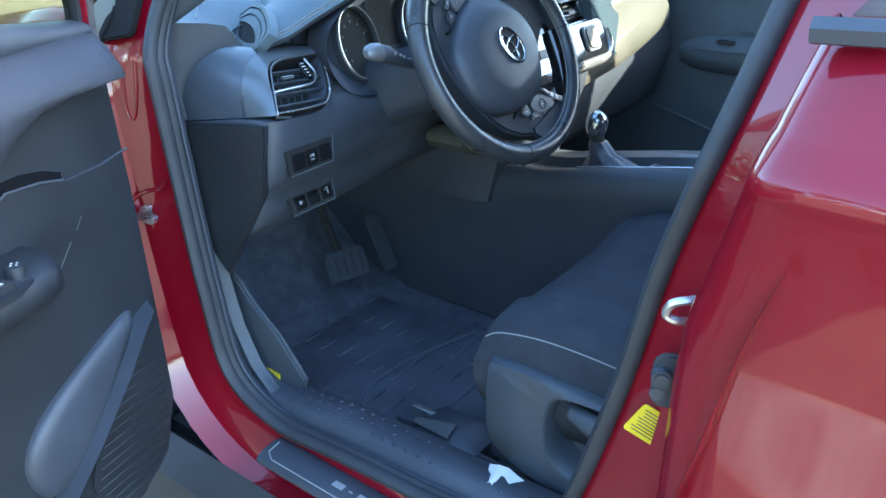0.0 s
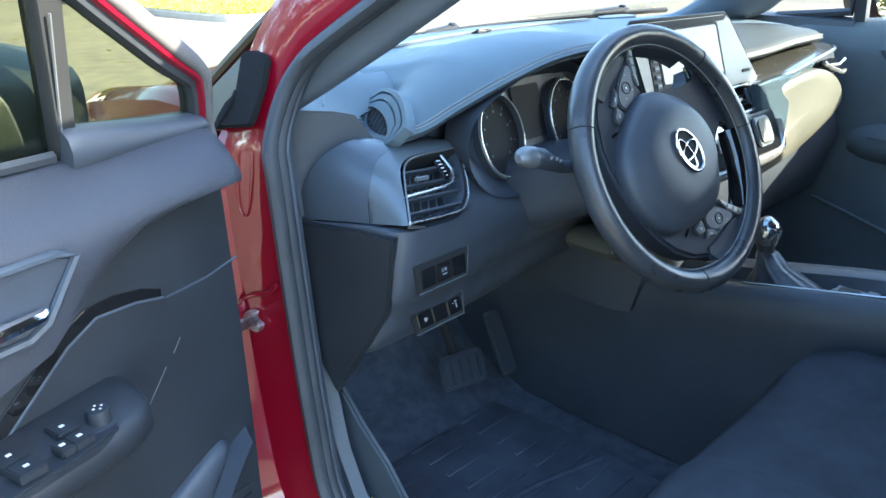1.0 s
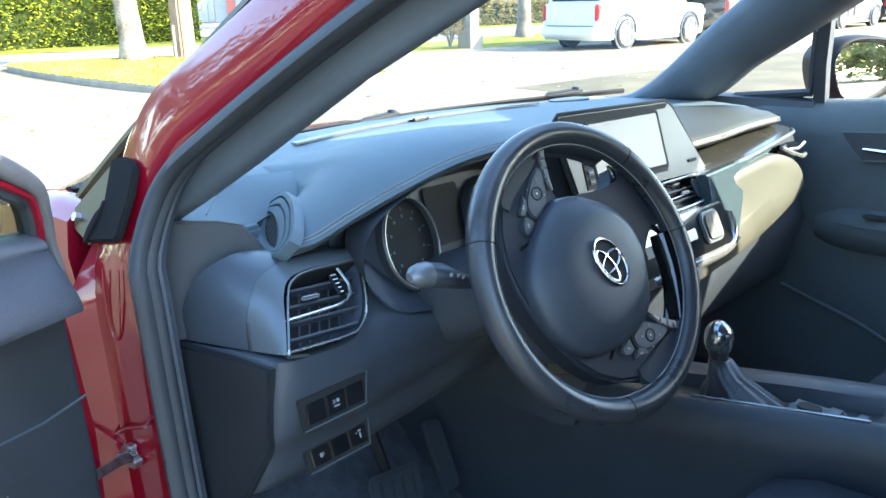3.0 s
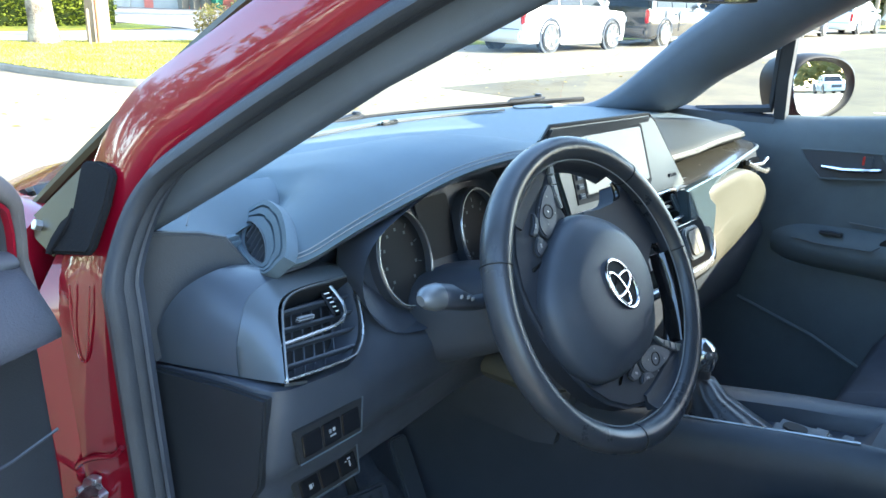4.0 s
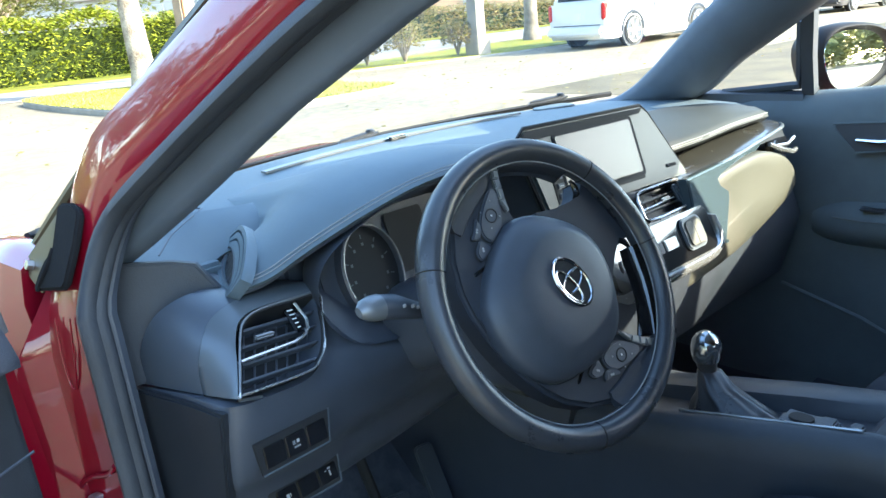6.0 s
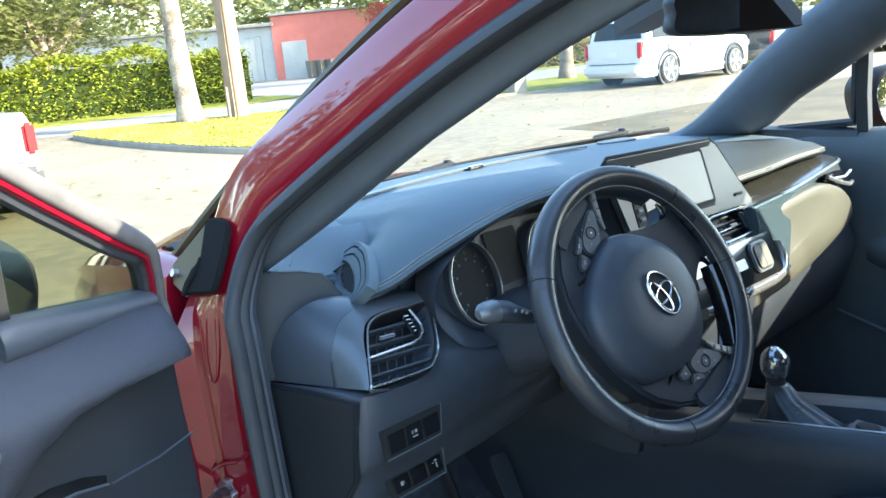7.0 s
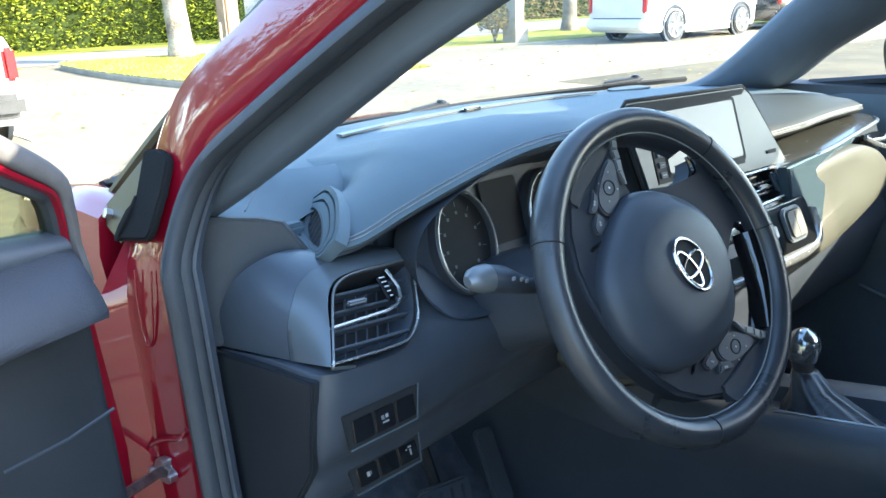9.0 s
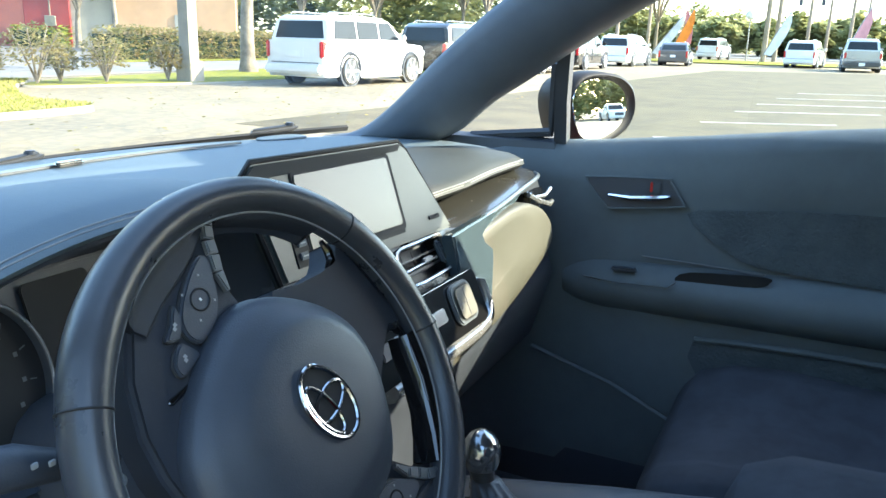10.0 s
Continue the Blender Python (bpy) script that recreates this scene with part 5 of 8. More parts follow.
# The last key is silver in place of the panel's gloss reflection.
for i in range(4):
    part("climate_key", rbox(bmesh.new(), (-0.105 + 0.04 * i, 0.0, 0.0125), (0.034, 0.018, 0.005), 0.0015, CLI), SILVER if i == 3 else DARK, climate)

part("column_trim", slab(bmesh.new(), soft([(-0.275, 0.750), (-0.115, 0.700), (-0.120, 0.732), (-0.205, 0.775), (-0.270, 0.786)], 3), 0.10, place((0, 0.165, 0), (1, 0, 0), (0, 0, 1)) @ Matrix.Translation((0, 0, -0.10)), 0.006, 3), TAUPE, dash, "taupe trim below the steering column")
# passenger side: pad, strip, lower taupe panel
def pad_rings():
    rings = []
    for x in (0.155, 0.20, 0.30, 0.42, 0.54, 0.60, 0.645, 0.66):
        y0 = along([(0.155, 0.21), (0.30, 0.19), (0.60, 0.205), (0.645, 0.235), (0.66, 0.27)], x)
        y1 = along([(0.155, 0.42), (0.3, 0.46), (0.55, 0.47), (0.66, 0.42)], x)
        z = 1.034 + 0.010 * math.sin(math.pi * (x - 0.15) / 0.52)
        prof = [(y1, z - 0.004), (y1 - 0.06, z + 0.008), (mix(y0, y1, 0.4), z + 0.008), (y0 + 0.02, z + 0.003), (y0 + 0.004, z - 0.004), (y0, z - 0.012), (y0 + 0.012, z - 0.022), (y0 + 0.05, z - 0.03), (y1, z - 0.03)]
        rings.append([Vector((x, y, q)) for y, q in prof])
    return rings


part("passenger_pad", bridge(bmesh.new(), pad_rings()), PADSKIN, dash, "stitched soft pad over the passenger's side", 60)
for d in (-0.0045, -0.0085):
    part("pad_stitching", tube(bmesh.new(), [(x, along([(0.155, 0.21), (0.30, 0.19), (0.60, 0.205), (0.645, 0.235)], x) + 0.0015 - 0.15 * (d + 0.0045), 1.034 + 0.010 * math.sin(math.pi * (x - 0.15) / 0.52) + d) for x in [0.165 + 0.04 * i for i in range(12)]], 0.0011, 5), STITCH, dash)
part("passenger_shelf", bridge(bmesh.new(), [[Vector((x, y0 + a, z + b)) for a, b in ((0.10, 0.012), (0.012, 0.004), (0.0, 0.0), (0.004, -0.008), (0.10, -0.012))] for x, y0, z in ((0.165, 0.172, 0.982), (0.21, 0.158, 0.985), (0.33, 0.158, 0.990), (0.48, 0.168, 0.998), (0.60, 0.178, 1.004), (0.65, 0.20, 1.004))]), SHELF, dash, "dark gloss shelf under the pad")
part("shelf_edge", tube(bmesh.new(), catmull([(0.168, 0.180, 0.986), (0.21, 0.158, 0.985), (0.33, 0.157, 0.990), (0.48, 0.167, 0.998), (0.60, 0.177, 1.004), (0.645, 0.198, 1.004)], 4), 0.0042, 8, flat=0.7), COLLAR, dash, "smooth grey edge of the shelf")
part("passenger_dash", bridge(bmesh.new(), [[Vector((x, y, z)) for x, z in ((0.16, 0.99), (0.62, 1.0), (0.655, 0.95), (0.62, 0.86), (0.40, 0.78), (0.16, 0.76))] for y in (0.185, 0.24, 0.40)]), DARK, dash)
part("gloss_wedge", slab(bmesh.new(), [(-0.07, 0.062), (0.30, 0.056), (0.17, 0.03), (0.09, 0.0), (0.08, -0.05), (0.05, -0.085), (-0.07, -0.075)], 0.02, place((0.2, 0.150, 0.93), (1, 0.10, 0), (0, 0.2, 1)), 0.003), WEDGE, dash, "smooth gloss wedge beside the stack")
end_vent = part("end_vent", slab(bmesh.new(), [(-0.055, -0.012), (0.03, -0.024), (0.052, 0.006), (0.0, 0.014), (-0.05, 0.018)], 0.012, place((0.565, 0.176, 0.972), (1, 0.1, 0.05), (0, 0.3, 1)), 0.003), PIANO, dash, "passenger air vent at the dash end")
part("vent_fork", tube(bmesh.new(), [(0.505, 0.16, 0.985), (0.54, 0.150, 0.970), (0.585, 0.145, 0.957), (0.612, 0.15, 0.958)], 0.0048, 6), SILVER, end_vent)
part("vent_fork", tube(bmesh.new(), [(0.53, 0.156, 0.978), (0.57, 0.150, 0.976), (0.60, 0.15, 0.985)], 0.0036, 6), SILVER, end_vent)


def lower_taupe():
    """The padded panel from the stack's foot across to the passenger's side."""
    out = [(0.206, 0.958), (0.222, 0.970), (0.30, 0.978), (0.40, 0.983), (0.47, 0.978), (0.545, 0.955), (0.588, 0.920), (0.582, 0.886), (0.50, 0.860), (0.385, 0.835), (0.27, 0.818), (0.178, 0.811), (0.093, 0.808), (0.067, 0.850), (0.12, 0.849), (0.200, 0.845), (0.226, 0.853), (0.229, 0.880), (0.213, 0.928)]
    out = [(p.x, p.y) for p in catmull([(x, z, 0) for x, z in out], 3, True)]
    rings = []
    for s, d in ((1.0, -0.04), (1.0, 0.004), (0.992, 0.009), (0.975, 0.012), (0.93, 0.0145), (0.75, 0.0165), (0.45, 0.0175)):
        cx, cz = 0.275, 0.900
        rings.append([Vector((cx + (x - cx) * s, 0.148 + 0.12 * (z - 0.90) - d, cz + (z - cz) * s)) for x, z in out])
    return bridge(bmesh.new(), rings)


part("taupe_panel", lower_taupe(), TAUPE, dash, "sunlit padded lower dash panel", 60)
part("glove_box", bridge(bmesh.new(), [[Vector((x, y, z)) for y, z in ((0.19, 0.88), (0.16, 0.80), (0.20, 0.66), (0.30, 0.58), (0.45, 0.58), (0.45, 0.88))] for x in (0.14, 0.2, 0.6, 0.68)]), DARK, dash, "dark glove box")

# ---- centre console, selector ----
def console_ring(y, z, w, lip):
    r = 0.068
    return [Vector((x, y, q)) for x, q in ((-w, 0.30), (-w - 0.012, z - 0.10), (-w - 0.018, z - 0.055), (-w - 0.015, z - 0.02), (-w + 0.002, z), (-w + 0.016, z + 0.001), (-w + 0.022, z - lip), (0.0, z - lip), (0.006, z - 0.008), (0.020, z - 0.003), (r - 0.016, z - 0.006), (r, z - 0.012), (r + 0.012, z - 0.03), (r + 0.016, z - 0.06), (r + 0.012, z - 0.10), (r, 0.30))]


console = part("centre_console", bridge(bmesh.new(), [console_ring(*a) for a in ((0.72, 0.60, 0.13, 0.02), (0.50, 0.64, 0.128, 0.02), (0.34, 0.665, 0.125, 0.02), (0.24, 0.668, 0.125, 0.022), (0.10, 0.683, 0.122, 0.030), (0.0, 0.703, 0.118, 0.034), (-0.12, 0.727, 0.112, 0.034), (-0.22, 0.743, 0.108, 0.030), (-0.24, 0.747, 0.108, 0.006), (-0.42, 0.76, 0.105, 0.006), (-0.60, 0.76, 0.105, 0.006))]), DARK, car, "dark centre console", 50)
part("edge_trim", tube(bmesh.new(), [(-0.104 + 0.009 * u, 0.02 - 0.25 * u, 0.702 + 0.046 * u) for u in (0, 0.2, 0.4, 0.6, 0.8, 1)], 0.0022, 6), SILVER, console, "bright edge strip")
part("armrest", bridge(bmesh.new(), [[Vector((x * w, y, z + q)) for x, q in ((-1, -0.06), (-1.05, -0.02), (-0.9, 0.012), (-0.5, 0.022), (0.5, 0.022), (0.9, 0.012), (1.05, -0.02), (1, -0.06))] for y, z, w in ((-0.255, 0.735, 0.07), (-0.27, 0.765, 0.098), (-0.32, 0.785, 0.108), (-0.6, 0.795, 0.108))]), FABRIC, console, "padded black armrest", 60)
rings = []
for c, yc, a, b, z in ((-0.048, -0.050, 0.040, 0.080, 0.676), (-0.046, -0.046, 0.036, 0.074, 0.690), (-0.040, -0.026, 0.028, 0.050, 0.704), (-0.030, 0.0, 0.022, 0.028, 0.718), (-0.022, 0.015, 0.017, 0.018, 0.736)):
    rings.append([Vector((c + a * (1 + 0.07 * math.cos(8 * t)) * math.cos(t), yc + b * (1 + 0.07 * math.cos(8 * t)) * math.sin(t), z)) for t in [2 * math.pi * i / 48 for i in range(48)]])
boot = part("selector_boot", bridge(bmesh.new(), rings), LEATHER, console, "black pleated leather selector boot", 80)
knob = part("selector_knob", tube(bmesh.new(), [(-0.022, 0.020, 0.752), (-0.022, 0.020, 0.760), (-0.022, 0.020, 0.772), (-0.022, 0.020, 0.783), (-0.022, 0.019, 0.791), (-0.022, 0.018, 0.796), (-0.022, 0.017, 0.798)], [0.0195, 0.0222, 0.0236, 0.0222, 0.0175, 0.0105, 0.003], 24), KNOB, console, "bright rounded selector knob")
part("knob_neck", tube(bmesh.new(), [(-0.020, 0.017, 0.726), (-0.021, 0.018, 0.738), (-0.022, 0.0195, 0.748), (-0.022, 0.020, 0.756)], [0.0150, 0.0142, 0.0160, 0.0195], 20), LEATHER, knob, "black neck of the knob")
part("knob_collar", tube(bmesh.new(), [(-0.0195, 0.0165, 0.724), (-0.020, 0.017, 0.732)], [0.0185, 0.0175], 20), SILVER, knob)
brake_switch = part("brake_switch", rbox(bmesh.new(), (-0.052, -0.150, 0.703), (0.052, 0.085, 0.026), 0.008, Matrix.Rotation(0.0, 4, "Z")), HARD, console, "parking brake switch block")
part("switch_well", slab(bmesh.new(), rounded(0.026, 0.034, 0.012), 0.004, Matrix.Translation((-0.052, -0.138, 0.7145)), 0.001), VENT_BLACK, brake_switch)
part("switch_key", rbox(bmesh.new(), (-0.052, -0.172, 0.717), (0.034, 0.022, 0.010), 0.003), DARK, brake_switch)
part("console_key", rbox(bmesh.new(), (-0.045, -0.207, 0.716), (0.03, 0.018, 0.012), 0.003), HARD, console)

# ---- floor, pedals, mats, seats ----
part("floor_carpet", bridge(bmesh.new(), [[Vector((x, y, z)) for y, z in ((-0.9, 0.29), (0.20, 0.29), (0.45, 0.295), (0.62, 0.36), (0.76, 0.52), (0.80, 0.70), (0.86, 0.70), (0.86, 0.25), (-0.9, 0.25))] for x in (-0.74, -0.3, -0.10, 0.1, 0.4, 0.76)]), CARPET, car, "black floor carpet")
part("kick_panel", bridge(bmesh.new(), [[Vector((-0.735 + a, y + b, z)) for a, b in ((0.0, -0.01), (0.018, -0.02), (0.035, 0.02), (0.055, 0.10), (0.05, 0.26), (0.0, 0.26))] for y, z in ((0.395, 0.66), (0.38, 0.60), (0.36, 0.52), (0.325, 0.45), (0.27, 0.40), (0.20, 0.37))]), HARD, car, "grey plastic kick panel", 60)
part("footrest", slab(bmesh.new(), [(-0.05, -0.02), (0.05, -0.02), (0.045, 0.26), (-0.045, 0.26)], 0.04, place((-0.615, 0.50, 0.30), (1, 0, 0), (0, 0.55, 0.84)), 0.01), CARPET, car, "carpeted footrest")
part("kick_plate", slab(bmesh.new(), [(-0.385, 0.60), (-0.337, 0.551), (-0.279, 0.506), (-0.218, 0.435), (-0.225, 0.40), (-0.28, 0.375), (-0.332, 0.40), (-0.385, 0.44)], 0.012, place((-0.685, 0, 0), (0, -1, 0), (0, 0, 1)), 0.004), HARD, car, "grey plastic kick plate")
part("wiring_label", slab(bmesh.new(), [(-0.335, 0.414), (-0.308, 0.419), (-0.282, 0.416), (-0.284, 0.384)], 0.001, place((-0.6985, 0, 0.008), (0, -1, 0), (0, 0, 1)), 0), YELLOW, car, "small yellow label")
mat = part("floor_mat", slab(bmesh.new(), [(-0.655, 0.14), (-0.65, 0.42), (-0.60, 0.52), (-0.22, 0.54), (-0.19, 0.30), (-0.20, -0.08), (-0.46, -0.10), (-0.50, 0.03), (-0.56, 0.10)], 0.014, Matrix.Translation((0, 0, 0.292)), 0.006), MAT, car, "ribbed black rubber floor mat")
part("mat_bead", tube(bmesh.new(), catmull([(-0.60, 0.20, 0.306), (-0.54, 0.235, 0.307), (-0.46, 0.245, 0.307), (-0.38, 0.235, 0.307), (-0.30, 0.215, 0.307), (-0.22, 0.19, 0.307)], 5), 0.006, 6), MAT, mat)
for i in range(9):
    y = 0.06 + 0.05 * i
    for x0, x1 in ((-0.61, -0.50), (-0.47, -0.36), (-0.33, -0.23)):
        if y < 0.12 and x0 < -0.5:
            continue
        part("mat_rib", rbox(bmesh.new(), ((x0 + x1) / 2, y + 0.012 * (x0 > -0.5), 0.308), (x1 - x0, 0.010, 0.004), 0.0018, None, 1), MAT, mat)
brake = part("brake_pedal", slab(bmesh.new(), rounded(0.115, 0.068, 0.014), 0.016, place((-0.340, 0.462, 0.448), (1, -0.06, -0.12), (0.05, 0.42, 0.9)), 0.005), DARK, car, "black rubber brake pedal")
part("pedal_arm", tube(bmesh.new(), [(-0.335, 0.475, 0.45), (-0.335, 0.52, 0.54), (-0.335, 0.56, 0.68)], 0.010, 8), VENT_BLACK, brake)
for i in range(4):
    part("pedal_rib", rbox(bmesh.new(), (-0.036 + 0.024 * i, 0, 0.017), (0.006, 0.046, 0.004), 0.0015, place((-0.340, 0.462, 0.448), (1, -0.06, -0.12), (0.05, 0.42, 0.9))), RUBBER, brake)
part("accelerator", slab(bmesh.new(), rounded(0.045, 0.14, 0.012), 0.014, place((-0.195, 0.49, 0.44), (1, -0.06, -0.05), (0.12, 0.5, 0.85)), 0.004), DARK, car, "black accelerator pedal")


def seat(x0, drive):
    """A front seat: cushion with raised sides, plastic side cover, backrest."""
    c = part("seat_cushion", bridge(bmesh.new(), [[Vector((x0 + x, y + dy, z)) for x, z, dy in ((-0.235, zb, 0.0), (-0.255, zb + 0.05, 0.0), (-0.252, zt - 0.03, 0.0), (-0.225, zt + 0.012, -0.004), (-0.17, zt + 0.012, 0.0), (-0.12, zt - 0.008, 0.006), (0.0, zt - 0.014, 0.008), (0.12, zt - 0.008, 0.006), (0.17, zt + 0.012, 0.0), (0.225, zt + 0.012, -0.004), (0.252, zt - 0.03, 0.0), (0.255, zb + 0.05, 0.0), (0.235, zb, 0.0))] for y, zb, zt in ((-0.055, 0.50, 0.545), (-0.045, 0.47, 0.575), (-0.07, 0.45, 0.610), (-0.13, 0.45, 0.632), (-0.22, 0.46, 0.640), (-0.36, 0.46, 0.632), (-0.50, 0.45, 0.615), (-0.62, 0.45, 0.60))]), FABRIC, drive, "black cloth seat cushion", 70)
    return c


COVER = soft([(-0.075, 0.478), (-0.077, 0.548), (-0.090, 0.570), (-0.19, 0.571), (-0.30, 0.566), (-0.52, 0.553), (-0.52, 0.418), (-0.34, 0.403), (-0.19, 0.382), (-0.11, 0.403), (-0.080, 0.433)], 4)
WELL = soft([(-0.186, 0.493), (-0.189, 0.525), (-0.200, 0.547), (-0.222, 0.555), (-0.28, 0.558), (-0.40, 0.552), (-0.42, 0.478), (-0.37, 0.428), (-0.26, 0.424), (-0.218, 0.430), (-0.192, 0.452)], 4)
mid = Vector((-0.27, 0.50))
outer, inner = polar(COVER, mid, 72), polar(WELL, mid, 72)
rings = [[Vector((x, mid.x + (p.x - mid.x) * k, mid.y + (p.y - mid.y) * k)) for p in line] for line, k, x in ((outer, 0.97, -0.60), (outer, 1.0, -0.63), (outer, 0.99, -0.648), (outer, 0.965, -0.656), (inner, 1.07, -0.661), (inner, 1.0, -0.658), (inner, 0.95, -0.636), (inner, 0.86, -0.614), (inner, 0.3, -0.608))]
driver = part("driver_seat", bridge(bmesh.new(), rings), HARD, car, "black cloth driver's seat with a plastic side cover", 60)
seat(-0.385, driver)
BACK = Vector((0, -0.062, 0.030))
driver.location = BACK
part("seat_seam", tube(bmesh.new(), catmull([(-0.642, -0.070, 0.598), (-0.646, -0.10, 0.617), (-0.645, -0.17, 0.628), (-0.643, -0.26, 0.626), (-0.642, -0.36, 0.616), (-0.64, -0.50, 0.60)], 5), 0.0011, 5), STITCH, driver, "white seam thread")
part("height_lever", tube(bmesh.new(), [(-0.640, -0.215, 0.535), (-0.650, -0.225, 0.535), (-0.655, -0.26, 0.530), (-0.655, -0.32, 0.518), (-0.650, -0.40, 0.508)], [0.006, 0.013, 0.018, 0.018, 0.014], 12, flat=0.8), HARD, driver, "grey seat height lever")
part("seat_back", bridge(bmesh.new(), [[Vector((-0.385 + x * w, y + 0.06 * abs(x) ** 2, z)) for x in (-1, -0.6, 0, 0.6, 1)] + [Vector((-0.385 + x * w, y - 0.12, z)) for x in (1, 0, -1)] for y, z, w in ((-0.55, 0.52, 0.25), (-0.60, 0.75, 0.26), (-0.68, 1.0, 0.26), (-0.74, 1.20, 0.23), (-0.76, 1.26, 0.16))]), FABRIC, driver, "black cloth backrest", 70)
part("seat_head", rbox(bmesh.new(), (-0.385, -0.80, 1.36), (0.26, 0.1, 0.19), 0.04), FABRIC, driver, "black head restraint")
for x in (-0.60, -0.555):
    part("seat_rail", rbox(bmesh.new(), (x, -0.16, 0.345), (0.012, 0.50, 0.03), 0.003), ZINC if x > -0.57 else DARK, driver)
part("rail_cap", bridge(bmesh.new(), [[Vector((-0.572 + x * w, y, z)) for x, z in ((-1, 0.305), (-1, zt - 0.015), (-0.7, zt), (0.7, zt), (1, zt - 0.015), (1, 0.305))] for y, w, zt in ((0.085, 0.035, 0.318), (0.07, 0.05, 0.335), (0.03, 0.055, 0.365), (-0.06, 0.055, 0.375), (-0.09, 0.055, 0.36))]), DARK, driver, "plastic seat rail cap", 60)
part("rail_clip", slab(bmesh.new(), [(-0.02, -0.04), (0.02, -0.03), (0.005, 0.045), (-0.01, 0.045)], 0.004, place((-0.60, 0.0, 0.374), (1, 0, 0), (0.4, 1, -0.1)), 0.001), SATIN, driver)
part("seat_skirt", rbox(bmesh.new(), (-0.385, -0.35, 0.41), (0.46, 0.55, 0.09), 0.02), DARK, driver)
for c in driver.children:
    if c.name.startswith("rail") or c.name.startswith("seat_rail") or c.name.startswith("seat_back") or c.name.startswith("seat_head"):
        c.location = -BACK
passenger = part("passenger_seat", rbox(bmesh.new(), (0.40, -0.38, 0.40), (0.46, 0.60, 0.14), 0.03), DARK, car, "black cloth passenger's seat")
pc = seat(0.40, passenger)
pc.location.z = 0.045
passenger.location.y = -0.08
part("seat_back", bridge(bmesh.new(), [[Vector((0.40 + x * w, y + 0.06 * abs(x) ** 2, z)) for x in (-1, -0.6, 0, 0.6, 1)] + [Vector((0.40 + x * w, y - 0.12, z)) for x in (1, 0, -1)] for y, z, w in ((-0.62, 0.52, 0.25), (-0.68, 0.75, 0.26), (-0.78, 1.0, 0.26), (-0.84, 1.20, 0.23), (-0.86, 1.26, 0.16))]), FABRIC, passenger, "black cloth backrest", 70)
part("seat_head", rbox(bmesh.new(), (0.40, -0.90, 1.36), (0.26, 0.1, 0.19), 0.04), FABRIC, passenger, "black head restraint")

paper = thing("paper_sheet", "crumpled white paper lying on the sill trim by the seat", "paper")
part("sheet", bridge(bmesh.new(), [[Vector(p) + Vector((-0.016, -0.012, -0.003)) for p in ((-0.668, -0.158, 0.440), (-0.664, -0.172, 0.443), (-0.660, -0.187, 0.442), (-0.664, -0.21, 0.438), (-0.668, -0.241, 0.434))], [Vector(p) + Vector((-0.012, -0.014, -0.004)) for p in ((-0.692, -0.165, 0.436), (-0.684, -0.176, 0.446), (-0.690, -0.190, 0.437), (-0.694, -0.205, 0.442), (-0.690, -0.235, 0.437))], [Vector(p) + Vector((-0.012, -0.014, -0.004)) for p in ((-0.712, -0.172, 0.440), (-0.710, -0.182, 0.447), (-0.712, -0.195, 0.440), (-0.714, -0.205, 0.444), (-0.708, -0.225, 0.440))]], closed=False), PAPER, paper)

# ---- passenger's door ----
def far_door():
    rings = []
    for y in (0.62, 0.45, 0.30, 0.10, -0.10, -0.30, -0.55, -0.75):
        z = along([(-0.75, 1.15), (-0.393, 1.12), (0.015, 1.07), (0.194, 1.054), (0.62, 1.03)], y)
        a = along([(-0.75, 0.02), (-0.2, 0.0), (0.1, 0.0), (0.35, -0.012), (0.62, 0.02)], y)
        prof = [(0.80, z - 0.02), (0.772, z + 0.002), (0.752, z - 0.004), (0.728, z - 0.035), (0.722, 0.98), (0.735, 0.90), (0.728, 0.86), (0.722, 0.72), (0.715, 0.55), (0.722, 0.36), (0.80, 0.36)]
        rings.append([Vector((x + a, y, q)) for x, q in prof])
    return bridge(bmesh.new(), rings)


pdoor = part("passenger_door", far_door(), FARDOOR, car, "closed passenger's door with dark trim", 50)
HANDLE = place((0.7205, 0.0, 0.0), (0, -1, 0), (0, 0, 1))
HANDLE_OUT = soft([(-0.112, 0.990), (-0.100, 0.996), (0.040, 1.004), (0.052, 0.998), (0.078, 0.960), (0.072, 0.952), (-0.055, 0.936), (-0.070, 0.940), (-0.095, 0.966)], 3)
well = part("handle_recess", slab(bmesh.new(), HANDLE_OUT, 0.003, HANDLE, 0.001), DARK, pdoor, "recessed door handle well")
part("recess_edge", tube(bmesh.new(), [HANDLE @ Vector((x, y, 0.003)) for x, y in HANDLE_OUT], 0.0022, 5, closed=True), FARDOOR, well)
part("door_handle", tube(bmesh.new(), [(0.712, 0.065, 0.963), (0.708, 0.02, 0.962), (0.708, -0.03, 0.967), (0.711, -0.055, 0.971)], [0.004, 0.006, 0.006, 0.005], 8), CHROME, well, "chrome pull handle")
far_tab = part("lock_tab", rbox(bmesh.new(), (0.716, -0.026, 0.986), (0.006, 0.020, 0.022), 0.002), HARD, well, "dark lock tab with a red edge")
part("tab_edge", rbox(bmesh.new(), (0.714, -0.017, 0.986), (0.006, 0.005, 0.020), 0.0015), RED_PLASTIC, far_tab, "red warning edge")
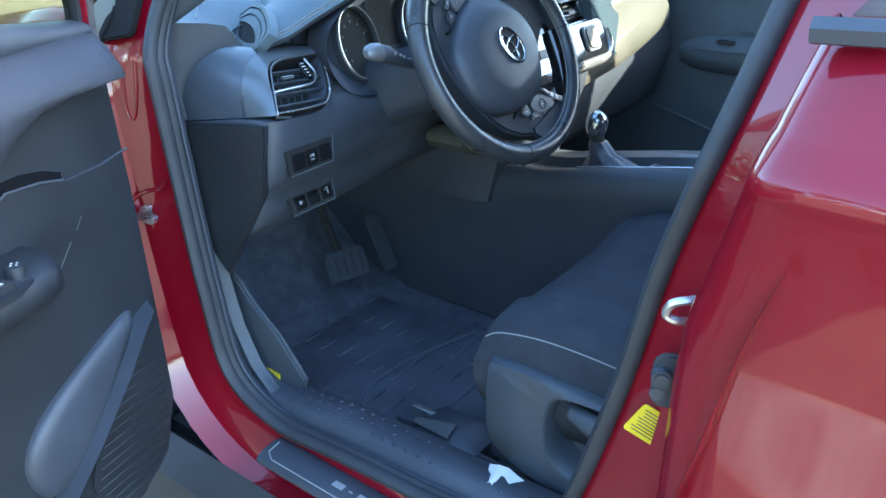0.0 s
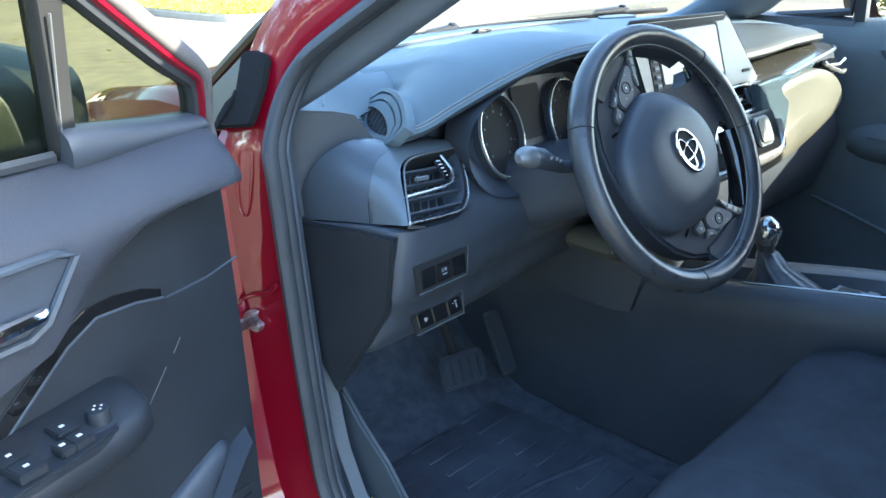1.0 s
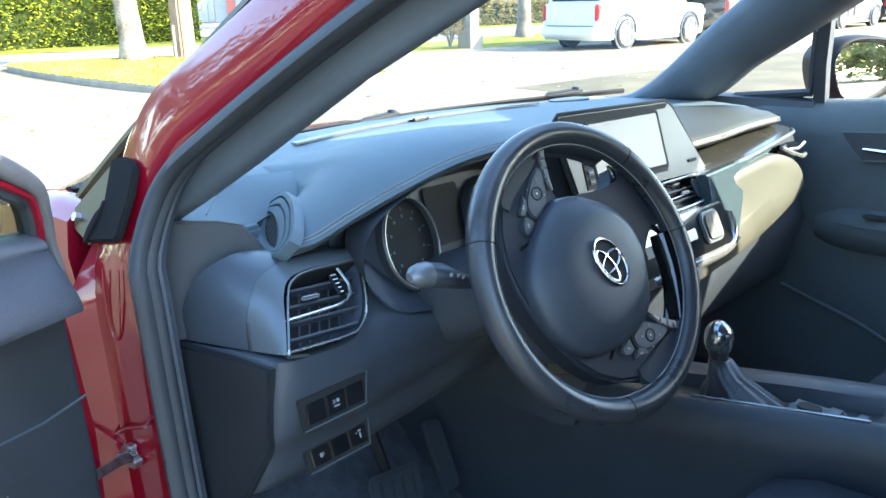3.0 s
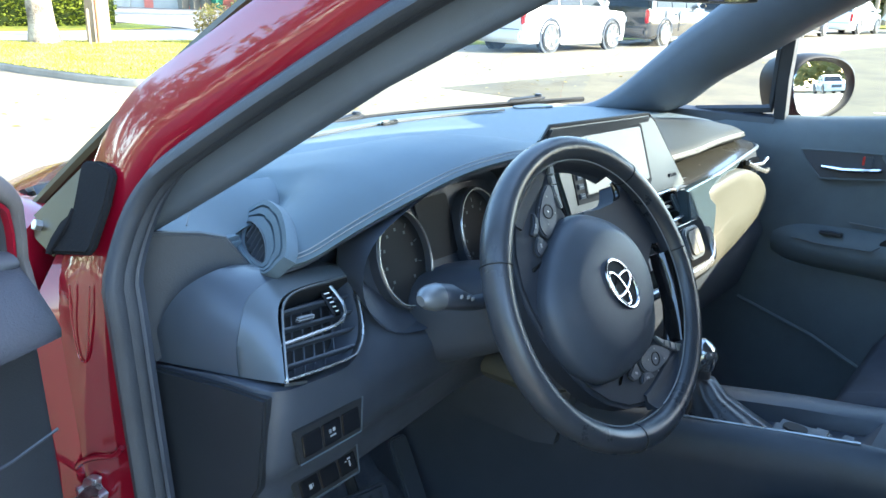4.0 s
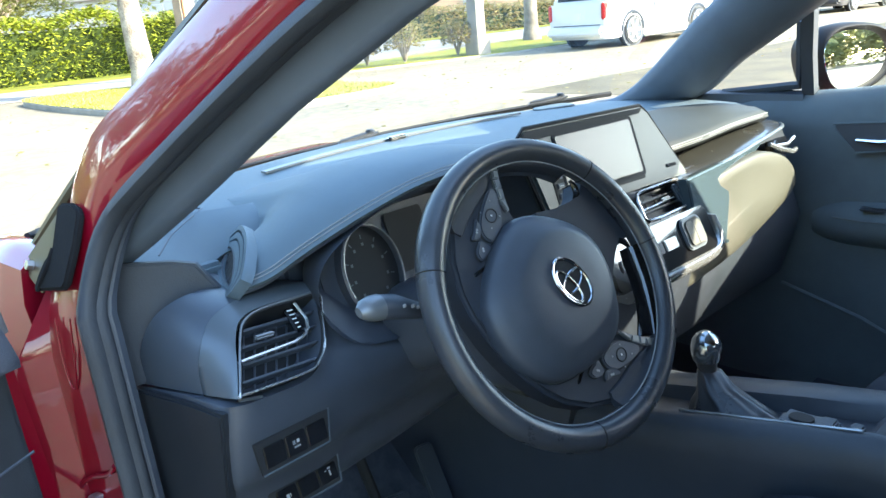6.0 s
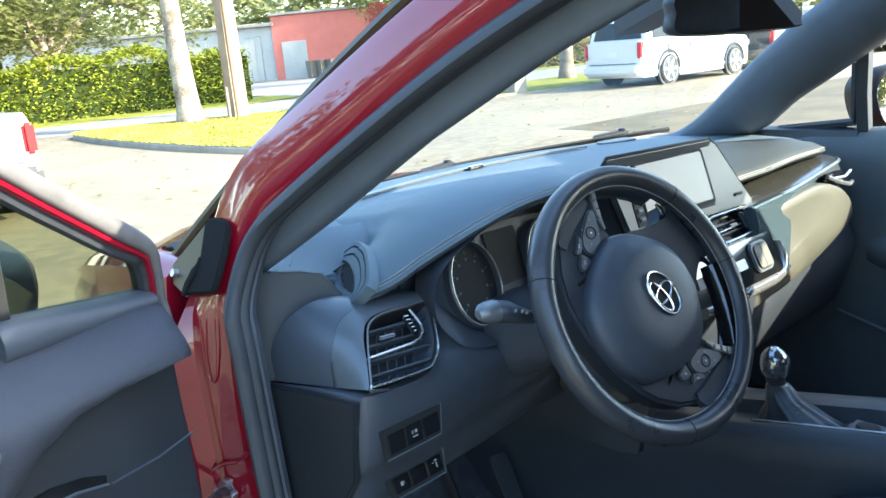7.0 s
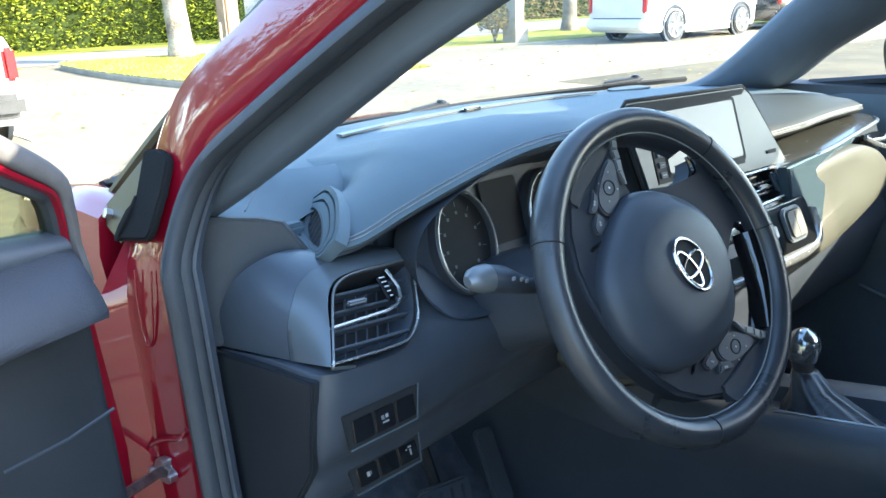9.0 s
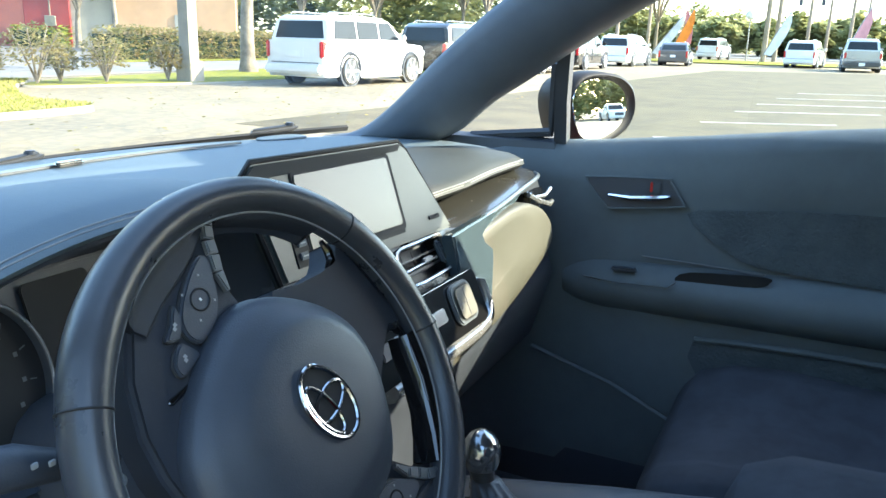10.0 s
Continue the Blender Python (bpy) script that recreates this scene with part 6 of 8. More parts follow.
part("door_armrest", bridge(bmesh.new(), [[Vector((x + w, y, z + q)) for x, q in ((0.735, 0.040), (0.712, 0.032), (0.695, 0.014), (0.684, 0.0), (0.681, -0.018), (0.688, -0.042), (0.706, -0.060), (0.735, -0.075))] for y, z, w in ((0.15, 0.790, 0.035), (0.12, 0.790, 0.022), (0.06, 0.792, 0.008), (-0.07, 0.797, 0.0), (-0.22, 0.800, -0.004), (-0.45, 0.803, -0.006), (-0.7, 0.805, -0.006))]), FARDOOR, pdoor, "dark door armrest", 60)
part("grip_well", slab(bmesh.new(), soft([(0.080, 0.812), (0.108, 0.832), (0.240, 0.842), (0.250, 0.832), (0.225, 0.820), (0.110, 0.806)], 3), 0.004, place((0.7015, 0.0, 0.0), (0, -1, 0), (0, 0, 1)) @ Matrix.Translation((0, 0, 0.002)), 0.001), VENT_BLACK, pdoor, "dark grip hollow in the armrest")
part("armrest_crease", tube(bmesh.new(), [(0.700, 0.10, 0.793), (0.684, 0.04, 0.794), (0.680, -0.07, 0.799), (0.684, -0.085, 0.812)], 0.0018, 5), SATIN, pdoor)
part("armrest_line", tube(bmesh.new(), [(0.72, -0.01, 0.845), (0.716, -0.12, 0.845), (0.714, -0.24, 0.842)], 0.0022, 6), SATIN, pdoor)
part("window_switch", rbox(bmesh.new(), (0.703, 0.020, 0.818), (0.020, 0.050, 0.008), 0.003), DARK, pdoor)
part("cloth_insert", slab(bmesh.new(), soft([(-0.11, 0.088), (0.0, 0.104), (0.15, 0.113), (0.5, 0.105), (0.5, -0.012), (0.08, -0.008), (-0.03, 0.020)], 3), 0.004, place((0.719, -0.20, 0.855), (0, -1, 0.02), (0, 0.0, 1)), 0.0015), CLOTH, pdoor, "ribbed dark cloth insert")
part("pocket_cloth", slab(bmesh.new(), [(0.125, 0.690), (0.50, 0.706), (0.62, 0.700), (0.62, 0.56), (0.16, 0.58), (0.118, 0.655)], 0.006, place((0.716, 0.0, 0.0), (0, -1, 0), (0, 0, 1)), 0.002), CLOTH, pdoor, "ribbed lower door panel")
part("lower_pocket", tube(bmesh.new(), [(0.712, -0.128, 0.694), (0.706, -0.2, 0.702), (0.704, -0.33, 0.708), (0.704, -0.60, 0.706)], 0.006, 8), FARDOOR, pdoor)
part("door_edge_strip", tube(bmesh.new(), [(0.69, 0.20, 0.625), (0.68, 0.02, 0.578), (0.67, -0.12, 0.52), (0.66, -0.25, 0.46)], 0.005, 6), FARDOOR, pdoor)
part("quarter_frame", tube(bmesh.new(), [(0.758, 0.385, 1.052), (0.757, 0.205, 1.072), (0.745, 0.20, 1.10), (0.70, 0.185, 1.215)], 0.010, 6), DARK, pdoor)
part("window_post", bridge(bmesh.new(), [[Vector((x + a, y + b, z)) for a, b in ((-0.010, 0.010), (0.016, 0.010), (0.016, -0.016), (-0.010, -0.016))] for x, y, z in ((0.757, 0.185, 1.05), (0.72, 0.178, 1.14), (0.682, 0.165, 1.24))]), DARK, pdoor)
part("quarter_base", bridge(bmesh.new(), [[Vector((x, y, z)) for x, z in ((0.735, 1.03), (0.742, 1.052), (0.756, 1.060), (0.790, 1.054), (0.790, 1.03))] for y in (0.50, 0.30, 0.19)]), DARK, pdoor)
part("far_window", slab(bmesh.new(), [(0.0, 0.0), (0.70, 0.07), (0.62, 0.40), (0.25, 0.36)], 0.004, place((0.775, 0.19, 1.04), (0, -1, 0), (-0.38, 0, 0.92)), 0.0), GLASS, pdoor, "clear side window")
PM = place((0.95, 0.160, 1.110), (0.90, -0.44, 0.0), (0, 0.04, 1))
EGG = soft([(-0.098, 0.03), (-0.06, 0.066), (0.03, 0.066), (0.085, 0.040), (0.098, -0.005), (0.07, -0.045), (0.0, -0.070), (-0.06, -0.066), (-0.088, -0.03)], 4)
fm = part("door_mirror", bridge(bmesh.new(), [[PM @ Vector((x * k + 0.012, y * k, z)) for x, y in EGG] for k, z in ((0.98, 0.002), (1.06, 0.010), (1.14, 0.006), (1.20, -0.03), (1.05, -0.10), (0.5, -0.15))]), MIRROR_BLACK, pdoor, "dark passenger's door mirror", 60)
part("mirror_glass", slab(bmesh.new(), [(x * 0.90 - 0.008, y * 0.94) for x, y in EGG], 0.003, PM @ Matrix.Translation((0, 0, 0.010)) @ Matrix.Rotation(radians(-1.5), 4, "X"), 0.0), MIRROR, fm, "mirror glass")
part("mirror_foot", rbox(bmesh.new(), (0.83, 0.24, 1.04), (0.16, 0.06, 0.05), 0.012), DARK, fm)

# inside mirror
RV = place((0.03, 0.12, 1.338), (0.945, -0.32, 0.0), (0, 0.0, 1))
RV_SHAPE = soft([(-0.128, -0.030), (-0.136, 0.002), (-0.128, 0.030), (0.0, 0.037), (0.124, 0.036), (0.136, 0.028), (0.138, -0.022), (0.126, -0.034), (0.0, -0.036)], 4)
rv = part("inside_mirror", bridge(bmesh.new(), [[RV @ Vector((x * a, y * a, z)) for x, y in RV_SHAPE] for a, z in ((0.86, -0.03), (0.99, -0.012), (1.0, 0.004), (0.96, 0.008))]), DARK, car, "dark inside mirror on its stalk", 60)
part("mirror_glass", slab(bmesh.new(), [(x * 0.95, y * 0.90) for x, y in RV_SHAPE], 0.001, RV @ Matrix.Translation((0, 0, 0.0085)), 0.0), MIRROR, rv, "mirror glass")
part("mirror_stalk", tube(bmesh.new(), [(0.03, 0.135, 1.342), (0.02, 0.17, 1.365), (0.01, 0.19, 1.385)], 0.014, 8), DARK, rv)
part("sensor_box", bridge(bmesh.new(), [[Vector((x * w, y, z + q)) for x, q in ((-1, -0.03), (-1, 0.02), (1, 0.02), (1, -0.03))] for y, z, w in ((0.30, 1.345, 0.05), (0.20, 1.38, 0.065), (0.06, 1.44, 0.07))]), DARK, car, "dark sensor housing at the windscreen's top")
# ---- driver's door, standing wide open: s along it from the hinge, n towards the cabin side, z up ----
DOOR = place((-0.86, 0.385, 0), (-0.975, -0.22, 0), (0.22, -0.975, 0))


def dv(s, n, z):
    return DOOR @ Vector((s, n, z))


def face_slab(bm, outline, n0, n1, bevel=0.003):
    """A piece with an outline (s, z), between two depths of the door."""
    m = DOOR @ Matrix(((1, 0, 0, 0), (0, 0, -1, n1), (0, 1, 0, 0), (0, 0, 0, 1)))
    return slab(bm, outline, n1 - n0, m, bevel)


ddoor = part("driver_door", face_slab(bmesh.new(), [(0.0, 1.05), (-0.02, 0.80), (-0.01, 0.50), (0.06, 0.34), (0.16, 0.29), (1.0, 0.29), (1.10, 0.42), (1.12, 1.04), (0.6, 1.03)], -0.10, -0.01, 0.02), PAINT, car, "open driver's door, dark red outside")
part("lower_panel", face_slab(bmesh.new(), [(0.035, 1.01), (0.028, 0.80), (0.026, 0.657), (0.026, 0.46), (0.06, 0.37), (0.13, 0.325), (0.95, 0.31), (1.04, 0.5), (1.04, 1.0)], -0.012, 0.045, 0.008), DOORLOW, ddoor, "dark grained lower door panel")


def upper_rings():
    rings = []
    for s in (0.030, 0.036, 0.055, 0.09, 0.13, 0.178, 0.22, 0.255, 0.30, 0.36, 0.45, 0.6, 0.8, 1.02):
        zb = along([(0.03, 1.000), (0.055, 1.003), (0.10, 0.998), (0.178, 0.985), (0.22, 0.965), (0.255, 0.935), (0.30, 0.895), (0.36, 0.875), (0.6, 0.87), (1.02, 0.90)], s)
        zt = along([(0.03, 1.062), (0.055, 1.068), (0.2, 1.060), (0.34, 1.060), (1.02, 1.09)], s)
        k = along([(0.030, 0.70), (0.036, 0.90), (0.055, 1.0), (1.02, 1.0)], s)
        zc = along([(0.03, 1.02), (0.055, 1.024), (0.178, 1.018), (0.255, 1.012), (0.4, 1.012), (1.02, 1.03)], s)
        prof = [(-0.01, zt - 0.012), (0.004, zt), (0.022, zt - 0.004), (0.06, mix(zt, zc, 0.55)), (0.078, zc), (0.086, zc - 0.012), (0.085, min(zc - 0.02, mix(zc, zb, 0.5))), (0.078, zb + 0.004), (0.068, zb), (0.03, zb - 0.004), (-0.01, zb)]
        rings.append([dv(s, n * k if n > 0.03 else n, z) for n, z in prof])
    return rings


part("upper_panel", bridge(bmesh.new(), upper_rings()), DOORSKIN, ddoor, "soft grained upper door panel", 60)
part("panel_seam", tube(bmesh.new(), [dv(0.03, 0.0455, 0.895), dv(0.08, 0.0455, 0.886), dv(0.141, 0.0455, 0.884)], 0.0016, 5), DARK, ddoor)
# slanting black groove
groove = [(0.147, 0.898), (0.172, 0.908), (0.207, 0.914), (0.242, 0.912), (0.277, 0.895), (0.348, 0.840), (0.45, 0.755), (0.45, 0.722), (0.348, 0.817), (0.268, 0.881), (0.231, 0.899), (0.182, 0.896), (0.147, 0.888)]
part("groove", face_slab(bmesh.new(), groove, 0.04, 0.0475, 0.001), PIANO, ddoor, "slanting dark groove in the panel")
part("groove_edge", tube(bmesh.new(), [dv(s, 0.0475, z) for s, z in ((0.146, 0.887), (0.182, 0.895), (0.231, 0.898), (0.268, 0.880), (0.348, 0.816), (0.45, 0.721))], 0.0018, 6), HARD, ddoor)
# handle in its recess
recess = part("handle_recess", face_slab(bmesh.new(), [(0.268, 0.990), (0.285, 0.996), (0.46, 0.998), (0.46, 0.932), (0.325, 0.930), (0.308, 0.938)], 0.07, 0.0875, 0.002), DARK, ddoor, "dark recess of the door handle")
part("recess_edge", tube(bmesh.new(), [dv(s, 0.089, z) for s, z in ((0.47, 1.0), (0.285, 0.999), (0.264, 0.991), (0.304, 0.936), (0.325, 0.926), (0.47, 0.926))], 0.0045, 6), HARD, recess)
part("door_handle", tube(bmesh.new(), [dv(s, n, z) for s, n, z in ((0.305, 0.092, 0.951), (0.315, 0.098, 0.950), (0.36, 0.102, 0.950), (0.43, 0.100, 0.950))], [0.004, 0.0065, 0.0075, 0.007], 8), CHROME, recess, "chrome door pull")
tab = part("lock_tab", rbox(bmesh.new(), (0.428, 0.092, 0.972), (0.030, 0.008, 0.026), 0.002, DOOR), SATIN, recess, "grey lock tab with a red edge")
part("tab_edge", rbox(bmesh.new(), (0.4115, 0.0925, 0.972), (0.004, 0.008, 0.024), 0.001, DOOR), RED_PLASTIC, tab, "red warning edge")
# armrest with the switch plate
part("armrest", bridge(bmesh.new(), [[dv(s, n * k, z + q) for n, q in ((0.03, 0.0), (0.05, 0.010), (0.095, 0.006), (0.118, 0.001), (0.128, -0.006), (0.128, -0.030), (0.116, -0.045), (0.05, -0.075), (0.03, -0.075))] for s, z, k in ((0.212, 0.808, 0.50), (0.217, 0.812, 0.70), (0.228, 0.815, 0.86), (0.248, 0.816, 0.95), (0.280, 0.815, 1.0), (0.40, 0.808, 1.0), (0.70, 0.80, 1.0), (1.0, 0.80, 0.9))]), DOORLOW, ddoor, "padded door armrest", 60)
plate = part("switch_plate", slab(bmesh.new(), [(0.246, 0.078), (0.246, 0.104), (0.262, 0.122), (0.290, 0.130), (0.46, 0.132), (0.46, 0.062), (0.30, 0.062)], 0.010, DOOR @ Matrix.Translation((0, 0, 0.8245)) @ Matrix.Rotation(radians(1.5), 4, "Y"), 0.0015), DOORLOW, ddoor, "switch plate on the armrest")
part("mirror_switch", tube(bmesh.new(), [dv(0.266, 0.099, z) for z in (0.826, 0.838, 0.843, 0.8445)], [0.0125, 0.0118, 0.0105, 0.003], 18), DOORLOW, plate, "round mirror switch")
for a in range(4):
    part("symbol", rbox(bmesh.new(), (0.266 + 0.0045 * math.cos(a * 1.57), 0.099 + 0.0045 * math.sin(a * 1.57), 0.8448), (0.0020, 0.0020, 0.0006), 0, DOOR), WHITE_INK, plate)
for i, (s, n, w, d) in enumerate(((0.298, 0.085, 0.020, 0.024), (0.298, 0.113, 0.020, 0.018), (0.316, 0.113, 0.012, 0.018), (0.352, 0.085, 0.024, 0.024), (0.352, 0.113, 0.024, 0.024))):
    part("switch", rbox(bmesh.new(), (s, n, 0.8312), (w * 1.12, d * 1.08, 0.010), 0.0015, DOOR), DOORLOW, plate)
    part("symbol", rbox(bmesh.new(), (s, n, 0.8364), (0.005, 0.004, 0.0005), 0, DOOR), WHITE_INK, plate)
plate.location = dv(0.014, 0.0, -0.011) - dv(0, 0, 0)
# map pocket and loudspeaker below
part("door_pocket", bridge(bmesh.new(), [[dv(s, n, z) for s, n, z in ((a, 0.04, b), (a + 0.02, 0.075, b - 0.005), (a + 0.05, 0.085, b - 0.02), (a + 0.05, 0.04, b - 0.02))] for a, b in ((0.045, 0.655), (0.09, 0.60), (0.16, 0.53), (0.24, 0.46), (0.32, 0.40))]), DARK, ddoor, "slanting edge of the door pocket", 60)
part("pocket_bowl", bridge(bmesh.new(), [[dv(0.20 + (s - 0.20) * k, 0.046 + d, 0.56 + (z - 0.56) * k) for s, z in soft([(0.085, 0.655), (0.16, 0.635), (0.27, 0.58), (0.31, 0.52), (0.29, 0.46), (0.24, 0.47), (0.15, 0.56)], 4)] for k, d in ((1.0, -0.01), (1.0, 0.004), (0.92, 0.012), (0.6, 0.016))]), DARK, ddoor, "raised panel beside the pocket", 60)
speaker = part("speaker_grille", face_slab(bmesh.new(), soft([(0.06, 0.60), (0.10, 0.57), (0.20, 0.47), (0.22, 0.40), (0.16, 0.345), (0.08, 0.37), (0.045, 0.46)], 5), 0.04, 0.050, 0.003), DOORLOW, ddoor, "fine black loudspeaker grille")
for i in range(14):
    z = 0.36 + 0.016 * i
    s0, s1 = along([(0.35, 0.12), (0.40, 0.06), (0.50, 0.05), (0.60, 0.06)], z), along([(0.35, 0.16), (0.40, 0.215), (0.47, 0.19), (0.60, 0.07)], z)
    part("grille_bar", rbox(bmesh.new(), ((s0 + s1) / 2, 0.051, z), (max(s1 - s0, 0.01), 0.003, 0.004), 0.001, DOOR, 1), DOORLOW, speaker)
for a, b in (((0.155, 0.800), (0.205, 0.742)), ((0.13, 0.828), (0.142, 0.812))):
    part("scuff", tube(bmesh.new(), [dv(a[0], 0.0455, a[1]), dv(b[0], 0.0455, b[1])], 0.0007, 4), SATIN, ddoor)
# window frame: seal, red flange and black inner frame, in one sweep each
FRAME = catmull([(0.014, 1.02), (0.020, 1.06), (0.027, 1.10), (0.038, 1.128), (0.088, 1.166), (0.150, 1.212), (0.228, 1.270), (0.348, 1.345), (0.47, 1.41), (0.62, 1.455), (0.9, 1.455), (1.08, 1.39)], 4)


def frame_rings(prof):
    out, k = [], len(FRAME)
    for i, p in enumerate(FRAME):
        t = (FRAME[min(i + 1, k - 1)] - FRAME[max(i - 1, 0)]).normalized()
        u = Vector((-t.y, t.x))
        lean = 0.30 * max(p.y - 1.06, 0)
        w = along([(1.02, 0.6), (1.10, 0.65), (1.15, 1.0), (1.5, 1.0)], p.y)
        out.append([dv(p.x + u.x * (a if a > 0 else a * 0.60) * w, b + lean, p.y + u.y * (a if a > 0 else a * 0.60) * w) for a, b in prof])
    return out


part("frame_seal", bridge(bmesh.new(), frame_rings([(0.010, 0.012), (0.004, 0.020), (-0.012, 0.022), (-0.020, 0.018), (-0.020, -0.01), (0.008, -0.012)])), DUSTY, ddoor, "dusty grey frame seal", 60)
part("frame_flange", bridge(bmesh.new(), frame_rings([(-0.020, 0.014), (-0.023, 0.019), (-0.030, 0.019), (-0.034, 0.014), (-0.034, -0.01), (-0.020, -0.01)])), PAINT, ddoor, "dark red window frame")
part("frame_inner", bridge(bmesh.new(), frame_rings([(-0.034, 0.012), (-0.046, 0.010), (-0.049, 0.0), (-0.046, -0.015), (-0.034, -0.015)])), RUBBER, ddoor, "black glass run")
for i in (17, 20, 23, 26, 30):
    p = FRAME[i]
    part("seal_clip", disc(bmesh.new(), 0.0026, 0.003, place(dv(p.x + 0.001, 0.0205 + 0.30 * max(p.y - 1.06, 0), p.y - 0.002), (-0.975, -0.22, 0), (0, 0, 1)), 8), DARK, ddoor)
part("window_post", bridge(bmesh.new(), [[dv(s + a * w, n + b, z) for a, b in ((-0.012, 0.004), (-0.009, 0.009), (0.009, 0.009), (0.012, 0.004), (0.012, -0.015), (-0.012, -0.015))] for s, n, z, w in ((0.202, 0.0, 1.04, 1.0), (0.209, 0.018, 1.12, 1.1), (0.222, 0.048, 1.225, 1.3), (0.228, 0.058, 1.264, 1.35))]), VENT_BLACK, ddoor, "black window post")
part("post_line", tube(bmesh.new(), [dv(0.209, 0.0105, 1.06), dv(0.215, 0.0285, 1.12), dv(0.224, 0.056, 1.205)], 0.0014, 5), SATIN, ddoor)
part("quarter_base", bridge(bmesh.new(), [[dv(s, n * mix(0.8, 1.0, k), z) for n, z in ((-0.012, 1.045), (-0.008, mix(1.074, 1.090, k)), (0.012, mix(1.073, 1.093, k)), (0.024, mix(1.070, 1.091, k)), (0.032, mix(1.066, 1.084, k)), (0.036, mix(1.062, 1.070, k)), (0.034, mix(1.058, 1.056, k)), (0.02, 1.045))] for s, k in ((0.033, 0.0), (0.045, 0.05), (0.10, 0.35), (0.16, 0.75), (0.195, 0.97), (0.207, 1.0), (0.214, 0.9))]), DARK, ddoor, "dark grey mirror base trim", 60)
part("quarter_glass", bridge(bmesh.new(), [[dv(s, 0.0 + 0.28 * max(z - 1.06, 0) + d, z) for s, z in ((0.03, 1.06), (0.20, 1.06), (0.228, 1.255), (0.035, 1.115))] for d in (-0.002, 0.002)]), TINT, ddoor, "clear quarter window")
part("door_glass", bridge(bmesh.new(), [[dv(s, 0.0 + 0.28 * max(z - 1.06, 0) + d, z) for s, z in ((0.22, 1.05), (1.05, 1.06), (0.95, 1.43), (0.60, 1.44), (0.42, 1.37), (0.245, 1.265))] for d in (-0.002, 0.002)]), TINT, ddoor, "clear door window")
part("belt_strip", tube(bmesh.new(), [dv(0.22, 0.010, 1.064), dv(0.5, 0.01, 1.068), dv(1.03, 0.01, 1.09)], 0.007, 6), RUBBER, ddoor)
# mirror outside the door
om = part("door_mirror", bridge(bmesh.new(), [[dv(s, -0.155 + x * w, 1.095 + z * h) for x, z in rounded(2.0, 2.0, 0.7, 5)] for s, w, h in ((0.255, 0.125, 0.066), (0.262, 0.138, 0.074), (0.24, 0.140, 0.076), (0.19, 0.132, 0.072), (0.13, 0.10, 0.054), (0.10, 0.05, 0.03))]), DARK, ddoor, "black driver's door mirror", 60)
part("mirror_glass", slab(bmesh.new(), [(p[0] * 0.122, p[1] * 0.063) for p in rounded(2, 2, 0.7, 5)], 0.003, place(dv(0.258, -0.155, 1.095), (0.22, -0.975, 0.0), (0, 0.0, 1)) @ Matrix.Rotation(math.pi, 4, "Y") @ Matrix.Translation((0, 0, -0.001)), 0.0), MIRROR, om, "mirror glass")
part("mirror_foot", rbox(bmesh.new(), (0.19, -0.05, 1.03), (0.09, 0.10, 0.05), 0.012, DOOR), DARK, om)
# ---- outside: car park, kerbed islands, road, hedge, trees, building, parked vehicles ----
def asphalt():
    """Old asphalt: grey and tan patches, fine stone, dark wandering cracks."""
    m = material("worn_asphalt", (0.215, 0.187, 0.135), 0.9, spec=0.3, grain=0.7, size=120, second=(0.150, 0.132, 0.102), spot_size=0.35, bump_dist=0.004)
    nt = m.node_tree
    b = nt.nodes["Principled BSDF"]
    base = b.inputs["Base Color"].links[0].from_socket
    tc, warp, vo, ramp, fine, stone, mixa, mixb = (nt.nodes.new(k) for k in ("ShaderNodeTexCoord", "ShaderNodeTexNoise", "ShaderNodeTexVoronoi", "ShaderNodeMapRange", "ShaderNodeTexNoise", "ShaderNodeMapRange", "ShaderNodeMix", "ShaderNodeMix"))
    warp.inputs["Scale"].default_value, warp.inputs["Detail"].default_value = 0.6, 6
    vo.feature = "DISTANCE_TO_EDGE"
    vo.inputs["Scale"].default_value = 0.45
    add_v = nt.nodes.new("ShaderNodeVectorMath")
    nt.links.new(tc.outputs["Object"], warp.inputs["Vector"])
    nt.links.new(tc.outputs["Object"], add_v.inputs[0])
    nt.links.new(warp.outputs["Color"], add_v.inputs[1])
    nt.links.new(add_v.outputs[0], vo.inputs["Vector"])
    nt.links.new(vo.outputs["Distance"], ramp.inputs["Value"])
    ramp.inputs["From Max"].default_value, ramp.inputs["To Min"].default_value, ramp.inputs["To Max"].default_value = 0.007, 0.30, 0.0
    nt.links.new(tc.outputs["Object"], fine.inputs["Vector"])
    fine.inputs["Scale"].default_value, fine.inputs["Detail"].default_value = 7.0, 8
    nt.links.new(fine.outputs[0], stone.inputs["Value"])
    stone.inputs["From Min"].default_value, stone.inputs["From Max"].default_value = 0.40, 0.75
    stone.inputs["To Max"].default_value = 0.6
    mixa.data_type = mixb.data_type = "RGBA"
    nt.links.new(stone.outputs[0], mixa.inputs["Factor"])
    nt.links.new(base, mixa.inputs[6])
    mixa.inputs[7].default_value = (0.32, 0.265, 0.16, 1)
    nt.links.new(ramp.outputs[0], mixb.inputs["Factor"])
    nt.links.new(mixa.outputs[2], mixb.inputs[6])
    mixb.inputs[7].default_value = (0.05, 0.047, 0.042, 1)
    nt.links.new(mixb.outputs[2], b.inputs["Base Color"])
    return m


ASPHALT = asphalt()
LOT = material("dark_lot_asphalt", (0.120, 0.102, 0.064), 0.9, spec=0.3, grain=0.7, size=120, second=(0.080, 0.070, 0.048), spot_size=0.9, bump_dist=0.004)
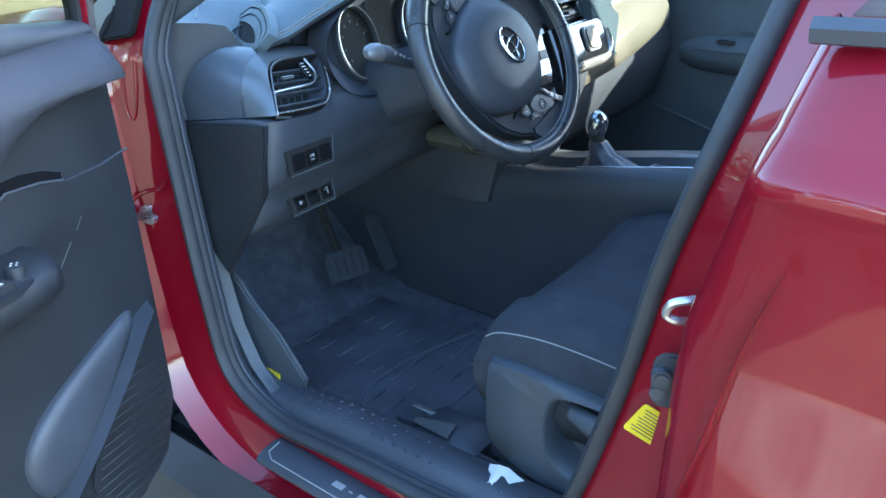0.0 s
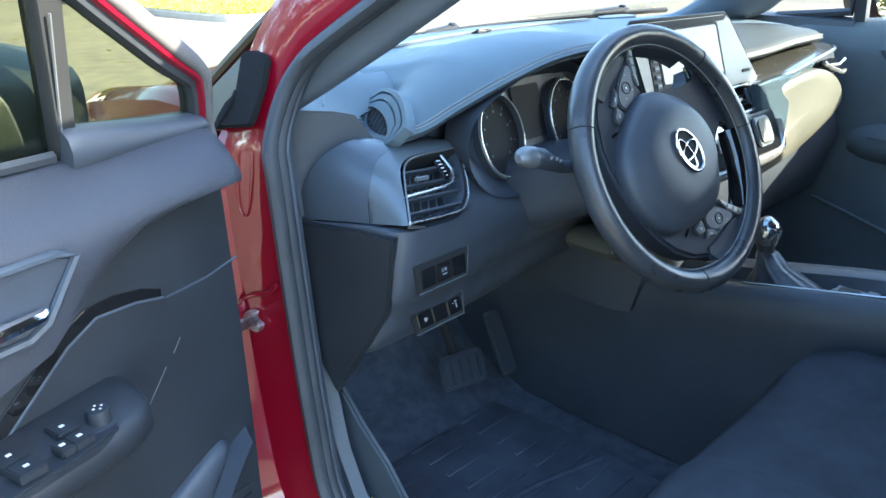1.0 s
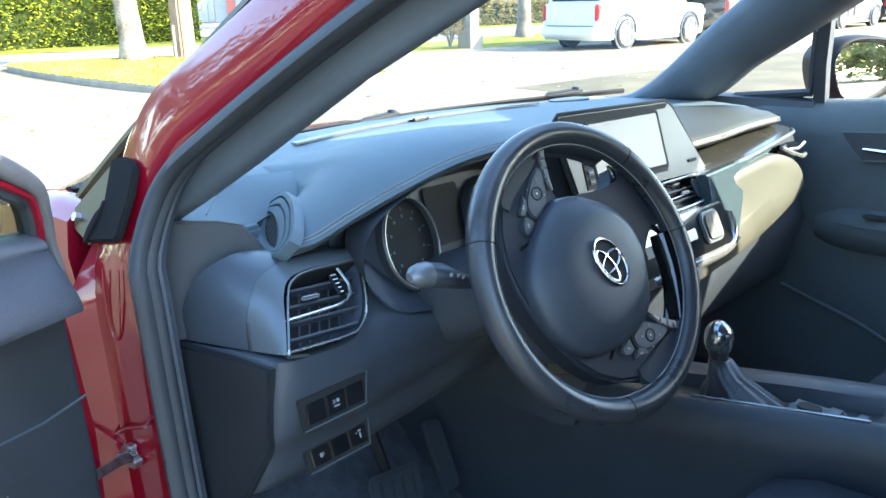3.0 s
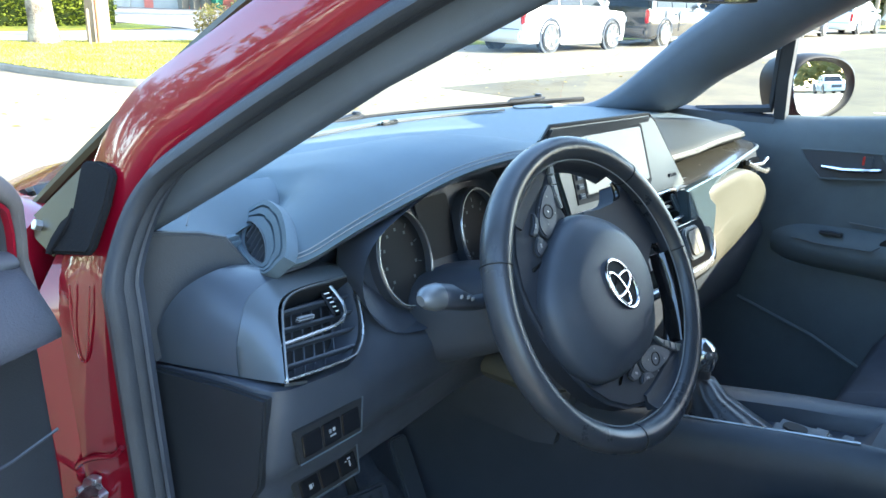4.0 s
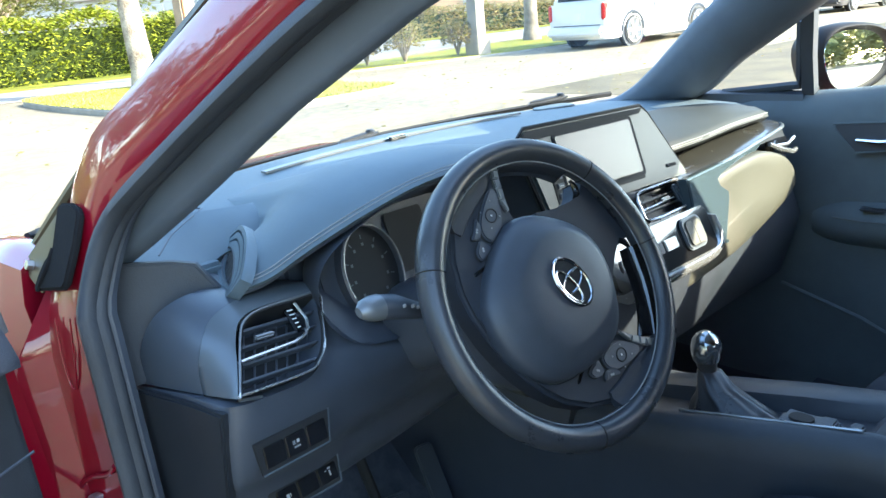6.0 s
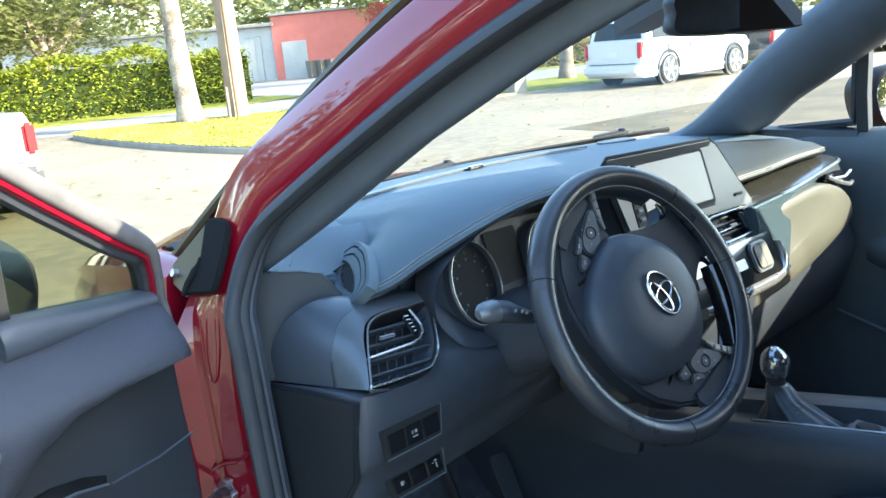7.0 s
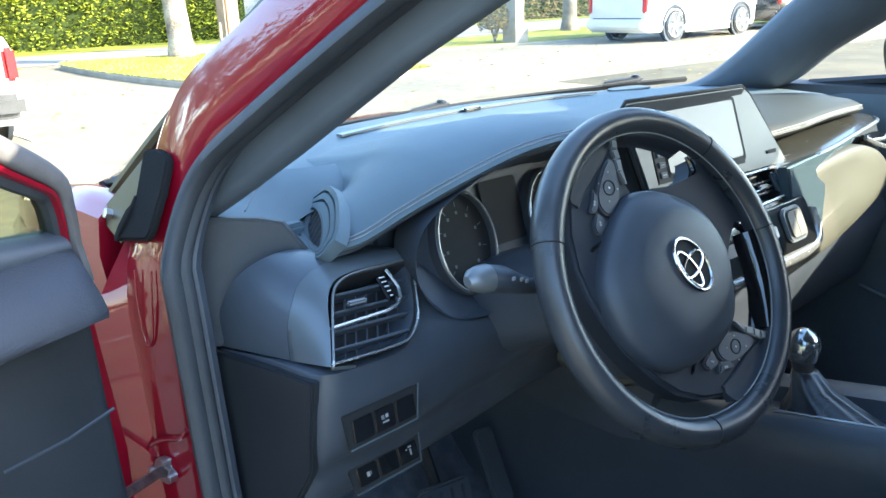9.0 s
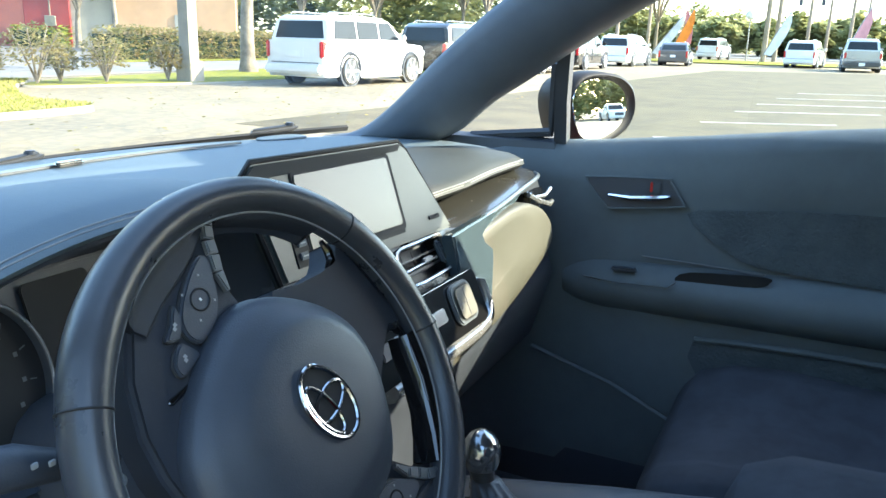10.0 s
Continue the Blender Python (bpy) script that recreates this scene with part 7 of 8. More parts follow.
# Darker than CONCRETE: the trees' shade on the drive is in this colour.
DRIVE = material("shade_toned_concrete", (0.20, 0.185, 0.165), 0.9, grain=0.5, size=60, spot=0.3, spot_size=0.6)
# Near-black green that stands for the shade between a hedge's leaves.
CORE = material("hedge_gap_shade", (0.035, 0.05, 0.014), 0.9, spec=0.1, spot=0.5, spot_size=3)
# Paler than LEAF: the haze of distance is put into the base colour.
FAR_LEAF = material("hazed_leaves", (0.36, 0.36, 0.17), 0.7, spec=0.2, second=(0.22, 0.24, 0.10), spot_size=0.12)
PEELING = material("peeling_bark", (0.42, 0.36, 0.28), 0.95, grain=1.0, size=25, second=(0.15, 0.115, 0.09), spot_size=3.2, bump_dist=0.02)
CONCRETE = material("pale_concrete", (0.31, 0.285, 0.235), 0.85, grain=0.5, size=60, spot=0.25, spot_size=1.5)
ROAD = material("light_road", (0.21, 0.205, 0.20), 0.9, grain=0.5, size=60, spot=0.2, spot_size=0.8)
GRASS = material("lawn", (0.26, 0.25, 0.035), 0.9, spec=0.2, grain=1.0, size=60, second=(0.15, 0.17, 0.03), spot_size=2.5, bump_dist=0.02)
BLADE = material("grass_blades", (0.27, 0.28, 0.04), 0.7, spec=0.3, second=(0.36, 0.32, 0.09), spot_size=1.2)
LINE = material("worn_white_line", (0.55, 0.53, 0.48), 0.8, grain=0.4, size=90, spot=0.45, spot_size=5)
BARK = material("pale_bark", (0.30, 0.25, 0.19), 0.95, grain=1.0, size=25, spot=0.5, spot_size=3, bump_dist=0.02)
WOODPOLE = material("weathered_pole", (0.32, 0.26, 0.20), 0.9, grain=0.8, size=30, spot=0.3, spot_size=2, bump_dist=0.01)
LEAF = material("sunlit_leaves", (0.27, 0.28, 0.10), 0.6, spec=0.4, second=(0.15, 0.17, 0.055), spot_size=1.0)
LEAF2 = material("hedge_leaves", (0.27, 0.29, 0.02), 0.55, spec=0.4, second=(0.16, 0.20, 0.018), spot_size=1.4)
LEAF3 = material("dry_shrub_leaves", (0.34, 0.26, 0.11), 0.7, spec=0.3, second=(0.20, 0.20, 0.07), spot_size=2)


def leafy(m, share):
    """Thin leaves let part of the light through."""
    nt = m.node_tree
    b, t, x = nt.nodes["Principled BSDF"], nt.nodes.new("ShaderNodeBsdfTranslucent"), nt.nodes.new("ShaderNodeMixShader")
    x.inputs[0].default_value = share
    nt.links.new(b.inputs["Base Color"].links[0].from_socket, t.inputs[0])
    nt.links.new(b.outputs[0], x.inputs[1])
    nt.links.new(t.outputs[0], x.inputs[2])
    nt.links.new(x.outputs[0], nt.nodes["Material Output"].inputs[0])


for leaf_material in (LEAF, LEAF3, FAR_LEAF):
    leafy(leaf_material, 0.5)
STUCCO = material("salmon_stucco", (0.58, 0.17, 0.12), 0.9, grain=0.6, size=30, spot=0.12, spot_size=0.8)
# Darker copy of the salmon stucco: a tree's shade as wall colour.
SHADED_STUCCO = material("shaded_salmon_stucco", (0.40, 0.06, 0.06), 0.9, grain=0.6, size=30, spot=0.15, spot_size=0.8)
CREAM = material("cream_wall", (0.42, 0.40, 0.35), 0.85, grain=0.4, size=30, spot=0.12, spot_size=0.7)
WHITE_CAR = material("white_car_paint", (0.72, 0.73, 0.73), 0.3, coat=1.0, spot=0.03)
BLACK_CAR = material("black_car_paint", (0.02, 0.02, 0.022), 0.25, coat=1.0, spot=0.1)
GREY_CAR = material("grey_car_paint", (0.10, 0.10, 0.11), 0.3, 0.4, coat=1.0, spot=0.1)
WINDOW = material("dark_car_glass", (0.016, 0.021, 0.025), 0.12, spec=0.22, spot=0.2)
LAMP_RED = material("tail_lamp", (0.45, 0.015, 0.02), 0.15, coat=1.0, spot=0.1)
TYRE = material("tyre", (0.022, 0.022, 0.022), 0.8, grain=0.4, size=80, spot=0.2)
GREEN_BIN = material("green_bin", (0.02, 0.16, 0.10), 0.5, spot=0.1)
BROWN_BIN = material("brown_bin", (0.16, 0.14, 0.11), 0.6, spot=0.1)
# Bright bumper metal with shade put into its dark, uneven base.
BUMPER = material("shade_dark_bumper", (0.075, 0.075, 0.078), 0.4, 0.3, spot=0.3, spot_size=4)


def flat(name, outline, mat, dz, thick=0.0, label="", category="", kind="structure"):
    bm = bmesh.new()
    slab(bm, outline, thick or 0.02, Matrix.Translation((0, 0, GROUND + dz - (0 if thick else 0.02))), 0.0)
    return tagged(part(name, bm, mat), label, category, kind=kind)


def sheet_ground():
    bm = bmesh.new()
    xs = [-900, -200, -60, -20, 0, 20, 40, 70, 200, 900]
    rows = [[bm.verts.new((x, y, GROUND)) for x in xs] for y in xs]
    for a, b in zip(rows, rows[1:]):
        for j in range(len(xs) - 1):
            bm.faces.new((a[j], a[j + 1], b[j + 1], b[j]))
    return bm


tagged(part("ground", sheet_ground(), ASPHALT), "sunlit worn grey asphalt of a car park", "ground", kind="structure")


def island(name, outline, kerb=0.15):
    """A lawn with a concrete kerb round it."""
    pts = [Vector((x, y, 0)) for x, y in outline]
    c = sum(pts, Vector()) / len(pts)
    rings = []
    k = len(pts)
    for i, p in enumerate(pts):
        t = (pts[(i + 1) % k] - pts[i - 1]).normalized()
        n = Vector((t.y, -t.x, 0))
        if n.dot(p - c) < 0:
            n = -n
        rings.append([p + n * a + Vector((0, 0, GROUND + z)) for a, z in ((0.0, -0.05), (-0.01, kerb - 0.03), (-0.04, kerb), (-0.17, kerb), (-0.17, -0.05))])
    tagged(part("kerb", bridge(bmesh.new(), rings, loop=True), CONCRETE), "pale concrete kerb round a lawn", "kerb", kind="structure")
    lawn = bmesh.new()
    slab(lawn, [((p - c) * 0.985 + c)[:2] for p in pts], kerb + 0.02, Matrix.Translation((0, 0, GROUND - 0.01)), 0.0)
    tagged(part(name, lawn, GRASS), "sunlit mown lawn", "lawn", kind="structure")


near_lawn = [(p.x, p.y) for p in catmull([(4.75, 14.3, 0), (4.9, 11.6, 0), (5.25, 10.3, 0), (6.4, 10.35, 0), (8.3, 10.4, 0), (8.75, 10.9, 0), (8.9, 12.5, 0), (11.0, 15.6, 0), (12.3, 17.2, 0), (9.2, 18.6, 0), (5.6, 20.2, 0), (4.9, 18.0, 0)], 4, True)]
far_verge = [(p.x, p.y) for p in catmull([(11.4, 15.9, 0), (13.2, 15.0, 0), (16.0, 14.2, 0), (22.0, 13.6, 0), (30, 13.2, 0), (30, 18.0, 0), (24, 18.5, 0), (18, 18.0, 0), (13.5, 17.4, 0)], 4, True)]
left_verge = [(-30, 20.6), (-10, 20.6), (2.5, 20.4), (4.4, 20.2), (4.4, 21.6), (-30, 22.5)]
island("lawn_island", near_lawn, 0.11)
island("verge", far_verge, 0.05)
flat("parking_asphalt", [(8.6, 7.6), (14, 7.2), (30, 6.2), (44, 5.2), (50, -4), (46, -30), (10, -30), (7.6, -6)], LOT, 0.004, 0.0, "darker asphalt of the marked parking bays", "ground")
flat("verge", left_verge, GRASS, 0.06, 0.0, "strip of mown grass beside the road", "lawn")
flat("road", [(-60, 22.6), (5.0, 21.4), (12.6, 18.6), (20, 19.4), (60, 16.5), (60, 22.5), (22, 25.5), (13.5, 25.4), (-60, 31)], ROAD, 0.03, 0.0, "pale side road in the sun", "road")
flat("far_verge", [(-60, 31.1), (13.5, 25.6), (16, 26.5), (16.5, 30), (-60, 40)], GRASS, 0.05, 0.0, "grass strip below the hedge", "lawn")
flat("driveway", [(16.2, 25.8), (22, 25.8), (60, 50), (40, 75), (10, 66), (16.7, 31)], DRIVE, 0.04, 0.0, "concrete drive to the garages, tree shade in its tone", "driveway")
flat("far_lawn", [(22.5, 25.6), (60, 22.8), (120, 30), (120, 60), (62, 49)], GRASS, 0.06, 0.0, "lawn before the building", "lawn")
flat("street_verge", [(62, -40), (66, -40), (72, 3.0), (80, 40), (60, 40), (60.5, 12)], GRASS, 0.08, 0.0, "grass strip at the street", "lawn")
flat("street", [(80, -80), (110, -80), (135, 60), (95, 60)], ROAD, 0.05, 0.0, "street beyond the car park", "road")
for a, b in (((13.76, 1.64), (14.81, -0.51)), ((16.68, 1.38), (17.95, -1.35)), ((19.33, 1.16), (20.6, -1.8)), ((22.0, 0.9), (23.4, -2.2)), ((25.0, 0.5), (26.4, -2.6)), ((-2.15, -4.6), (-1.95, 0.6)), ((1.38, 8.8), (1.30, 13.0)), ((-1.20, 8.9), (-1.28, 13.0)), ((10.9, 1.9), (11.8, -0.2))):
    d = (Vector(b) - Vector(a)).normalized()
    n = Vector((-d.y, d.x)) * 0.05
    flat("parking_line", [tuple(Vector(a) + n), tuple(Vector(a) - n), tuple(Vector(b) - n), tuple(Vector(b) + n)], LINE, 0.010, 0.0, "worn white parking line", "line")


def cards(bm, spots, size, rng, tilt=1.0):
    """Small folded leaves at the given spots."""
    vs, fs = [], []
    for p in spots:
        a, b = rng.uniform(0, 6.283), rng.uniform(-tilt, tilt)
        u = Vector((math.cos(a), math.sin(a), b * 0.7)).normalized()
        w = u.cross(Vector((rng.uniform(-0.6, 0.6), rng.uniform(-0.6, 0.6), 1))).normalized()
        s = size * rng.uniform(0.6, 1.3)
        k = len(vs)
        vs += [p - u * s, p + w * s * 0.45, p + u * s, p - w * s * 0.45]
        fs += [(k, k + 1, k + 2), (k, k + 2, k + 3)]
    return vs, fs


def leaf_part(name, spots, size, rng, mat, parent, label=""):
    vs, fs = cards(None, spots, size, rng)
    me = bpy.data.meshes.new(name)
    me.from_pydata(vs, [], fs)
    me.materials.append(mat)
    ob = new(name, me)
    ob.parent = parent
    return tagged(ob, label) if label else ob


def tree(at, height, trunk_r, crown_z, crown_r, n, seed, leaf=LEAF, size=0.10, lean=0.0, label="broad tree with a pale trunk and sunlit leaves", clumps=26, bark=BARK):
    rng = random.Random(seed)
    t = thing("tree", label, "tree")
    base = Vector((*at, GROUND - 0.05))
    pts = [base + Vector((lean * height * u * u + 0.08 * math.sin(3 * u + seed), 0.06 * math.sin(4 * u), height * u)) for u in [i / 9 for i in range(10)]]
    part("trunk", tube(bmesh.new(), pts, [trunk_r * (1.35 if i == 0 else 1.0 - 0.06 * i) for i in range(10)], 12), bark, t)
    top = pts[-1]
    spots = []
    for k in range(clumps):
        a, r = rng.uniform(0, 6.283), crown_r * math.sqrt(rng.uniform(0.05, 1))
        c = Vector((base.x + r * math.cos(a), base.y + r * math.sin(a), GROUND + crown_z + rng.uniform(-0.35, 0.65) * crown_r * 0.8))
        mid = top.lerp(c, 0.5) + Vector((0, 0, 0.2 * crown_r))
        if k < 10:
            part("limb", tube(bmesh.new(), catmull([pts[6], mid, c], 4), [trunk_r * 0.45 * (1 - 0.08 * i) for i in range(9)], 6), BARK, t)
        cr = crown_r * rng.uniform(0.22, 0.42)
        for _ in range(n // clumps):
            v = Vector((rng.gauss(0, 1), rng.gauss(0, 1), rng.gauss(0, 0.7)))
            v = v.normalized() * cr * rng.uniform(0.35, 1) ** 0.6
            spots.append(c + v)
    leaf_part("crown", spots, size, rng, leaf, t)
    return t


def hedge(name, x0, y0, x1, y1, h, w, n, seed, mat, size, label, ragged=0.15):
    rng = random.Random(seed)
    t = thing(name, label, "hedge")
    a, b = Vector((x0, y0, GROUND)), Vector((x1, y1, GROUND))
    d = (b - a).normalized()
    nn = Vector((-d.y, d.x, 0))
    # Inner block: its dark colour supplies the shaded gaps behind the leaves.
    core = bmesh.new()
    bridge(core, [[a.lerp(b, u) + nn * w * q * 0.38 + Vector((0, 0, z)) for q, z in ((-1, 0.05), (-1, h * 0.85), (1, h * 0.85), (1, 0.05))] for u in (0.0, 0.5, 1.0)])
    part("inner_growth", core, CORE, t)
    spots = []
    for _ in range(n):
        u, z = rng.random(), rng.random()
        wave = ragged * (math.sin(u * 23 + seed) + math.sin(u * 57)) * 0.5
        if rng.random() < 0.7:
            p = a.lerp(b, u) + nn * w * 0.5 * rng.choice((-1, -1, 1)) * rng.uniform(0.75, 1.1) + Vector((0, 0, z * (h + wave)))
        else:
            p = a.lerp(b, u) + nn * w * 0.5 * rng.uniform(-1, 1) + Vector((0, 0, h + wave + rng.uniform(-0.25, 0.12)))
        spots.append(p)
    leaf_part("leaves", spots, size, rng, mat, t)
    return t


def shrub(at, r, h, n, seed, mat=LEAF3, size=0.06):
    rng = random.Random(seed)
    t = thing("shrub", "thin dry shrub with bare stems on the verge", "shrub", "shrubs on the verge")
    base = Vector((*at, GROUND + 0.1))
    for k in range(7):
        a = k * 0.9 + seed
        tip = base + Vector((r * 0.7 * math.cos(a), r * 0.7 * math.sin(a), h * rng.uniform(0.6, 0.95)))
        part("stem", tube(bmesh.new(), [base, base.lerp(tip, 0.5) + Vector((0, 0, 0.1)), tip], [0.03, 0.02, 0.008], 5), BARK, t)
    spots = []
    for _ in range(n):
        a, q = rng.uniform(0, 6.283), r * math.sqrt(rng.random())
        spots.append(base + Vector((q * math.cos(a), q * math.sin(a), h * rng.uniform(0.35, 1.0) * (1 - 0.25 * (q / r) ** 2))))
    leaf_part("leaves", spots, size, rng, mat, t)


tree((7.72, 18.7), 5.5, 0.31, 6.6, 3.2, 9000, 3, LEAF, 0.10, 0.0, "tree with a pale peeling trunk on the lawn", 26, PEELING)
tree((20.97, 17.25), 5.0, 0.26, 7.0, 3.4, 7000, 5, LEAF, 0.11, 0.02)
tree((1.5, 33.5), 3.2, 0.35, 4.6, 5.6, 26000, 7, LEAF, 0.16, 0.0, "spreading dark green tree behind the hedge", 40)
tree((9.5, 35.0), 3.2, 0.35, 4.6, 5.4, 24000, 8, LEAF, 0.16, 0.0, "spreading dark green tree behind the hedge", 40)
tree((-7.5, 34), 3.2, 0.35, 4.8, 6.0, 24000, 9, LEAF, 0.16, 0.0, "spreading dark green tree behind the hedge", 40)
tree((-18.0, 36), 4.5, 0.35, 7.8, 6.4, 14000, 17, LEAF, 0.18, 0.0, "spreading dark green tree behind the hedge", 40)
tree((-30.0, 30), 4.5, 0.35, 7.8, 6.4, 12000, 18, LEAF, 0.20, 0.0, "spreading dark green tree behind the hedge", 40)
tree((38.0, 45.0), 3.6, 0.22, 5.4, 4.0, 9000, 11, LEAF, 0.16, 0.0, "tree before the salmon building", 30)
tree((50.0, 49.0), 3.6, 0.22, 5.8, 4.0, 8000, 12, LEAF, 0.16, 0.0, "tree before the salmon building", 30)
tree((42.0, 30.0), 3.6, 0.16, 6.2, 3.0, 6000, 13, LEAF, 0.14, 0.0, "slim tree on the far lawn", 24)
tree((30.0, 33.0), 3.8, 0.18, 5.6, 2.4, 5000, 14, LEAF3, 0.12, 0.0, "reddish-leaved slim tree on the far lawn", 24)
hedge("hedge", 15.0, 29.2, -14.0, 29.6, 2.05, 1.8, 52000, 4, LEAF2, 0.085, "tall clipped hedge in bright yellow-green leaf", 0.3)
hedge("low_hedge", 24.0, 27.5, 60.0, 24.5, 1.3, 1.3, 14000, 6, LEAF3, 0.13, "low reddish hedge along the far lawn")
hedge("planting_bed", 36.5, 48.0, 52.0, 52.0, 1.3, 3.0, 5000, 16, LEAF2, 0.2, "mixed low plants before the building")
for i, (x, y, r, h) in enumerate(((11.75, 15.85, 0.75, 1.35), (13.25, 15.35, 0.55, 1.15), (15.0, 15.1, 0.45, 1.0), (10.9, 16.6, 0.5, 1.0), (12.5, 16.0, 0.4, 0.9))):
    shrub((x, y), r, h, 900, i + 20)

for i, (x, y, h, r) in enumerate(((46, 27, 4.2, 3.2), (53, 22, 4.6, 3.6), (60, 27, 5.0, 4.0), (64, 18.5, 4.6, 3.4), (72, 24, 5.2, 4.2), (70, 13.5, 4.4, 3.2), (57, 33, 5.0, 4.2))):
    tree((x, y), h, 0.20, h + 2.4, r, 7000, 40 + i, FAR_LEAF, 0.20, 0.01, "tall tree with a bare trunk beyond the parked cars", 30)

# grass blades on the near lawn, and fallen leaves
rng = random.Random(77)
poly = [Vector((x, y)) for x, y in near_lawn]


def inside(x, y, poly):
    hit = False
    for i in range(len(poly)):
        a, b = poly[i - 1], poly[i]
        if (a.y > y) != (b.y > y) and x < (b.x - a.x) * (y - a.y) / (b.y - a.y) + a.x:
            hit = not hit
    return hit


vs, fs = [], []
while len(fs) < 42000:
    x, y = rng.uniform(4.7, 12.4), rng.uniform(10.2, 20.3)
    if not inside(x, y, poly):
        continue
    h, a = rng.uniform(0.02, 0.055), rng.uniform(0, 6.283)
    u = Vector((math.cos(a), math.sin(a), 0)) * 0.011
    b = Vector((x, y, GROUND + 0.118))
    k = len(vs)
    vs += [b - u, b + u, b + Vector((rng.uniform(-0.05, 0.05), rng.uniform(-0.05, 0.05), h))]
    fs.append((k, k + 1, k + 2))
me = bpy.data.meshes.new("grass")
me.from_pydata(vs, [], fs)
me.materials.append(BLADE)
tagged(new("grass", me), "sunlit grass blades of the lawn", "grass", kind="stuff")
litter = []
for _ in range(500):
    litter.append(Vector((rng.uniform(2, 20), rng.uniform(6, 18), GROUND + 0.012)))
for _ in range(500):
    litter.append(Vector((rng.uniform(-5.5, -1.2), rng.uniform(-5, 3), GROUND + 0.012)))
vs, fs = cards(None, litter, 0.045, rng, 0.1)
me = bpy.data.meshes.new("fallen_leaves")
me.from_pydata(vs, [], fs)
me.materials.append(LEAF3)
tagged(new("fallen_leaves", me), "dry fallen leaves on the asphalt", "leaves", kind="stuff")

# poles and posts
p = thing("utility_pole", "square weathered utility pole with an orange cable guard", "pole")
part("shaft", bridge(bmesh.new(), [[Vector((8.72 + a * w, 18.1 + b * w, GROUND + z)) for a, b in ((-1, -1), (1, -1), (1, 1), (-1, 1))] for z, w in ((-0.1, 0.20), (4.0, 0.17), (9.0, 0.14))]), WOODPOLE, p)
part("cable_guard", rbox(bmesh.new(), (8.60, 17.88, GROUND + 2.5), (0.05, 0.04, 5.0), 0.01), material("orange_conduit", (0.55, 0.20, 0.08), 0.6, spot=0.2), p, "orange cable guard")
part("stake", rbox(bmesh.new(), (8.35, 17.85, GROUND + 0.45), (0.06, 0.05, 0.9), 0.01), WOODPOLE, p)
p = thing("lamp_post", "square concrete lamp post on a footing", "lamp post")
part("shaft", bridge(bmesh.new(), [[Vector((15.35 + a * w, 14.67 + b * w, GROUND + z)) for a, b in ((-1, -1), (1, -1), (1, 1), (-1, 1))] for z, w in ((0.5, 0.17), (4.0, 0.15), (8.0, 0.12))]), CONCRETE, p)
part("footing", rbox(bmesh.new(), (15.35, 14.67, GROUND + 0.25), (0.50, 0.50, 0.66), 0.02), CONCRETE, p)
p = thing("sign_post", "thin leaning white post by the hedge", "post")
part("post", tube(bmesh.new(), [(12.0, 28.0, GROUND), (11.75, 28.0, GROUND + 2.4)], 0.06, 8), CREAM, p)

# the building: garages, salmon wall, cream end
b = thing("garage_building", "low building with pale garage doors and a salmon wall", "building")
W = place((33.8, 54.6, GROUND), (0.62, -0.78, 0), (0, 0, 1))


def wall_box(name, x0, x1, z0, z1, d, mat, label="", depth=8.0, dz=0.0):
    bm = bmesh.new()
    rbox(bm, ((x0 + x1) / 2, (z0 + z1) / 2, d - depth / 2 + dz), (x1 - x0, z1 - z0, depth), 0.03, W, 1)
    return part(name, bm, mat, b, label)


wall_box("garage_wall", -25.6, -1.6, 0, 4.2, 0.0, CREAM, "cream garage wall")
wall_box("garage_roof", -26.0, -1.4, 4.2, 4.45, 0.4, CONCRETE)
for i in range(5):
    g = wall_box("garage_door", -6.2 - 4.6 * i, -2.7 - 4.6 * i, 0.0, 3.5, 0.06, CREAM, "pale roller door", 0.1)
    for k in range(7):
        part("door_slat", rbox(bmesh.new(), (-5.95 + 0.5 * k - 4.6 * i, 1.75, 0.10), (0.47, 3.4, 0.03), 0.012, W, 1), CREAM, g)
wall_box("salmon_wall", -1.6, 6.3, 0, 4.9, 0.3, STUCCO, "salmon stucco wall")
wall_box("coping", -1.7, 6.5, 4.9, 5.1, 0.5, CONCRETE)
wall_box("pale_door", -0.9, 1.1, 0.0, 2.9, 0.36, CREAM, "pale door", 0.2)
# Same salmon wall further on, with tree shade painted in.
wall_box("red_return", 6.3, 9.2, 0, 5.2, 0.5, SHADED_STUCCO, "end of the salmon wall, tree shade put into its colour")
wall_box("cream_wing", 9.2, 12.2, 0, 6.0, 0.3, CREAM, "cream wall of the building's end")
# Plain brown box that stands for a tree trunk before the wall.
wall_box("down_pipe", 11.9, 12.2, 0.0, 6.0, 0.5, BROWN_BIN, "dark upright standing for a tree trunk", 0.2)
# Second salmon wall; its yellowish colour carries the glare of full sun.
wall_box("yellow_wall", 12.2, 20.2, 0, 5.2, 0.4, material("glare_salmon_stucco", (0.62, 0.40, 0.24), 0.9, grain=0.6, size=30, spot=0.12, spot_size=0.8), "second salmon stucco wall, sun glare put into its colour")
wall_box("yellow_door", 16.0, 17.2, 0, 2.4, 0.46, CREAM, "", 0.2)
wall_box("meter_box", 7.6, 8.3, 1.4, 2.1, 0.65, CONCRETE, "grey meter box", 0.3)
wall_box("conduit", 7.9, 8.0, 2.1, 6.2, 0.56, CONCRETE, "", 0.1)
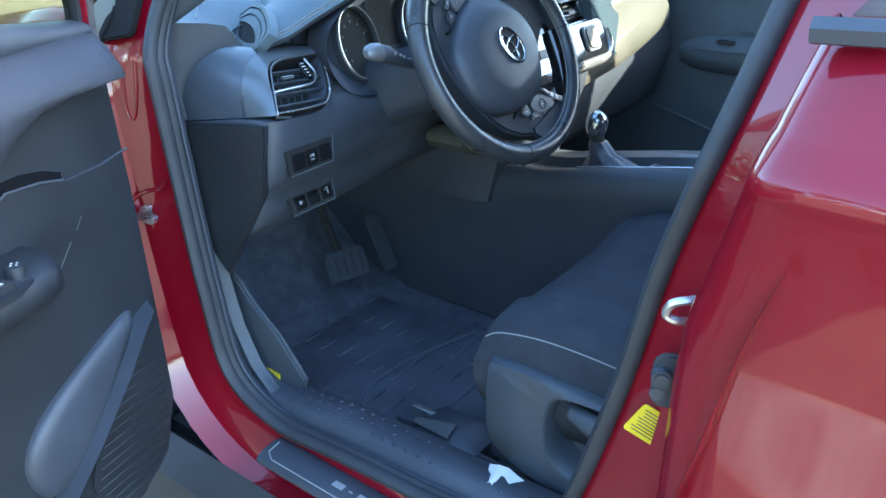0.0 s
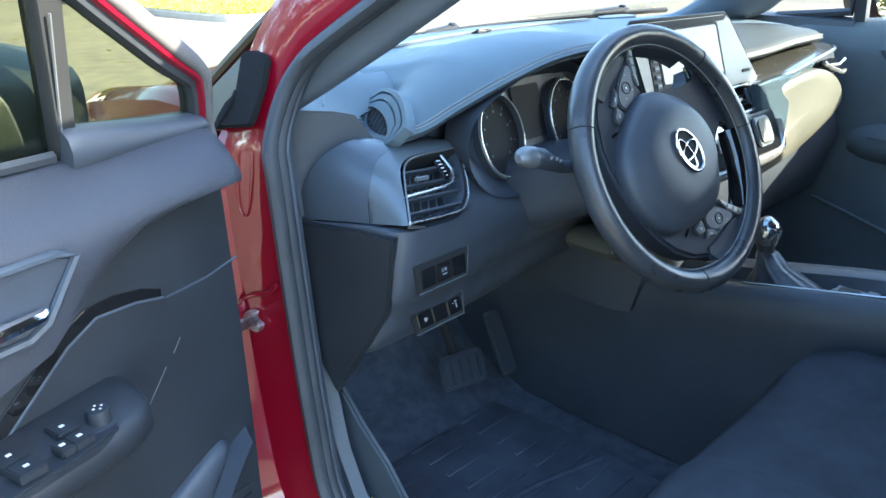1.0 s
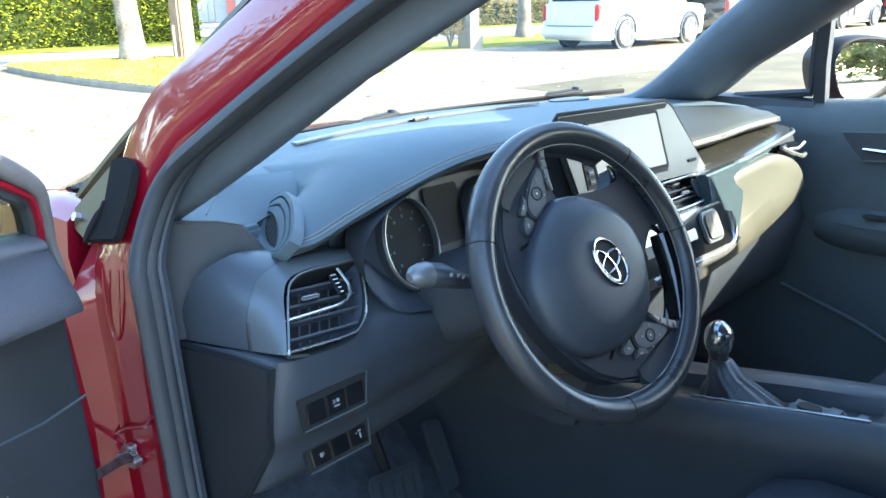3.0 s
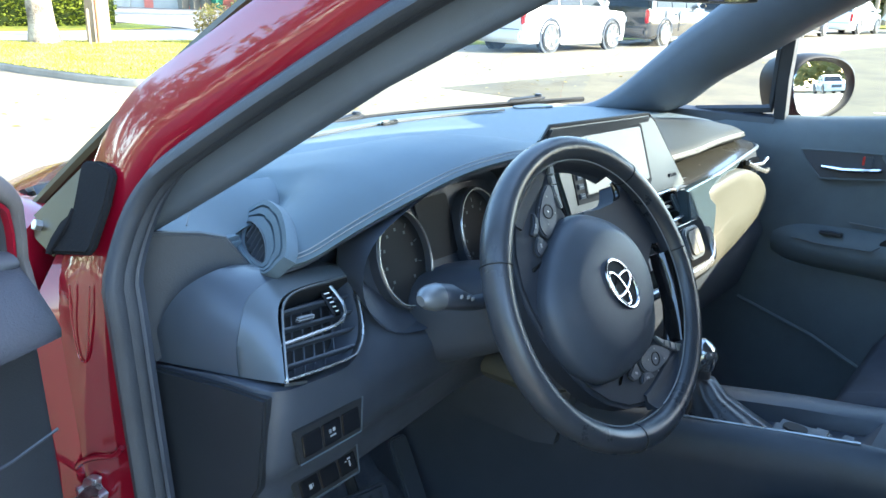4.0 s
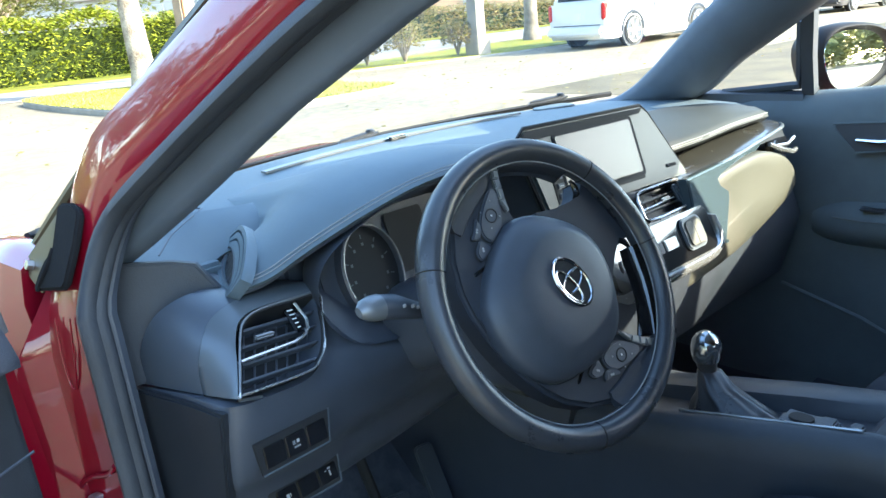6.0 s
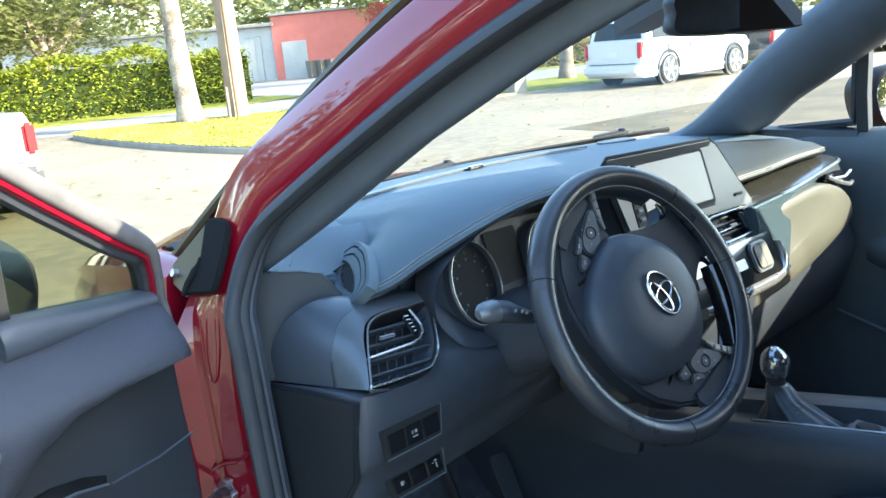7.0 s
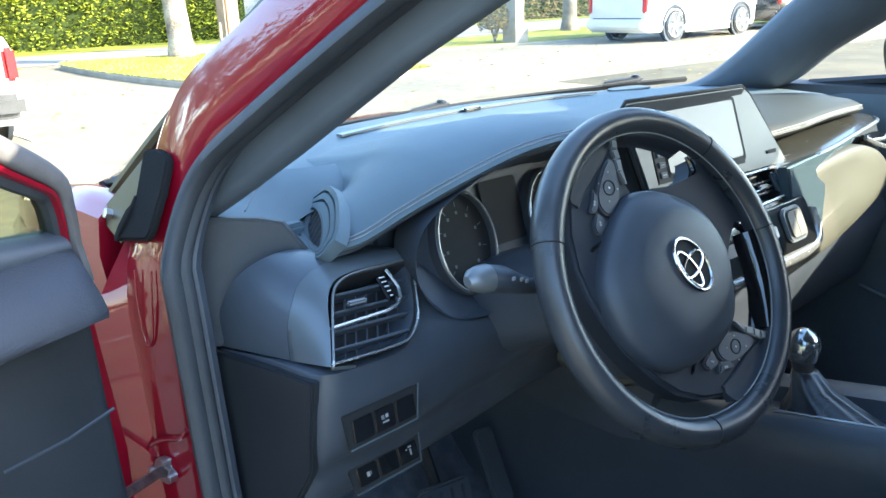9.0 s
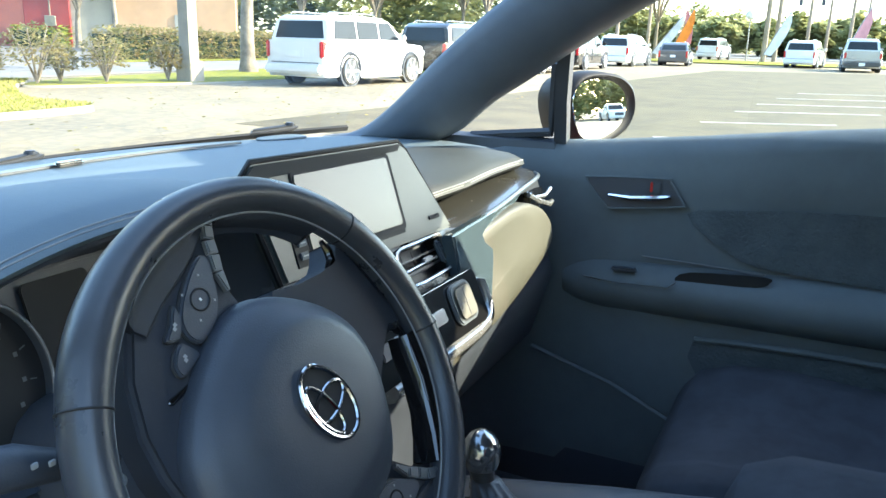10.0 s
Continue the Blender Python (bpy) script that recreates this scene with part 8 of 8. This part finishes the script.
for i, mt in enumerate((BROWN_BIN, BROWN_BIN, BROWN_BIN, GREEN_BIN)):
    w = thing("wheelie_bin", ("green" if i == 3 else "brown") + " wheelie bin standing by the wall", "bin", "bins by the wall")
    c = W @ Vector((1.75 + 0.82 * i, 0, 1.6))
    part("body", bridge(bmesh.new(), [[Vector((c.x + a * k, c.y + q * k, GROUND + z)) for a, q in ((-0.33, -0.33), (0.33, -0.33), (0.33, 0.33), (-0.33, 0.33))] for z, k in ((0.05, 0.8), (1.2, 1.0))]), mt, w)
    part("lid", rbox(bmesh.new(), (c.x, c.y, GROUND + 1.26), (0.74, 0.78, 0.12), 0.05), mt, w)


# ---- parked vehicles ----
def vehicle(name, at, turn, label, paint, length, width, height, deck, roof_from, roof_to, belt, nose, wheel_r=0.40, category="car", pickup=False, group="parked cars"):
    """A parked car; x runs from its tail (0) to its nose, y to its left. deck: height of the bonnet; roof from/to: where the roof starts and ends."""
    v = thing(name, label, category, group, at=Matrix.Translation((*at, GROUND)) @ Matrix.Rotation(radians(turn), 4, "Z"))
    hw = width / 2
    sill = wheel_r * 0.62
    xs = [0.0, 0.06, 0.25, length * 0.25, length * 0.5, length * 0.75, length - 0.5, length - 0.12, length]
    rings = []
    for x in xs:
        top = belt if x < nose else mix(belt - 0.04, deck - 0.12, ((x - nose) / (length - nose)) ** 1.5)
        w = hw * along([(0, 0.93), (0.06, 0.97), (0.25, 1.0), (length - 0.5, 0.98), (length - 0.12, 0.86), (length, 0.78)], x)
        lo = sill + (0.12 if x < 0.05 or x > length - 0.05 else 0.0)
        rings.append([Vector((x, y, z)) for y, z in ((-w * 0.94, lo), (-w * 0.99, lo + 0.12), (-w, (lo + top) / 2), (-w * 0.985, top - 0.12), (-w * 0.93, top), (w * 0.93, top), (w * 0.985, top - 0.12), (w, (lo + top) / 2), (w * 0.99, lo + 0.12), (w * 0.94, lo))])
    body = part("body", bridge(bmesh.new(), rings), paint, v, "", 50)
    r0, r1 = roof_from, roof_to
    gh = height - belt

    def half(z):
        """Half the cabin's width at a height."""
        return hw * (0.955 - 0.14 * max(z - belt, 0) / gh)
    tail_lean = 0.10 if height > 1.6 else 0.55
    cab = [(r0 - tail_lean, belt), (r0, height - 0.15), (r0 + 0.2, height - 0.03), (mix(r0, r1, 0.5), height), (r1 - 0.35, height - 0.02), (r1, height - 0.11), (r1 + 0.78, belt)]
    rings = []
    for x, z in cab:
        m = mix(belt, z, 0.80)
        side = [(half(belt), belt - 0.04), (half(m), m), (half(z) - 0.015, mix(m, z, 0.8)), (half(z) - 0.09, z)]
        rings.append([Vector((x, -y, q)) for y, q in side] + [Vector((x, y, q)) for y, q in side[::-1]])
    part("cabin", bridge(bmesh.new(), rings), paint, v, "", 40)

    def pane(name, corners, push):
        """A pane with four corners, standing a little proud of the body."""
        c = [Vector(p) for p in corners]
        n = (c[1] - c[0]).cross(c[3] - c[0]).normalized()
        if n.dot(Vector(push)) < 0:
            n = -n
        part(name, bridge(bmesh.new(), [[p + n * d for p in c] for d in (-0.03, 0.012)]), WINDOW, v)

    def slope(u, x0, x1, z1, k):
        z = mix(belt, z1, u)
        return [(mix(x0, x1, u), sy * half(z) * k, z) for sy in (-1, 1)]
    a, c = slope(0.12, r0 - tail_lean, r0, height - 0.15, 0.86), slope(0.94, r0 - tail_lean, r0, height - 0.15, 0.84)
    pane("rear_window", (a[0], a[1], c[1], c[0]), (-1, 0, 0.2))
    a, c = slope(0.10, r1 + 0.78, r1, height - 0.11, 0.88), slope(0.94, r1 + 0.78, r1, height - 0.11, 0.84)
    pane("windscreen", (a[0], a[1], c[1], c[0]), (1, 0, 0.2))
    z0, z1 = belt + gh * 0.08, belt + gh * 0.76
    for s in (-1, 1):
        n = 2 if pickup or height < 1.6 else 3
        span0, span1 = r0 + 0.16, r1 + 0.46
        for i in range(n):
            a0, a1 = mix(span0, span1, i / n) + 0.04, mix(span0, span1, (i + 1) / n) - 0.04
            t0, t1 = a0 + (0.10 if i == 0 else 0.0), a1 - (0.46 if i == n - 1 else 0.0)
            pane("side_window", ((a0, s * half(z0), z0), (a1, s * half(z0), z0), (t1, s * half(z1), z1), (t0, s * half(z1), z1)), (0, s, 0))
        part("wing_mirror", rbox(bmesh.new(), (r1 + 0.35, s * (hw + 0.10), belt + 0.12), (0.12, 0.22, 0.17), 0.04), paint, v)
        lamp_z = belt - 0.22
        part("tail_lamp", rbox(bmesh.new(), (0.06, s * hw * 0.90, lamp_z - (0.0 if not pickup else 0.04)), (0.20, 0.12, 0.42 if not pickup else 0.32), 0.03), LAMP_RED, v, "red tail lamp")
        part("head_lamp", rbox(bmesh.new(), (length - 0.15, s * hw * 0.68, deck - 0.30), (0.2, 0.34, 0.16), 0.03), SILVER, v)
        part("door_handle", rbox(bmesh.new(), (mix(r0, r1, 0.55), s * hw * 1.0, belt - 0.15), (0.2, 0.05, 0.035), 0.01), paint, v)
        part("side_step", rbox(bmesh.new(), (length * 0.5, s * hw * 0.95, sill - 0.02), (length * 0.40, 0.14, 0.06), 0.02), SILVER, v)
        part("door_gap", rbox(bmesh.new(), (mix(r0, r1, 0.62), s * hw * 0.998, (sill + belt) / 2 + 0.1), (0.012, 0.03, belt - sill - 0.25), 0.002), DARK, v)
        part("door_gap", rbox(bmesh.new(), (mix(r0, r1, 0.28), s * hw * 0.998, (sill + belt) / 2 + 0.1), (0.012, 0.03, belt - sill - 0.25), 0.002), DARK, v)
    part("rear_bumper", rbox(bmesh.new(), (-0.03, 0, sill + 0.20), (0.26, width * 0.95, 0.24), 0.06), BUMPER if pickup else paint, v)
    part("number_plate", rbox(bmesh.new(), (-0.012 if not pickup else -0.17, 0, belt - 0.33 if not pickup else sill + 0.2), (0.02, 0.32, 0.16), 0.005), PAPER, v)
    part("plate_recess", rbox(bmesh.new(), (0.012, 0, belt - 0.30), (0.04, 0.62, 0.26), 0.02), paint, v)
    part("tailgate_line", rbox(bmesh.new(), (-0.002, 0, sill + 0.36), (0.03, width * 0.80, 0.022), 0.005), DARK, v)
    part("front_grille", rbox(bmesh.new(), (length - 0.03, 0, deck - 0.42), (0.1, width * 0.5, 0.35), 0.03), DARK, v)
    for x in (length * (0.19 if pickup else 0.215), length * 0.80):
        for s in (-1, 1):
            m = Matrix.Translation((x, s * (hw - 0.23), wheel_r)) @ place((0, 0, 0), (1, 0, 0), (0, 0, 1))
            w = part("wheel", disc(bmesh.new(), wheel_r, 0.25, m @ Matrix.Translation((0, 0, -0.25 if s > 0 else 0.0)), 28, 0.03), TYRE, v)
            zz = 0.252 if s < 0 else -0.258
            part("rim", disc(bmesh.new(), wheel_r * 0.76, 0.006, m @ Matrix.Translation((0, 0, zz)), 28, 0.002), DARK, w)
            for k in range(6):
                part("rim_spoke", rbox(bmesh.new(), (wheel_r * 0.40, 0, 0.008), (wheel_r * 0.68, wheel_r * 0.20, 0.02), 0.004, m @ Matrix.Translation((0, 0, zz)) @ Matrix.Rotation(k * math.pi / 3, 4, "Z"), 1), SILVER, w)
            part("rim_edge", tube(bmesh.new(), [m @ Vector((wheel_r * 0.76 * math.cos(a), wheel_r * 0.76 * math.sin(a), zz + 0.008)) for a in [2 * math.pi * i / 28 for i in range(28)]], 0.02, 6, closed=True), SILVER, w)
            part("wheel_arch", tube(bmesh.new(), [Vector((x + wheel_r * 1.16 * math.cos(a), s * hw * 0.975, wheel_r + wheel_r * 1.16 * math.sin(a))) for a in [math.pi * (i / 14) for i in range(15)]], 0.05, 6), DARK, v)
            part("arch_shadow", disc(bmesh.new(), wheel_r * 1.14, 0.05, Matrix.Translation((x, s * (hw * 0.992 - 0.025), wheel_r)) @ place((0, 0, 0), (1, 0, 0), (0, 0, 1)) @ Matrix.Translation((0, 0, -0.025)), 28), DARK, v)
    if pickup:
        part("bed_hollow", rbox(bmesh.new(), (r0 * 0.5, 0, belt - 0.05), (r0 - 0.35, width * 0.8, 0.12), 0.02), DARK, v)
    else:
        for s in (-1, 1):
            part("roof_rail", tube(bmesh.new(), [(r0 + 0.3, s * hw * 0.62, height + 0.0), (r0 + 0.4, s * hw * 0.62, height + 0.05), (r1 - 0.5, s * hw * 0.62, height + 0.05), (r1 - 0.4, s * hw * 0.62, height)], 0.018, 6), SILVER, v)
    return v


vehicle("large_suv", (16.55, 12.25), -4, "large white SUV parked facing away", WHITE_CAR, 5.2, 1.95, 1.83, 1.15, 0.30, 3.15, 1.16, 3.75, 0.40)
vehicle("dark_suv", (23.0, 11.9), -4, "black SUV parked beyond the white one", BLACK_CAR, 5.0, 1.95, 1.80, 1.12, 0.30, 3.0, 1.15, 3.6, 0.40)
vehicle("dark_pickup", (29.5, 11.2), -4, "dark SUV parked in the far row", GREY_CAR, 4.9, 1.9, 1.70, 1.1, 0.30, 3.0, 1.08, 3.5, 0.38)
vehicle("white_pickup", (0.25, 8.3), 90, "white pickup seen from behind", WHITE_CAR, 5.4, 1.95, 1.75, 1.1, 2.2, 3.4, 1.10, 4.1, 0.40, "pickup", True)
vehicle("dark_suv", (36.5, 11.4), -4, "black SUV parked at the far edge", BLACK_CAR, 4.8, 1.9, 1.75, 1.1, 0.30, 2.9, 1.1, 3.5, 0.38)
vehicle("white_suv", (45.0, 11.0), -6, "white SUV parked at the far edge", WHITE_CAR, 4.7, 1.9, 1.72, 1.08, 0.30, 2.9, 1.08, 3.4, 0.37)
vehicle("dark_sedan", (50.5, 8.6), 5, "dark saloon parked at the far edge", GREY_CAR, 4.6, 1.8, 1.42, 0.95, 0.75, 2.4, 0.92, 3.3, 0.33)
vehicle("white_suv", (77.0, 10.2), -8, "white SUV parked by the street", WHITE_CAR, 5.2, 2.0, 1.9, 1.15, 0.30, 3.2, 1.2, 3.8, 0.42)
vehicle("white_suv", (56.5, 1.7), -7, "white SUV parked on the grass edge", WHITE_CAR, 4.8, 1.95, 1.75, 1.1, 0.30, 2.9, 1.08, 3.5, 0.38)
vehicle("silver_pickup", (51.0, -1.8), 1, "pale pickup parked at the far edge", SILVER, 5.4, 2.0, 1.9, 1.15, 1.9, 3.3, 1.2, 4.0, 0.42, "pickup", True)

# flags, street poles and far woods
for i, (x, y, h, c, name) in enumerate(((58.0, 11.9, 3.4, (0.75, 0.74, 0.70), "white"), (59.0, 10.6, 3.8, (0.8, 0.26, 0.03), "orange"), (62.0, 10.1, 3.9, (0.60, 0.22, 0.22), "faded red"), (62.0, 4.6, 3.8, (0.78, 0.78, 0.76), "white"), (60.0, -0.6, 4.0, (0.62, 0.30, 0.32), "red and white"))):
    fl = thing("feather_flag", name + " feather flag on a thin pole", "flag", "feather flags")
    m = place((x, y, GROUND), (-0.2, -0.98, 0), (0, 0, 1))
    for k in (0, 1):
        m[k][1] = (-0.2, -0.98)[k] * (0.75, 0.42, 0.0, 0.45, 0.34)[i]
    part("pole", tube(bmesh.new(), [m @ Vector((0.12 * u * u * h * 0.5, u * h, 0)) for u in (0, 0.3, 0.6, 0.9, 1)], 0.03, 6), SILVER, fl)
    part("cloth", bridge(bmesh.new(), [[m @ Vector((0.12 * u * u * h * 0.5, u * h, q)), m @ Vector((0.12 * u * u * h * 0.5 + 0.75 * math.sin(math.pi * min(1, u * 1.02)) ** 0.5 if u < 1 else 0.3, u * h - 0.1, q + 0.05 * math.sin(9 * u)))] for u in (0.2, 0.4, 0.6, 0.8, 0.97) for q in (0.0,)], closed=False), material("flag_cloth_" + name.split()[0], c, 0.8, spot=0.3, spot_size=1.2), fl)
for i, (x, y, h, r) in enumerate(((71, 4.9, 13, 0.22), (73, 4.2, 12, 0.2), (78, 2.0, 11, 0.16), (84, 0.5, 12, 0.15), (90, -1.5, 13, 0.18), (95, -3.0, 12, 0.15), (64, 13.0, 9, 0.15), (58, 14.0, 9, 0.15))):
    p = thing("street_pole", "tall grey street pole", "pole", "street poles")
    part("shaft", tube(bmesh.new(), [(x, y, GROUND), (x + 0.2, y - 0.1, GROUND + h)], [r, r * 0.7], 8), WOODPOLE, p)
    if i in (2, 4):
        part("signal_arm", tube(bmesh.new(), [(x, y, GROUND + 6.0), (x + 2.0, y + 7.0, GROUND + 6.4)], 0.07, 6), WOODPOLE, p)
        for k in (0.4, 0.7, 0.95):
            part("signal_head", rbox(bmesh.new(), (x + 2.0 * k, y + 7.0 * k, GROUND + 5.9), (0.35, 0.35, 1.0), 0.05), DARK, p)
ball = thing("globe_lamp", "white globe lamp on a post", "lamp")
part("post", tube(bmesh.new(), [(75, 6.6, GROUND), (75, 6.6, GROUND + 3.6)], 0.06, 6), SILVER, ball)
t = bmesh.new()
bmesh.ops.create_icosphere(t, subdivisions=2, radius=0.45, matrix=Matrix.Translation((75, 6.6, GROUND + 3.9)))
part("globe", t, PAPER, ball)


def woods(name, spots, seed, label):
    """A far line of trees as one mass of leaf clumps."""
    rng = random.Random(seed)
    pts = []
    for x, y, h, r in spots:
        for k in range(15):
            a, q = rng.uniform(0, 6.283), r * math.sqrt(rng.random())
            c = Vector((x + q * math.cos(a), y + q * math.sin(a), GROUND + h * rng.uniform(0.12, 0.95)))
            cr = r * rng.uniform(0.3, 0.55)
            for _ in range(75):
                v = Vector((rng.gauss(0, 1), rng.gauss(0, 1), rng.gauss(0, 0.8))).normalized() * cr * rng.uniform(0.4, 1)
                pts.append(c + v)
    vs, fs = cards(None, pts, 0.62, rng)
    me = bpy.data.meshes.new(name)
    me.from_pydata(vs, [], fs)
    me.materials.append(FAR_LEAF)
    tagged(new(name, me), label, "trees", kind="stuff")


rng = random.Random(5)
spots = []
for i in range(46):
    a = radians(-20 + 3.2 * i)
    d = rng.uniform(125, 165)
    h = rng.uniform(8, 15)
    spots.append((d * math.cos(a), d * math.sin(a), h if a > radians(8) else 0.34 * h, rng.uniform(4, 7) if a > radians(8) else rng.uniform(2.5, 4)))
for i in range(26):
    a = radians(20 + 3.6 * i)
    d = rng.uniform(78, 95)
    spots.append((d * math.cos(a), d * math.sin(a), rng.uniform(8, 13), rng.uniform(4, 6)))
for i in range(30):
    a, d = radians(-16 + 1.15 * i), rng.uniform(104, 128)
    spots.append((d * math.cos(a), d * math.sin(a), rng.uniform(2.6, 5.6), rng.uniform(1.8, 3.2)))
woods("far_woods", spots, 9, "distant sunlit trees round the car park")
# behind the camera: a plain row of trees that shows in the mirrors and the paint
# The row at the left is unseen, added tall to darken paint reflections.
spots = [(-60 + 8.0 * i, -100 + rng.uniform(-8, 8), rng.uniform(8, 12), 5.0) for i in range(24)] + [(-20 + 5.0 * i, -112 + rng.uniform(-6, 6), rng.uniform(6, 9), 5.0) for i in range(30)] + [(-30 + rng.uniform(-4, 4), -24 + 5 * i, rng.uniform(13, 18), 5.5) for i in range(14)]
woods("rear_woods", spots, 10, "trees beyond the car park behind, with an unseen row added at the left")
vehicle("white_pickup", (38.0, -84.0), 100, "white pickup parked behind under the trees", WHITE_CAR, 5.4, 2.0, 1.85, 1.15, 2.0, 3.4, 1.15, 4.1, 0.42, "pickup", True)
vehicle("dark_suv", (46, -85.0), 98, "dark SUV parked behind under the trees", BLACK_CAR, 4.8, 1.9, 1.75, 1.1, 0.30, 2.9, 1.1, 3.5, 0.38)
vehicle("grey_sedan", (54, -86.0), 98, "grey saloon parked behind under the trees", GREY_CAR, 4.6, 1.8, 1.42, 0.95, 0.75, 2.4, 0.92, 3.3, 0.33)
